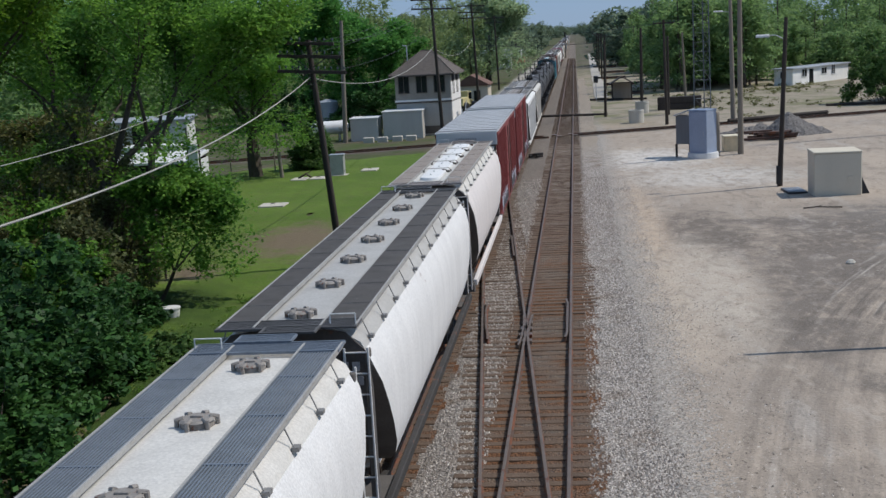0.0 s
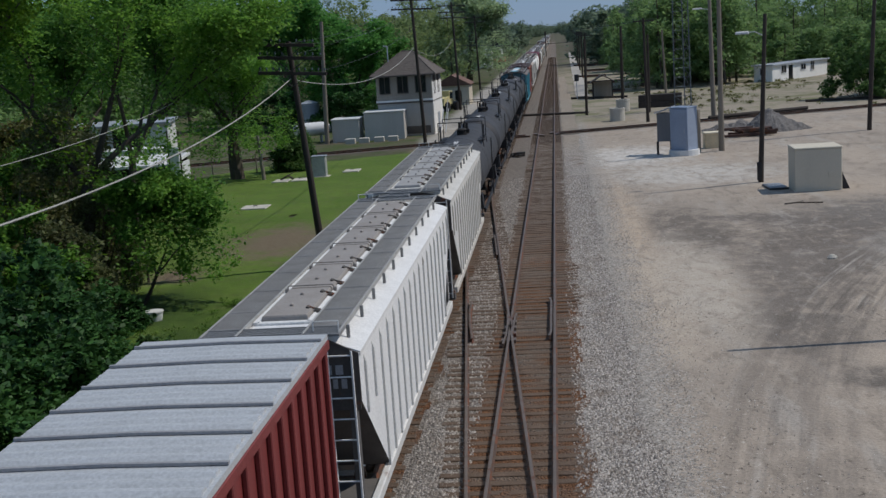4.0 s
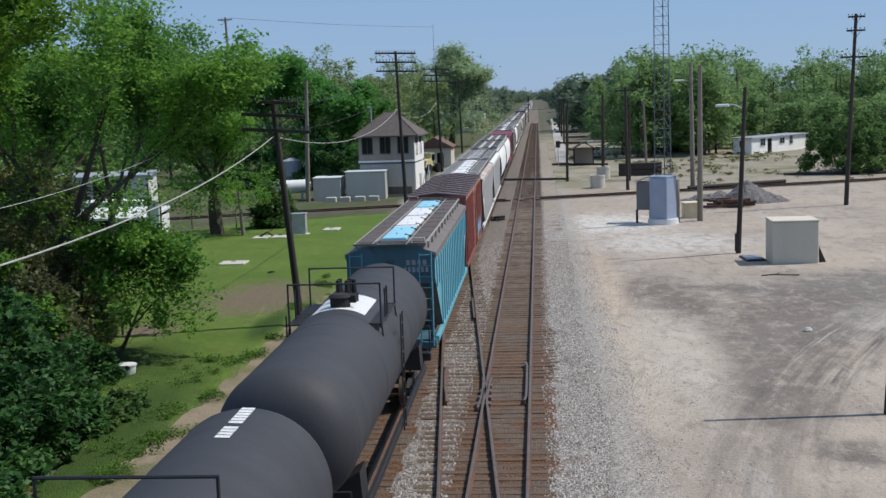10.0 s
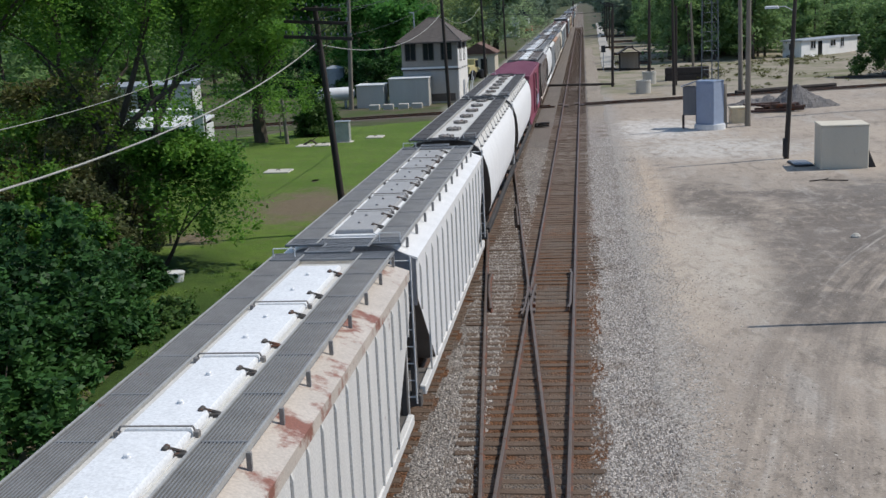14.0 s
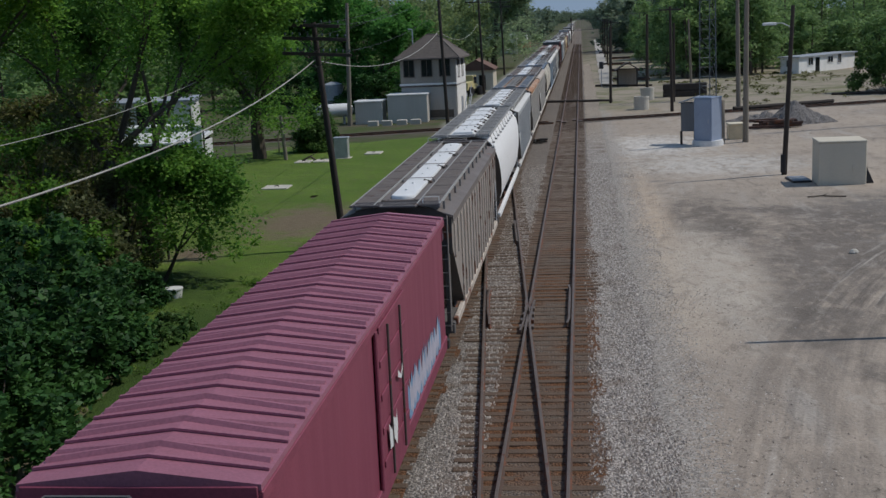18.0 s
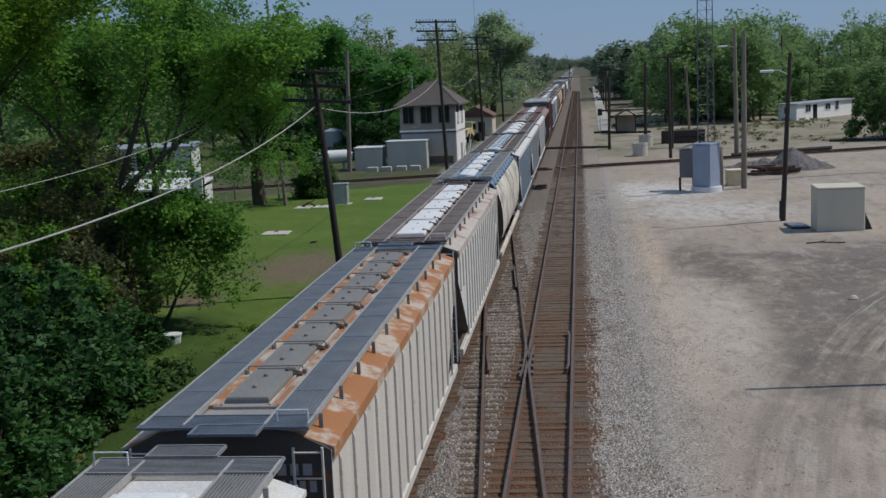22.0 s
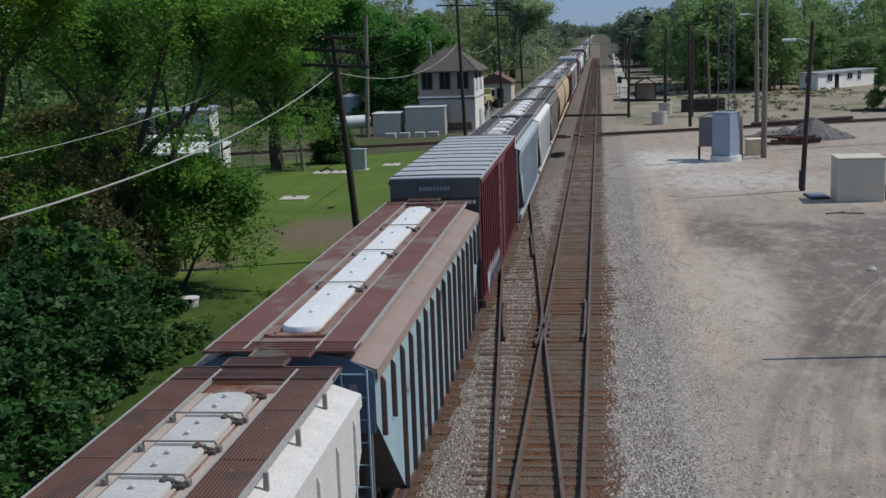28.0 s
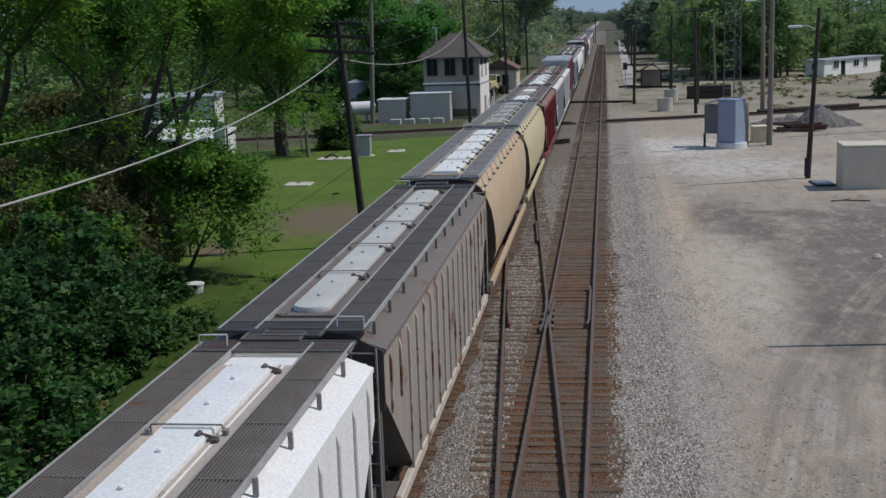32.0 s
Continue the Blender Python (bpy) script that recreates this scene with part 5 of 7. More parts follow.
    in_train(h("covered_hopper", "rust-streaked brown ribbed covered hopper with white hatches", 17.2, Look(P_BROWN, P_ROOF_DARK, [P_HATCH], P_RUSTCREAM, M_GRATE_RUST, eave=P_ROOF_DARK), True, "long", 4, 18), 355.3)
    in_train(h("covered_hopper", "white round-sided covered hopper with a pale hatch row", 16.8, Look(P_BRIGHT, P_WHITE, [P_HATCH]), False, "trough", 5), 373.9)
    in_train(h("covered_hopper", "light grey ribbed covered hopper with white hatches", 17.0, Look(P_GREY, P_PALE, [P_HATCH], P_PALE), True, "trough", 5, 18), 391.9)
    in_train(h("covered_hopper", "cream ribbed covered hopper with an orange rusted eave", 17.0, Look(P_CREAM, P_ROOF_STREAK, [P_HATCH_SLATE], P_CREAM, M_BOARD_BLUE, eave=P_ROOF_ORANGE, strip=P_ROOF_ORANGE), True, "narrow", 8, 16), 410.6)
    in_train(h("covered_hopper", "off-white ribbed covered hopper with a rusty roof and white hatches", 17.2, Look(P_PALE, P_ROOF_RUST, [P_HATCH], P_CREAM, M_GRATE_RUST, eave=P_EAVE_STAIN), True, "trough", 5, 19), 428.8)
    in_train(h("covered_hopper", "patched cream round-sided covered hopper with a faded blue roof", 16.4, Look(P_PATCHED, P_BLUE_SHEEN, [P_HATCH]), False, "long", 5, gap=0.02), 447.4)
    in_train(h("covered_hopper", "pale blue-grey ribbed covered hopper with pale blue hatches", 17.2, Look(P_BLUEGREY, P_ROOF_RUST, [P_HATCH_PALEBLUE], P_BLUEGREY, M_BOARD_DARK, eave=P_PALE, strip=P_ROOF_TAN), True, "long", 10, 18), 465.2)
    in_train(h("covered_hopper", "light grey ribbed covered hopper with white hatches", 17.2, Look(P_PALE, P_PALE, [P_HATCH], P_GREY, M_BOARD_DARK), True, "long", 4, 18), 483.4)
    in_train(h("covered_hopper", "faded grey ribbed covered hopper with rusty walkways", 17.2, Look(P_PALE, P_ROOF_RUST, [P_HATCH_WORN], P_PALE, M_BOARD_WINE, eave=P_PALE, strip=P_ROOF_TAN), True, "long", 13, 15), 501.8)
    in_train(h("covered_hopper", "faded teal covered hopper with brown posts and white hatches", 17.0, Look(P_TEALGREY, P_ROOF_RUST, [P_HATCH], P_POSTBROWN, M_SHEET, P_TEALGREY, P_EAVE_TAUPE, P_HEADBLUE), True, "long", 4, 17, deep=0.085, gap=0.012), 520.3)
    # charcoal rib colour stands in for the ribs' shadow lines
    in_train(b("boxcar", "dark red ribbed boxcar with a silver roof and grey end band", 15.6, P_DEEPRED, P_SILVER, P_COAL, 5.08, 24, 12, 0.02, graffiti=tags[:2], rib_tone=M_BOARD_COAL, creases=P_SILVER), 539.3)
    in_train(h("covered_hopper", "blue-grey ribbed covered hopper with a white and grey hatch row", 16.7, Look(P_BLUEGREY, P_ROOF, [P_HATCH, P_HATCH_WORN], P_BLUEGREY, M_BOARD_COAL, eave=P_BLUEGREY), True, "long", 6, 18), 556.6)
    in_train(h("covered_hopper", "bright white ribbed covered hopper with white hatches", 17.0, Look(P_BRIGHT, P_BRIGHT, [P_HATCH], P_PALE, M_BOARD_DARK, head=P_PALE, strip=P_ROOF_TAN), True, "long", 5, 16), 574.4)
    in_train(h("covered_hopper", "brown weathered ribbed covered hopper with pale hatches", 17.3, Look(P_BROWN, P_ROOF_DARK, [P_HATCH_WORN], P_RUSTCREAM, M_BOARD_COAL), True, "long", 5, 18), 592.4)
    in_train(h("covered_hopper", "tan round-sided covered hopper with white hatches", 17.2, Look(P_TAN, P_TAN, [P_HATCH]), False, "trough", 5), 611.0)
    in_train(h("covered_hopper", "yellow round-sided covered hopper with grey hatches", 16.4, Look(P_YELLOW, P_YELLOW, [P_HATCH_GREY]), False, "trough", 5), 629.4)
    in_train(h("covered_hopper", "dark red ribbed covered hopper with a white hatch", 16.6, Look(P_WINE, P_ROOF_RUST, [P_HATCH, P_HATCH_BROWN], P_WINE, M_GRATE_RUST), True, "trough", 4, 17), 647.0)
    # the train's tail repeats these kinds
    tail = [c for c, _ in TRAIN]
    order = [26, 27, 3, 30, 16, 17, 5, 29, 12, 18, 20, 2, 21, 23, 15, 6, 28, 4, 31, 19, 14, 22, 26]
    u = 665.0
    for k in order:
        in_train(copy_thing(tail[k], pose(TRAIN_X, u, 0)), u)
        u += 18.2


def motions():
    for car, near in TRAIN:
        walk(car, [(t, pose(TRAIN_X, near - SPEED * t, 0)) for t in (0.0, 8.0, 16.0, 24.0, 32.0)])


# ---- trees ----
def leaf_cloud(centres, radii, per, size, seed, squash=0.75, mat=None, tri=True):
    """Small leaves scattered in feathery sprays round many twig ends, as one mesh."""
    rng = np.random.default_rng(seed)
    cs = np.asarray(centres, float)
    m = len(cs)
    out = cs - cs.mean(0)
    out[:, 2] *= 0.3
    out /= np.linalg.norm(out, axis=1)[:, None] + 1e-6
    axis = out + rng.normal(size=(m, 3)) * [0.7, 0.7, 0.35]
    axis /= np.linalg.norm(axis, axis=1)[:, None]
    num = np.maximum((per * rng.uniform(0.45, 1.55, m)).astype(int), 3)
    n = int(num.sum())
    who = np.repeat(np.arange(m), num)
    r = np.asarray(radii, float)[who][:, None]
    g = rng.normal(size=(n, 3))
    g *= rng.random((n, 1)) ** 0.45 / np.linalg.norm(g, axis=1)[:, None]
    p = cs[who] + g * r * [1, 1, squash] + axis[who] * np.clip(rng.normal(size=(n, 1)), -2, 2) * r * 0.22
    u = rng.normal(size=(n, 3)) * [1, 1, 0.5] + axis[who] * 0.5
    u /= np.linalg.norm(u, axis=1)[:, None]
    w = np.cross(u, rng.normal(size=(n, 3)) * 0.6 + [0, 0, 1.0])
    w /= np.linalg.norm(w, axis=1)[:, None]
    s = size * rng.uniform(0.6, 1.4, n)[:, None]
    if tri:
        v = np.stack([p - u * s * 0.55 + w * s * 0.22, p + u * s * 0.65, p - u * s * 0.3 - w * s * 0.42], 1).reshape(-1, 3)
    else:
        v = np.stack([p - u * s * 0.6, p + w * s * 0.36, p + u * s * 0.6, p - w * s * 0.36], 1).reshape(-1, 3)
    q = 3 if tri else 4
    me = bpy.data.meshes.new("crown")
    me.vertices.add(q * n)
    me.vertices.foreach_set("co", v.ravel())
    me.loops.add(q * n)
    me.loops.foreach_set("vertex_index", np.arange(q * n, dtype=np.int32))
    me.polygons.add(n)
    me.polygons.foreach_set("loop_start", np.arange(0, q * n, q, dtype=np.int32))
    me.materials.append(mat)
    me.update(calc_edges=True)
    return me


def limbs(rnd, height, spread, fork, splits, wood, r0, lean=0.0, up=0.55):
    """A trunk that forks again and again. Returns the twig ends."""
    ends = []

    def grow(a, d, length, r, level):
        b = a
        for k in range(3):
            d = (d + Vector((rnd.uniform(-1, 1), rnd.uniform(-1, 1), rnd.uniform(-0.5, 0.9))) * (0.10 if level == 0 else 0.2)).normalized()
            c = b + d * length / 3
            r1 = r * (0.86 if level else 0.9)
            wood.tube(b, c, r, r1, 8 if level < 2 else 5, False)
            b, r = c, r1
            if level >= 2:
                ends.append((tuple(b), level))
        if level >= splits:
            ends.append((tuple(b), level + 1))
            return
        for k in range(rnd.choice((2, 3, 3)) if level else rnd.choice((3, 4))):
            a2 = rnd.uniform(0, 6.283)
            out = Vector((math.cos(a2), math.sin(a2), 0)) * spread
            nd = (d * up + out * rnd.uniform(0.5, 1.0) + Vector((0, 0, 0.35))).normalized()
            grow(b, nd, length * rnd.uniform(0.62, 0.85), r * rnd.uniform(0.55, 0.72), level + 1)
    grow(Vector((0, 0, -0.2)), Vector((lean, 0, 1)).normalized(), height * fork, r0, 0)
    return ends


CLUMP = 0.92


def tree(name, label, at, height, seed, spread=0.75, fork=0.30, splits=3, per=60, size=0.22, clump=0.9, mat=None, r0=0.25, squash=0.75, skirt=0, clear=0.0, lean=0.0, turn=None):
    rnd = random.Random(seed)
    wood = Shape()
    ends = limbs(rnd, height, spread, fork, splits, wood, r0, lean)
    top = max(p[2] for p, _ in ends) + clump * 0.6
    k = height / top
    t = thing(name, label, "tree", at, turn=rnd.uniform(0, 360) if turn is None else turn)
    wood.v = [(x * k, y * k, z * k) for x, y, z in wood.v]
    part("trunk", wood.mesh("trunk", M_BARK, True, fix=False), None, t)
    cs = [(x * k, y * k, z * k) for (x, y, z), _ in ends]
    for _ in range(skirt):
        a = rnd.uniform(0, 6.283)
        r = rnd.uniform(0.15, 0.5) * height * spread
        cs.append((lean * 0.4 * height + r * math.cos(a), r * math.sin(a), rnd.uniform(0.13, 0.45) * height * (1.5 if lean else 1)))
    cs = [c for c in cs if c[2] > clear]
    rs = [clump * CLUMP * rnd.uniform(0.5, 1.35) for _ in cs]
    part("crown", leaf_cloud(cs, rs, per * 0.8, size, seed, squash, mat, size > 0.2), None, t)
    return t


def bush(name, label, at, w, h, seed, n=60, per=90, size=0.17, mat=None, d=None):
    rnd = random.Random(seed)
    d = d or w
    t = thing(name, label, "bush", at)
    cs, rs, stems = [], [], Shape()
    for k in range(n):
        a, r = rnd.uniform(0, 6.283), math.sqrt(rnd.random())
        x, y = r * w * math.cos(a), r * d * math.sin(a)
        z = h * math.sqrt(max(1 - r * r, 0.05)) * rnd.uniform(0.2, 1.08)
        cs.append((x, y, z))
        rs.append(rnd.uniform(0.26, 0.56) * min(1, h / 2.5) * (1.0 if size < 0.21 else 1.5))
        if k % 4 == 0:
            stems.tube((x * 0.4, y * 0.4, -0.1), (x, y, z), 0.035, 0.012, 5, False)
    part("stem", stems.mesh("stems", M_BARK, fix=False), None, t)
    part("crown", leaf_cloud(cs, rs, per, size, seed, 0.85, mat, False), None, t)
    return t


def woods(name, label, spots, seed, per, size, mat, clumps=5.0):
    """A far stand of trees as one mass: spots are (x, y, radius, height)."""
    rnd = random.Random(seed)
    cs, rs, trunks = [], [], Shape()
    for x, y, r, h in spots:
        trunks.tube((x, y, -0.3), (x + rnd.uniform(-0.5, 0.5), y, h * 0.75), 0.2, 0.08, 6, False)
        for k in range(int(12 + r * clumps)):
            a, q = rnd.uniform(0, 6.283), math.sqrt(rnd.random())
            f = rnd.random() ** 0.7
            z = h * (0.06 + 0.92 * f * math.sqrt(1 - 0.8 * q * q))
            q *= 1.1 - 0.35 * f
            cs.append((x + q * r * math.cos(a), y + q * r * math.sin(a), z))
            rs.append(r * rnd.uniform(0.25, 0.5))
    ob = tagged(new(name), label, "trees", kind="stuff")
    part("trunk", trunks.mesh("trunks", M_BARK, fix=False), None, ob)
    part("crowns", leaf_cloud(cs, rs, per * 0.86, size * 1.06, seed, 0.8, mat), None, ob)
    return ob


def build_trees():
    E = "elm_tree"
    tree(E, "tall spreading green tree beside the lawn", on(-18.6, 45.5), 14.6, 3, 0.82, 0.22, 4, 120, 0.145, 1.15, M_LEAF, 0.2, 0.6, 50, 5.3)
    tree(E, "tall dark-limbed tree with drooping branches", on(-20.5, 57.0), 14.6, 8, 0.88, 0.26, 4, 110, 0.155, 1.2, M_LEAF_DARK, 0.2, 0.6, 40, 4.9)
    tree(E, "large bright green tree above the bushes", on(-23.0, 43.0), 16.5, 11, 0.78, 0.24, 4, 115, 0.15, 1.2, M_LEAF_SPRING, 0.22, 0.6, 60)
    tree(E, "dark green tree with a leaning trunk", on(-27.0, 63.0), 14.6, 15, 0.75, 0.22, 4, 80, 0.19, 1.2, M_LEAF_DARK, 0.26, 0.6, 40, 3.4)
    tree(E, "broad shade tree by the parked trucks", on(-23.6, 87.0), 10.4, 19, 0.8, 0.22, 4, 70, 0.21, 1.1, M_LEAF, 0.42, 0.6, 90, 2.2)
    tree(E, "green shade tree behind the lawn", on(-31.0, 76.0), 14.4, 23, 0.8, 0.24, 4, 60, 0.25, 1.3, M_LEAF, 0.33, skirt=16, clear=4.4)
    tree("young_tree", "small leafy tree with low hanging branches", on(-16.2, 43.6), 5.7, 27, 0.8, 0.28, 4, 64, 0.14, 0.75, M_LEAF, 0.08, 0.7, 60, 1.2, 0.75, 0.0)
    tree("young_tree", "leafy young tree under the taller ones", on(-20.8, 48.0), 6.8, 28, 0.6, 0.2, 3, 90, 0.15, 0.9, M_LEAF_DARK, 0.10, 0.6, 40)
    tree("young_tree", "dark young tree in the thicket", on(-23.0, 52.0), 8.0, 29, 0.8, 0.2, 3, 100, 0.16, 1.0, M_LEAF_TWIG, 0.12, 0.6, 40)
    tree(E, "tree with pale spring leaves", on(-34.0, 53.0), 17.0, 31, 0.75, 0.26, 4, 60, 0.26, 1.3, M_LEAF_SPRING, 0.33, skirt=26)
    tree("maple_tree", "dense dark green maple behind the sheds", on(-26.0, 140.0), 16.2, 35, 0.72, 0.18, 4, 70, 0.36, 1.5, M_LEAF_MAPLE, 0.35, skirt=60)
    tree("maple_tree", "smaller dense maple behind the signal tower", on(-23.2, 137.0), 12.8, 37, 0.75, 0.18, 4, 70, 0.36, 1.5, M_LEAF_MAPLE, 0.28, skirt=60)
    tree("maple_tree", "dense green maple beside the signal tower", on(-31.5, 146.0), 15.8, 39, 0.72, 0.18, 4, 70, 0.36, 1.5, M_LEAF_MAPLE, 0.35, skirt=50)
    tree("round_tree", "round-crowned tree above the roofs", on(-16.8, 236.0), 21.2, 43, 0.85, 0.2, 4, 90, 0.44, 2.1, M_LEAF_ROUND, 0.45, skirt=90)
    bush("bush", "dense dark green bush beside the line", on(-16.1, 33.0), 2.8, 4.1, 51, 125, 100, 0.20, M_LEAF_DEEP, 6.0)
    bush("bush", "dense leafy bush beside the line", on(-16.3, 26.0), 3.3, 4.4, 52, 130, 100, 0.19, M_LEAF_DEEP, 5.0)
    bush("bush", "leafy green shrub under the trees", on(-18.9, 39.5), 2.8, 4.4, 53, 150, 110, 0.18, M_LEAF, 3.6)
    bush("bush", "olive-brown twiggy shrub under the trees", on(-20.5, 40.0), 3.6, 6.8, 54, 150, 120, 0.13, M_LEAF_TWIG, 5.0)
    bush("bush", "twiggy olive thicket behind the fence", on(-21.0, 48.0), 3.0, 5.2, 55, 130, 110, 0.14, M_LEAF_TWIG, 3.5)
    bush("bush", "dark thicket between the tree trunks", on(-24.5, 57.0), 4.0, 4.6, 60, 130, 110, 0.17, M_LEAF_DARK, 4.0)
    bush("bush", "dark thicket behind the trees", on(-29.0, 52.0), 5.0, 6.0, 61, 140, 110, 0.2, M_LEAF_DARK, 5.0)
    bush("bush", "dark thicket behind the trees", on(-31.0, 64.0), 4.5, 4.2, 62, 120, 100, 0.2, M_LEAF_DARK, 4.0)
    bush("bush", "dark twiggy bush beside the wire fence", on(-20.3, 91.0), 1.6, 3.8, 56, 110, 80, 0.19, M_LEAF_BUSH, 1.6)
    bush("bush", "low leafy thicket behind the lawn", on(-28.5, 80.0), 4.5, 1.5, 57, 110, 100, 0.18, M_LEAF_DARK, 3.0)
    # added bush, dark leaves fill in for shadow beneath the maple
    bush("bush", "added dark bush in place of the shadow under the maple", on(-22.5, 133.0), 5.0, 4.6, 64, 130, 120, 0.24, M_LEAF_DEEP, 4.0)
    bush("bush", "dark undergrowth below the maples", on(-31.0, 136.0), 6.0, 4.0, 65, 130, 110, 0.24, M_LEAF_DEEP, 4.0)
    bush("bush", "large green bush at the edge of the yard", on(33.0, 134.0), 4.6, 7.2, 58, 130, 120, 0.25, M_LEAF_BUSH, 4.0)
    bush("bush", "large green bush at the edge of the yard", on(39.0, 138.0), 6.0, 6.4, 59, 150, 110, 0.27, M_LEAF_BUSH, 4.0)
    bush("bush", "leafy bush that hangs over the trackside grass", on(-15.1, 28.5), 2.7, 3.7, 66, 100, 100, 0.19, M_LEAF_DEEP, 4.0)
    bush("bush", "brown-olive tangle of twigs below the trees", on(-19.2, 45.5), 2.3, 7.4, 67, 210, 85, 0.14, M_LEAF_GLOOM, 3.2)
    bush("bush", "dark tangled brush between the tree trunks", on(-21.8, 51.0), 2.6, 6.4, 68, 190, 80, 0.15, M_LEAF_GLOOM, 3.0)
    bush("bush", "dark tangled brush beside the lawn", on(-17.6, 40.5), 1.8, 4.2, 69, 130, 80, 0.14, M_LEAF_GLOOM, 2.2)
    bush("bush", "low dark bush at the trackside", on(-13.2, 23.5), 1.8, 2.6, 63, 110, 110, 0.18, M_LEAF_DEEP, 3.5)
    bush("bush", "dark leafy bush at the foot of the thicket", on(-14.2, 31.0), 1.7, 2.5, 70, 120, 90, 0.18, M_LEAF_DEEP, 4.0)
    bush("bush", "dark low growth beside the lawn", on(-15.9, 40.0), 1.3, 1.5, 71, 90, 70, 0.16, M_LEAF_DEEP, 1.6)
    bush("bush", "low weedy growth beside the dirt path", on(-13.2, 35.2), 0.9, 0.7, 72, 80, 50, 0.14, M_LEAF_BUSH, 2.4)
    # long grass and weeds along the lawn's edge and round the bushes
    rg = random.Random(92)
    cs, rs = [], []
    for k in range(900):
        y = rg.uniform(27, 66)
        x = rg.gauss(-10.9, 0.35) if k % 3 else -11.2 - abs(rg.gauss(0, 1.6)) * (1 if y < 44 else 0.15)
        if wob(x, y, 0.45, 8) < 0.0 + (0.25 if y > 46 else 0):
            continue
        px, py, _ = on(x, y)
        cs.append((px, py, GROUND + rg.uniform(0.08, 0.22)))
        rs.append(rg.uniform(0.14, 0.38))
    tagged(new("long_grass", leaf_cloud(cs, rs, 46, 0.07, 7, 0.45, M_LEAF_GRASS)), "dark green long grass and weeds beside the dirt path", "grass", kind="stuff")
    # tufts of dry weed over the far yard
    rt = random.Random(91)
    cs, rs = [], []
    for k in range(420):
        x, y = rt.uniform(4.5, 34), rt.uniform(118, 188)
        if wob(x, y, 0.09, 5) < -0.05 or (y < 140 and rt.random() < 0.6):
            continue
        px, py, _ = on(x, y)
        cs.append((px, py, GROUND + 0.2))
        rs.append(rt.uniform(0.2, 0.75))
    tagged(new("dry_weeds", leaf_cloud(cs, rs, 34, 0.2, 6, 0.35, M_LEAF_TWIG)), "low olive weeds scattered over the bare yard", "weeds", kind="stuff")
    rnd = random.Random(77)
    right = []
    for k in range(96):
        y = rnd.uniform(206, 285)
        right.append((rnd.uniform(19, 100), y, rnd.uniform(3.4, 5.6), rnd.uniform(14.0, 18.0)))
    woods("far_woods", "continuous green woods behind the yard", right, 81, 56, 0.50, M_LEAF_WOOD)
    near = [(rnd.uniform(12.5, 27), rnd.uniform(178, 215), rnd.uniform(2.8, 4.4), rnd.uniform(12.5, 17.0)) for _ in range(38)]
    near += [(rnd.uniform(12.5, 20), rnd.uniform(200, 330), rnd.uniform(2.2, 3.6), rnd.uniform(8, 14.0)) for _ in range(22)]
    woods("far_woods", "green trees behind the old poles", near, 82, 62, 0.46, M_LEAF_WOOD)
    low = [(rnd.uniform(20, 85), rnd.uniform(186, 206), rnd.uniform(2.2, 4.0), rnd.uniform(5, 10.5)) for _ in range(60)]
    low = [s for s in low if not (27 < s[0] < 47 and s[1] < 196)]
    woods("far_woods", "bright green scrub at the edge of the woods", low, 83, 62, 0.44, M_LEAF_WOOD)
    far = []
    for k in range(190):
        y = 310 + 1500 * (k / 190) ** 1.6
        lo = 11 if k % 2 else 15
        far.append(((1 if k % 2 else -1) * (rnd.uniform(lo, lo + 34) + (y - 330) * 0.003) - 1.5, y, rnd.uniform(4, 7.5), rnd.uniform(12, 17.5)))
    far = [f for f in far if not (-27 < f[0] < -6 and f[1] < 430)]
    for k in range(60):
        x = rnd.uniform(-150, 150)
        far.append((x + (9 if x > 0 else -14), rnd.uniform(1700, 2300), rnd.uniform(9, 14), rnd.uniform(15, 22)))
    for k in range(9):
        far.append((-24 + 6 * k, rnd.uniform(2450, 2650), 11, rnd.uniform(15, 20)))
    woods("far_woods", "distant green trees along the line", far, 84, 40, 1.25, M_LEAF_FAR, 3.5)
    left = [(rnd.uniform(-80, -19), rnd.uniform(175, 300), rnd.uniform(3.4, 5.6), rnd.uniform(14.5, 20.5)) for _ in range(84)]
    left = [s for s in left if not (-27 < s[0] and s[1] > 270) and not (s[0] > -24 and s[1] < 195)]
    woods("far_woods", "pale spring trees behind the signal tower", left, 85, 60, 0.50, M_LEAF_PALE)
    lf = [(rnd.uniform(-100, -40), rnd.uniform(80, 190), rnd.uniform(3.5, 5.5), rnd.uniform(11, 16)) for _ in range(56)]
    woods("far_woods", "green trees behind the parked trucks", lf, 86, 40, 0.6, M_LEAF_WOOD)


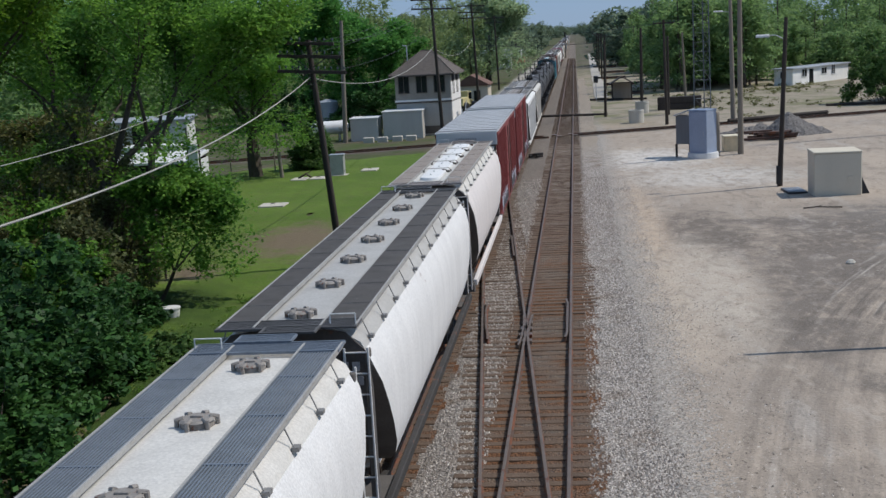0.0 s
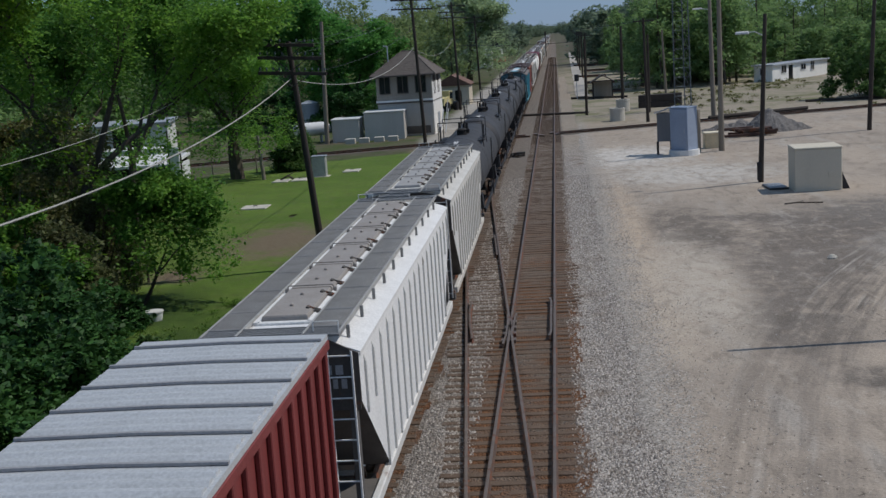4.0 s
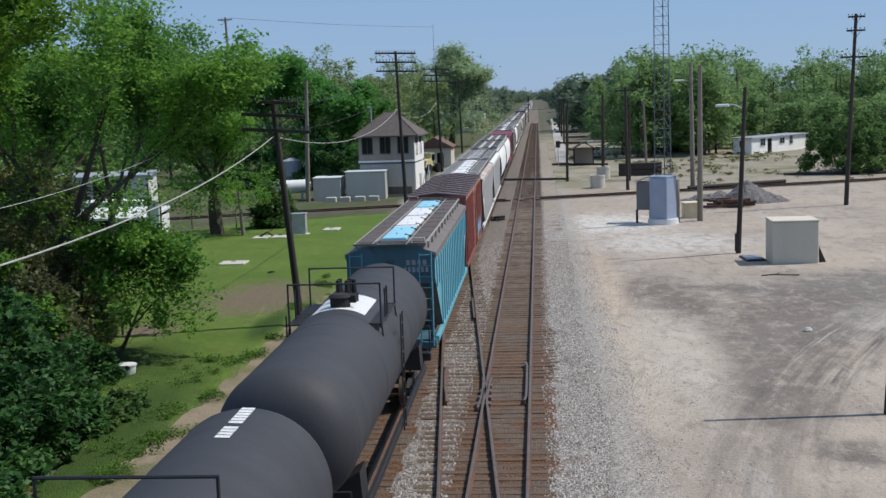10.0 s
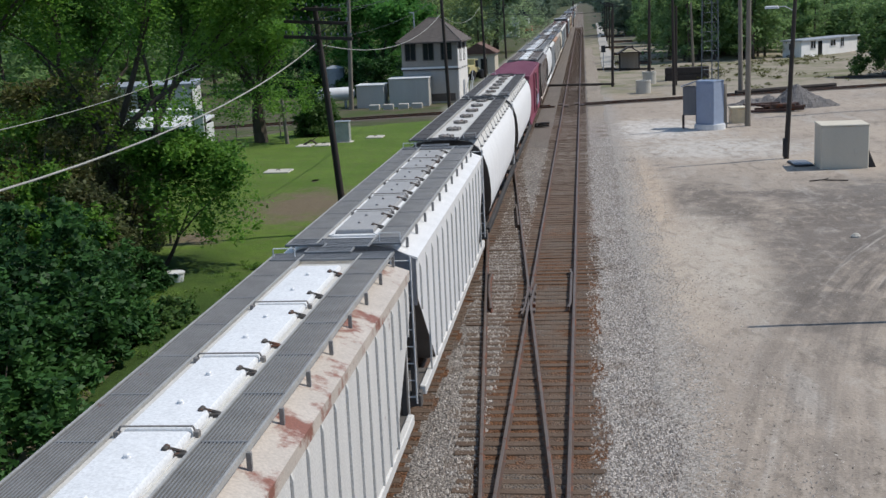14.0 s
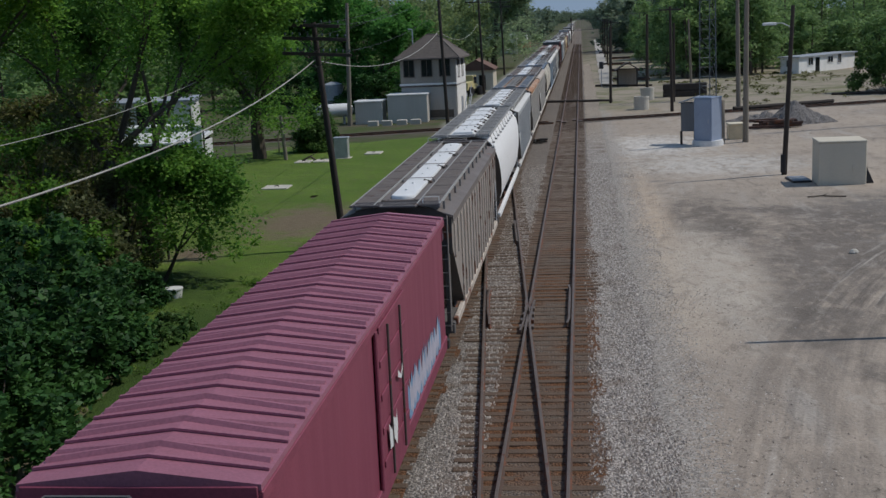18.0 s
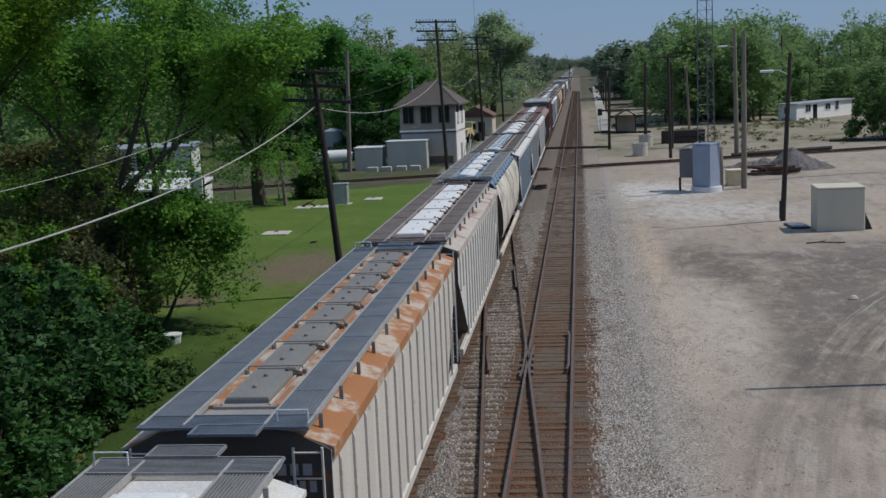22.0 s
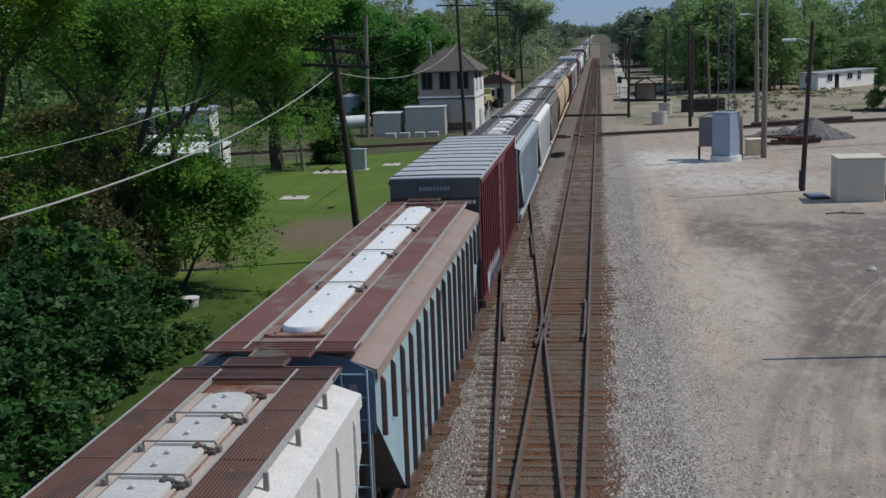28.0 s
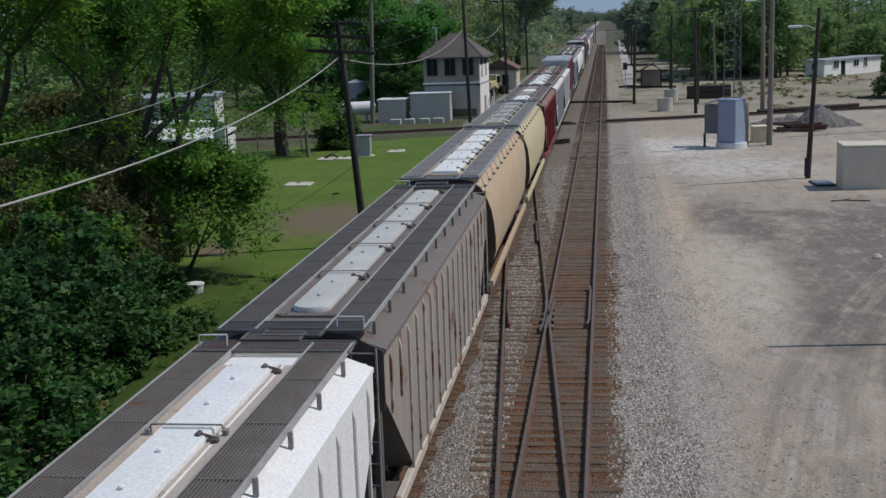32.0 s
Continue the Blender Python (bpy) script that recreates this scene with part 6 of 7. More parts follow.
# ---- poles and wires ----
def utility_pole(label, base, top, r=0.15, arms=(), mat=None, group="line poles", name="utility_pole"):
    """A tapered wooden pole from base to top with crossarms (height share, half length, tilt) and insulators."""
    t = thing(name, label, "utility pole", base, group=group)
    v = Vector(top) - Vector(base)
    wood = Shape()
    ring = []
    for k in range(7):
        c = v * (k / 6)
        q = r * (1 - 0.35 * k / 6)
        ring.append([(c.x + q * math.cos(6.2832 * i / 10), c.y + q * math.sin(6.2832 * i / 10), c.z - (0.3 if k == 0 else 0)) for i in range(10)])
    part("pole", wood.loft(ring), mat or M_POLE, t, smooth=True)
    for h, half, tilt, turn in arms:
        c = v * h
        arm = part("crossarm", Shape().box(-half, half, -0.06, 0.06, -0.07, 0.07, 0.01), mat or M_POLE, t, at=pose(c.x, c.y - r, c.z, 0, tilt, turn))
        n = max(int(half / 0.28), 2)
        for k in range(-n, n + 1):
            if k:
                part("insulator", INSULATOR, None, arm, at=(k * half / n * 0.94, 0, 0.07))
        part("brace", Shape().path([(-half * 0.5, 0, -0.05), (0, 0.02, -0.55), (half * 0.5, 0, -0.05)], 0.018, 5), M_WIRE, arm)
    return t


INSULATOR = Shape().tube((0, 0, 0), (0, 0, 0.08), 0.014, n=6).tube((0, 0, 0.07), (0, 0, 0.17), 0.045, 0.03, 8).mesh("insulator", material("glass_insulator", (0.08, 0.10, 0.10), 0.25))


def wire(name, label, pts, r, mat, sag=0.0, steps=24):
    s = Shape()
    rings = []
    for k in range(len(pts) - 1):
        a, b = Vector(pts[k]), Vector(pts[k + 1])
        for i in range(steps + 1):
            t = i / steps
            if k and i == 0:
                continue
            p = a.lerp(b, t)
            p.z -= (sag[k] if isinstance(sag, tuple) else sag) * 4 * t * (1 - t)
            rings.append([(p.x + r * math.cos(6.2832 * j / 6), p.y, p.z + r * math.sin(6.2832 * j / 6)) for j in range(6)])
    return solid(name, s.loft(rings), mat, label, "wire", smooth=True)


def build_poles():
    utility_pole("leaning black utility pole with three crossarms", on(-10.22, 50.2), (-10.97, 50.2, 9.61), 0.17, ((0.985, 1.1, 4, 0), (0.93, 1.35, 4, 0), (0.865, 1.45, 4, 0)))
    utility_pole("dark utility pole with three long crossarms", on(-11.52, 104.3), (-11.97, 104.3, 13.54), 0.17, ((0.985, 1.75, 2, 0), (0.93, 1.75, 2, 0), (0.875, 1.75, 2, 0)))
    utility_pole("dark utility pole with crossarms beside the line", on(-12.37, 155.3), (-12.73, 155.3, 13.5), 0.18, ((0.97, 1.75, 2, 0), (0.91, 1.75, 2, 0), (0.86, 1.7, 2, 0)))
    utility_pole("dark utility pole far along the line", on(-13.0, 208.0), (-13.3, 208.0, 12.5), 0.18, ((0.97, 1.7, 0, 0), (0.91, 1.7, 0, 0)))
    utility_pole("grey weathered utility pole beside the sheds", on(-22.1, 114.6), (-21.9, 115.5, 11.5), 0.24, (), M_POLE_GREY)
    utility_pole("short wooden meter post on the lawn", on(-21.3, 85.5), on(-21.5, 85.5, 3.2), 0.16, (), M_POLE_GREY)
    p = utility_pole("dark pole with a lamp arm beside the concrete box", on(11.29, 70.3), (11.71, 70.3, 9.44), 0.16)
    part("lamp_arm", Shape().path([(0.35, 0, 8.35), (-0.15, 0, 8.62), (-0.55, 0, 8.62)], 0.03), M_GALV, p)
    part("lamp_head", Shape().box(-1.25, -0.5, -0.13, 0.13, 8.52, 8.68, 0.05), M_WHITE, p, "pale street lamp head")
    part("conduit_box", Shape().box(-0.22, 0.05, -0.3, -0.1, 0.15, 1.2, 0.02), M_BLACK, p)
    utility_pole("dark wooden pole beside the wheel tracks", on(9.75, 34.7), (10.65, 36.0, 8.0), 0.13)
    utility_pole("thick pale utility pole beside a crate", on(11.49, 88.3), (11.55, 88.3, 11.1), 0.22, (), M_POLE_GREY)
    q = utility_pole("grey utility pole with a small lamp", on(14.5, 116.4), (14.52, 117.6, 11.97), 0.24, (), M_POLE_GREY)
    part("lamp_arm", Shape().path([(0, 0, 10.3), (-0.9, 0, 10.5)], 0.03), M_GALV, q)
    part("lamp_head", Shape().box(-1.7, -0.8, -0.13, 0.13, 10.42, 10.56, 0.05), M_WHITE, q, "pale street lamp head")
    utility_pole("tall pole with three small crossarms at the yard's edge", on(24.0, 97.4), (24.69, 97.5, 14.8), 0.19, ((0.985, 0.65, 0, 0), (0.915, 0.7, 0, 0), (0.78, 1.0, 0, 0)))
    utility_pole("dark pole beside the crossing line", on(3.04, 132.4), (3.11, 132.4, 8.1), 0.16)
    utility_pole("dark pole with a crossarm at the wood's edge", on(8.5, 118.0), (8.39, 118.1, 9.85), 0.17, ((0.97, 1.0, 0, 0),))
    utility_pole("old dark pole among the trees", on(7.2, 138.0), (7.3, 138.0, 9.2), 0.2)
    utility_pole("old dark pole among the trees", on(9.6, 131.0), (9.7, 131.0, 8.2), 0.17)
    utility_pole("bare pale pole at the wood's edge", on(14.0, 160.4), (13.7, 160.4, 8.3), 0.18, (), M_POLE_GREY)
    utility_pole("old pole against the sky behind the trees", on(-37.5, 150.0), (-38.2, 150.0, 20.2), 0.2, ((0.985, 0.9, 0, 0),), M_POLE_GREY)
    for k in range(6):
        utility_pole("distant pole along the line", on(4.5 + k * 0.35, 190 + 42.0 * k), (4.6 + k * 0.35, 190 + 42.0 * k, 8.4), 0.17, ((0.96, 1.1, 0, 0),))
    wire("cable", "thick pale sagging cable between the line poles", [(-9.0, -4, 8.3), (-11.0, 50.2, 8.06), (-12.0, 104.3, 8.6), (-12.85, 155.2, 8.9)], 0.022, M_CABLE, (1.58, 1.25, 1.25))
    wire("cable", "thin pale cable beside the trees", [(-9.2, -4, 8.9), (-15.1, 47.0, 7.5)], 0.011, M_CABLE, 0.95)
    for dz, x in ((9.5, -11.7), (9.45, -10.0), (8.95, -12.1), (8.35, -9.6)):
        wire("wire", "thin dark line wire", [(x, 50.2, dz), (x - 0.7, 104.3, dz + 3.5), (x - 1.3, 155.2, dz + 3.5)], 0.008, M_WIRE, 0.8)
    am = thing("antenna_mast", "thin tall antenna mast above the trees", "antenna", (-20.4, 245.0, GROUND))
    part("mast", Shape().tube((0, 0, 0), (0, 0, 24.2), 0.07, 0.04, 8), M_GALV, am)
    part("stay_collar", Shape().tube((0, 0, 15.8), (0, 0, 16.1), 0.11, 0.11, 8), M_GALV, am)
    wire("wire", "thin dark wire high above the trees", [(-38.2, 152.4, 20.3), (-20.4, 245.0, 23.6)], 0.022, M_WIRE, 0.3)
    wire("wire", "dark wire that crosses above the tracks", [(-12.8, 155.2, 8.2), (3.1, 133.0, 7.9)], 0.03, M_WIRE, 0.25)
    wire("wire", "dark wire that crosses above the tracks", [(-12.8, 155.2, 8.9), (8.4, 118.6, 9.6)], 0.02, M_WIRE, 0.35)


M_TOWER = material("tower_steel", (0.14, 0.16, 0.18), 0.6, 0.3)


def lattice_tower():
    t = thing("radio_tower", "tall grey lattice radio tower with three legs", "tower", on(13.3, 131.5))
    legs = [(-0.95, 0.3), (0.75, -0.3), (0.2, 0.9)]
    h = 34.0
    for x, y in legs:
        part("leg", Shape().tube((x, y, 0), (x * 0.75, y * 0.75, h), 0.06, 0.045, 8), M_TOWER, t)
    k = 0
    z = 0.5
    while z < h - 0.6:
        s = Shape()
        for i in range(3):
            a, b = legs[i], legs[(i + 1) % 3]
            f, g = 1 - 0.25 * z / h, 1 - 0.25 * (z + 1.0) / h
            s.tube((a[0] * f, a[1] * f, z), (b[0] * f, b[1] * f, z), 0.022, n=5)
            if i:
                s.tube((a[0] * f, a[1] * f, z), (b[0] * g, b[1] * g, z + 1.0), 0.016, n=5)
        part("bracing", s, M_TOWER, t)
        z += 1.0


def window(parent, x, y, z, w, h, turn=0.0, frame_mat=None, boards=False):
    f = part("window", Shape().box(-w / 2, w / 2, -0.02, 0.06, 0, h), M_DARKGLASS, parent, "dark window", at=pose(x, y, z, 0, 0, turn))
    fr = Shape()
    for a, b, c, d in ((-w / 2 - 0.07, -w / 2, -0.07, h + 0.07), (w / 2, w / 2 + 0.07, -0.07, h + 0.07), (-w / 2, w / 2, h, h + 0.07), (-w / 2, w / 2, -0.09, 0), (-0.025, 0.025, 0, h)):
        fr.box(a, b, -0.07, 0.02, c, d)
    part("window_frame", fr, frame_mat or M_CONCRETE, f)
    return f


def signal_tower():
    # both wall colours are darkened to hold the front's shade
    wall_up = material("tower_board", (0.34, 0.305, 0.26), 0.85, scale=1.2, dark=0.7, rust=((0.26, 0.21, 0.17), 0.25, 2.0), streak=True)
    wall_low = material("tower_render", (0.47, 0.44, 0.40), 0.9, scale=1.0, dark=0.75, streak=True)
    white = material("tower_white", (0.82, 0.80, 0.76), 0.8, scale=1.0, dark=0.9)
    roof_m = material("tower_shingle", (0.125, 0.105, 0.092), 0.9, scale=2.5, fine=12, dark=0.7, bump=0.6)
    t = thing("signal_tower", "old two-storey railway signal tower with a hipped roof", "building", on(-14.7, 121.6), -3.0)
    w, d = 2.75, 3.1
    part("ground_storey", Shape().box(-w, w, -d, d, -0.2, 3.3, 0.02), wall_low, t, "pale rendered ground storey")
    part("upper_storey", Shape().box(-w - 0.04, w + 0.04, -d - 0.04, d + 0.04, 3.35, 6.15, 0.02), wall_up, t, "weathered board upper storey")
    part("belt_course", Shape().box(-w - 0.1, w + 0.1, -d - 0.1, d + 0.1, 3.25, 3.42, 0.02), roof_m, t)
    # white sheet over the sunlit side, its brightness put into the colour
    part("side_wall", Shape().box(w + 0.042, w + 0.1, -d + 0.05, d - 0.05, 0.0, 5.2), white, t, "white end wall with its sunlit brightness in the colour")
    part("base_board", Shape().box(-w + 0.2, w - 0.3, -d - 0.05, -d - 0.005, 0.2, 0.95), roof_m, t)
    for k in range(9):
        part("siding_course", Shape().box(-w - 0.055, w + 0.055, -d - 0.055, d + 0.055, 3.5 + k * 0.29, 3.53 + k * 0.29), wall_up, t)
    part("ledge", Shape().box(-w - 0.12, w + 0.12, -d - 0.14, -d - 0.02, 3.42, 3.6, 0.02), white, t, "peeling white ledge")
    o = 0.52
    z0, z1 = 6.05, 8.35
    roof = Shape()
    e = [(-w - o, -d - o, z0), (w + o, -d - o, z0), (w + o, d + o, z0), (-w - o, d + o, z0)]
    low = [(x, y, z0 - 0.14) for x, y, _ in e]
    rg = [(-0.5, 0, z1), (0.5, 0, z1)]
    roof.add(e + rg + low, [(0, 1, 5, 4), (1, 2, 5), (2, 3, 4, 5), (3, 0, 4), (6, 7, 1, 0), (7, 8, 2, 1), (8, 9, 3, 2), (9, 6, 0, 3), (6, 9, 8, 7)])
    part("roof", roof, roof_m, t, "dark shingled hipped roof")
    for k in range(14):
        f = (k + 0.5) / 14
        zz = z0 + (z1 - z0) * f
        x, y = (w + o) * (1 - f) + 0.5 * f, (d + o) * (1 - f)
        part("shingle_course", Shape().path([(-x, -y - 0.01, zz), (x, -y - 0.01, zz), (x, y, zz)], 0.018, 4), roof_m, t)
    part("roof_hip", Shape().path([e[0], rg[0], rg[1], e[1]], 0.06).path([rg[1], e[2]], 0.06), roof_m, t)
    for x in (-1.9, -0.1, 1.7):
        window(t, x, -d - 0.05, 4.3, 1.0, 1.6, 0, roof_m)
    for y in (-1.6, 0.9):
        window(t, w + 0.06, y, 4.1, 1.0, 1.7, 90, roof_m)
    part("flue", Shape().tube((-1.7, -1.5, 7.0), (-1.7, -1.5, 8.9), 0.06, n=8).tube((-1.7, -1.5, 8.9), (-2.1, -1.5, 8.95), 0.06, n=8), M_GALV, t, "thin metal flue pipe")
    part("stair", Shape().path([(w + 0.4, -1.5, 0.0), (w + 0.4, 1.5, 2.2)], 0.05).path([(w + 0.9, -1.5, 0.0), (w + 0.9, 1.5, 2.2)], 0.05).path([(w + 0.9, -1.5, 0.9), (w + 0.9, 1.5, 3.1)], 0.03), M_GALV, t)
    part("door", Shape().box(w + 0.1, w + 0.14, -0.5, 0.5, 0.0, 2.05), M_GALV, t)


def metal_shed(label, x0, x1, y0, depth, h, mat, turn=0.0):
    t = thing("metal_shed", label, "shed", on((x0 + x1) / 2, y0), turn)
    w = (x1 - x0) / 2
    part("body", Shape().box(-w, w, 0, depth, -0.1, h, 0.03), mat, t)
    part("roof", Shape().box(-w - 0.08, w + 0.08, -0.1, depth + 0.08, h, h + 0.1, 0.02), M_WHITE, t)
    s = Shape().box(-0.02, 0.02, -0.03, 0.0, 0.1, h - 0.05).mesh("panel_seam", mat)
    n = max(int(2 * w / 0.45), 3)
    for k in range(n):
        part("panel_seam", s, None, t, at=(-w + 2 * w * (k + 0.5) / n, 0, 0))
    return t


def simple_house(name, label, at, turn, w, d, h, rise, wall, roof_m, openings=(), category="building"):
    t = thing(name, label, category, at, turn)
    part("wall", Shape().box(-w, w, 0, d, -0.2, h), wall, t)
    o = 0.3
    part("roof", Shape().loft([[(x, y, z) for x, z in ((-w - o, h - 0.1), (w + o, h - 0.1), (w + o, h), (0, h + rise), (-w - o, h))] for y in (-o, d + o)]) if rise > 0.3 else
         Shape().box(-w - o, w + o, -o, d + o, h, h + 0.18, 0.02), roof_m, t)
    for kind, x, z, ww, hh in openings:
        if kind == "door":
            part("door", Shape().box(x - ww / 2, x + ww / 2, -0.05, 0.0, 0, hh), M_DARKGLASS, t, "dark doorway")
        else:
            window(t, x, -0.02, z, ww, hh, frame_mat=M_WHITE)
    return t


def build_buildings():
    signal_tower()
    shed_m = material("shed_grey", (0.58, 0.555, 0.515), 0.6, 0.2, scale=0.8, dark=0.85, streak=True)
    metal_shed("grey ribbed metal equipment shed beside the crossing line", -21.7, -19.0, 115.4, 3.0, 2.15, shed_m, 2)
    metal_shed("larger grey ribbed metal equipment shed", -18.6, -14.7, 115.8, 3.2, 2.65, shed_m, 2)
    blocks = [(-19.6, 113.2), (-18.3, 113.3), (-16.9, 113.5), (-15.6, 113.6)]
    first = None
    for x, y in blocks:
        if first is None:
            first = solid("concrete_block", Shape().box(-0.5, 0.5, -0.3, 0.3, -0.05, 0.5, 0.05), M_CONCRETE, "grey concrete block on the ground", "block", on(x, y), group="concrete blocks")
        else:
            copy_thing(first, pose(*on(x, y), 0, 0, 3))
    # white gas tank and silver bin behind the near pole
    g = thing("gas_tank", "white horizontal gas tank on legs", "tank", on(-24.0, 117.0), 20)
    n = 16
    prof = [(-1.9, 0.05), (-1.8, 0.4), (-1.5, 0.66), (1.5, 0.66), (1.8, 0.4), (1.9, 0.05)]
    part("tank", Shape().loft([[(x, q * math.cos(6.2832 * i / n), 1.35 + q * math.sin(6.2832 * i / n)) for i in range(n)] for x, q in prof]), M_WHITE, g, smooth=True)
    for x in (-0.9, 0.9):
        part("leg", Shape().box(x - 0.08, x + 0.08, -0.4, 0.4, -0.1, 1.0, 0.02), M_GALV, g)
    b = thing("storage_bin", "ribbed silver storage bin", "tank", on(-27.5, 134.0))
    part("shell", Shape().tube((0, 0, 0), (0, 0, 3.1), 1.15, 1.15, 20), M_GALV, b)
    for k in range(8):
        part("hoop", Shape().tube((0, 0, 0.15 + k * 0.39), (0, 0, 0.22 + k * 0.39), 1.18, 1.18, 20), M_GALV, b)
    part("lid", Shape().tube((0, 0, 3.1), (0, 0, 3.4), 1.2, 0.3, 20), M_GALV, b)
    brick = material("red_brick", (0.26, 0.115, 0.08), 0.9, scale=2.0, fine=20, bump=0.4)
    rred = material("brown_roof", (0.17, 0.095, 0.07), 0.9, scale=2.0, fine=10, bump=0.4)
    cream = material("cream_wall", (0.60, 0.55, 0.45), 0.85, scale=1.0, dark=0.85)
    simple_house("brick_house", "small building with a brown roof and pale walls", on(-14.2, 166.0), 0, 2.3, 7.0, 2.8, 1.4, cream, rred, (("window", -1.0, 1.0, 0.8, 1.1), ("door", 0.8, 0, 0.9, 2.05)))
    simple_house("white_house", "white building with tall windows far along the line", on(-21.5, 330.0), 0, 4.5, 14, 5.0, 0.2, M_WHITE, M_GALV, (("window", -2.6, 1.2, 1.0, 2.4), ("window", 0.0, 1.2, 1.0, 2.4), ("window", 2.6, 1.2, 1.0, 2.4)))
    white = material("trailer_white", (0.86, 0.85, 0.82), 0.7, scale=1.0, dark=0.8, streak=True)
    h = simple_house("white_trailer", "long low white building with a flat roof and dark windows", on(35.3, 182.3), 50, 8.0, 3.0, 2.25, 0.05, white, M_GALV,
                     (("window", -4.9, 1.1, 1.3, 1.0), ("door", -2.9, 0, 1.1, 2.05), ("window", 0.7, 1.2, 1.4, 0.8), ("window", 3.4, 1.0, 0.9, 1.3)))
    window(h, -8.02, 1.5, 1.0, 0.9, 0.9, -90, M_WHITE)
    # open timber shelter
    s = thing("timber_shelter", "small open timber shelter with a gabled roof", "shelter", on(5.9, 160.5))
    for x in (-1.25, 1.25):
        for y in (0, 2.4):
            part("post", Shape().box(x - 0.08, x + 0.08, y - 0.08, y + 0.08, -0.1, 2.2, 0.01), M_POLE, s)
    part("roof", Shape().loft([[(x, y, z) for x, z in ((-1.6, 2.1), (0, 3.05), (1.6, 2.1), (1.6, 2.22), (0, 3.18), (-1.6, 2.22))] for y in (-0.3, 2.8)]), M_POLE, s)
    part("back_wall", Shape().box(-1.25, 1.25, 2.3, 2.4, 0, 2.2), material("grey_boards", (0.34, 0.30, 0.25), 0.9, streak=True), s)
    # buildings and trucks seen under the trees
    wb = simple_house("white_workshop", "low white workshop with a flat roof seen under the trees", on(-46.0, 112.0), 12, 9, 8, 3.0, 0.1, M_WHITE, M_GALV, (("window", -4, 1.2, 1.4, 1.0), ("window", 1, 1.2, 1.4, 1.0), ("door", 5, 0, 2.6, 2.8)))
    tr = thing("box_truck", "white parked box truck under the trees", "truck", on(-34.0, 91.0), 8)
    part("box", Shape().box(-3.2, 2.2, -1.2, 1.2, 0.9, 2.5, 0.05), M_WHITE, tr)
    part("cab", Shape().loft([[(x, y, z) for x, z in ((2.3, 0.5), (4.3, 0.5), (4.3, 1.4), (3.5, 2.4), (2.3, 2.5))] for y in (-1.1, 1.1)]), M_WHITE, tr)
    part("windscreen", Shape().loft([[(x, y, z) for x, z in ((4.28, 1.45), (4.33, 1.45), (3.56, 2.36), (3.5, 2.34))] for y in (-0.95, 0.95)]), M_DARKGLASS, tr)
    for x in (-2.2, 3.3):
        for y in (-1.15, 0.85):
            part("wheel", Shape().tube((x, y, 0.45), (x, y + 0.3, 0.45), 0.45, 0.45, 16), M_BLACK, tr)
    part("chassis", Shape().box(-3.2, 4.2, -0.9, 0.9, 0.5, 1.0), M_STEEL, tr)
    cp = thing("open_shed", "low open shed with a white sheet roof under the trees", "shed", on(-27.0, 71.6), 3)
    part("roof", Shape().loft([[(-3.6, y, z), (3.6, y, z), (3.6, y, z + 0.14), (-3.6, y, z + 0.14)] for y, z in ((0.0, 2.75), (4.6, 3.05))]), M_WHITE, cp, "white sheet roof")
    seam = Shape().loft([[(-0.03, y, z), (0.03, y, z), (0.03, y, z + 0.04), (-0.03, y, z + 0.04)] for y, z in ((0.02, 2.885), (4.58, 3.185))]).mesh("roof_seam", M_GALV)
    for k in range(8):
        part("roof_seam", seam, None, cp, at=(-3.3 + 0.94 * k, 0, 0))
    part("back_wall", Shape().box(-3.4, 3.4, 4.3, 4.4, -0.1, 3.0), M_POLE, cp, "dark board back wall")
    for x in (-3.4, 0.0, 3.4):
        for y, z in ((0.15, 2.75), (4.2, 3.0)):
            part("post", Shape().box(x - 0.07, x + 0.07, y - 0.07, y + 0.07, -0.1, z, 0.01), M_POLE, cp)
    part("end_wall", Shape().box(3.48, 3.56, 0.05, 4.4, -0.1, 2.75, 0.01), M_WHITE, cp, "white end wall")
    sg = thing("banner_sign", "tall white weathered sign panel among the branches", "sign", on(-23.1, 71.2))
    part("panel", Shape().box(-0.3, 0.3, -0.04, 0.04, 0.3, 3.95, 0.03), M_WHITE, sg)
    for x in (-0.36, 0.36):
        part("post", Shape().tube((x, 0.06, -0.1), (x, 0.06, 5.0), 0.06, 0.05, 8), M_POLE, sg)


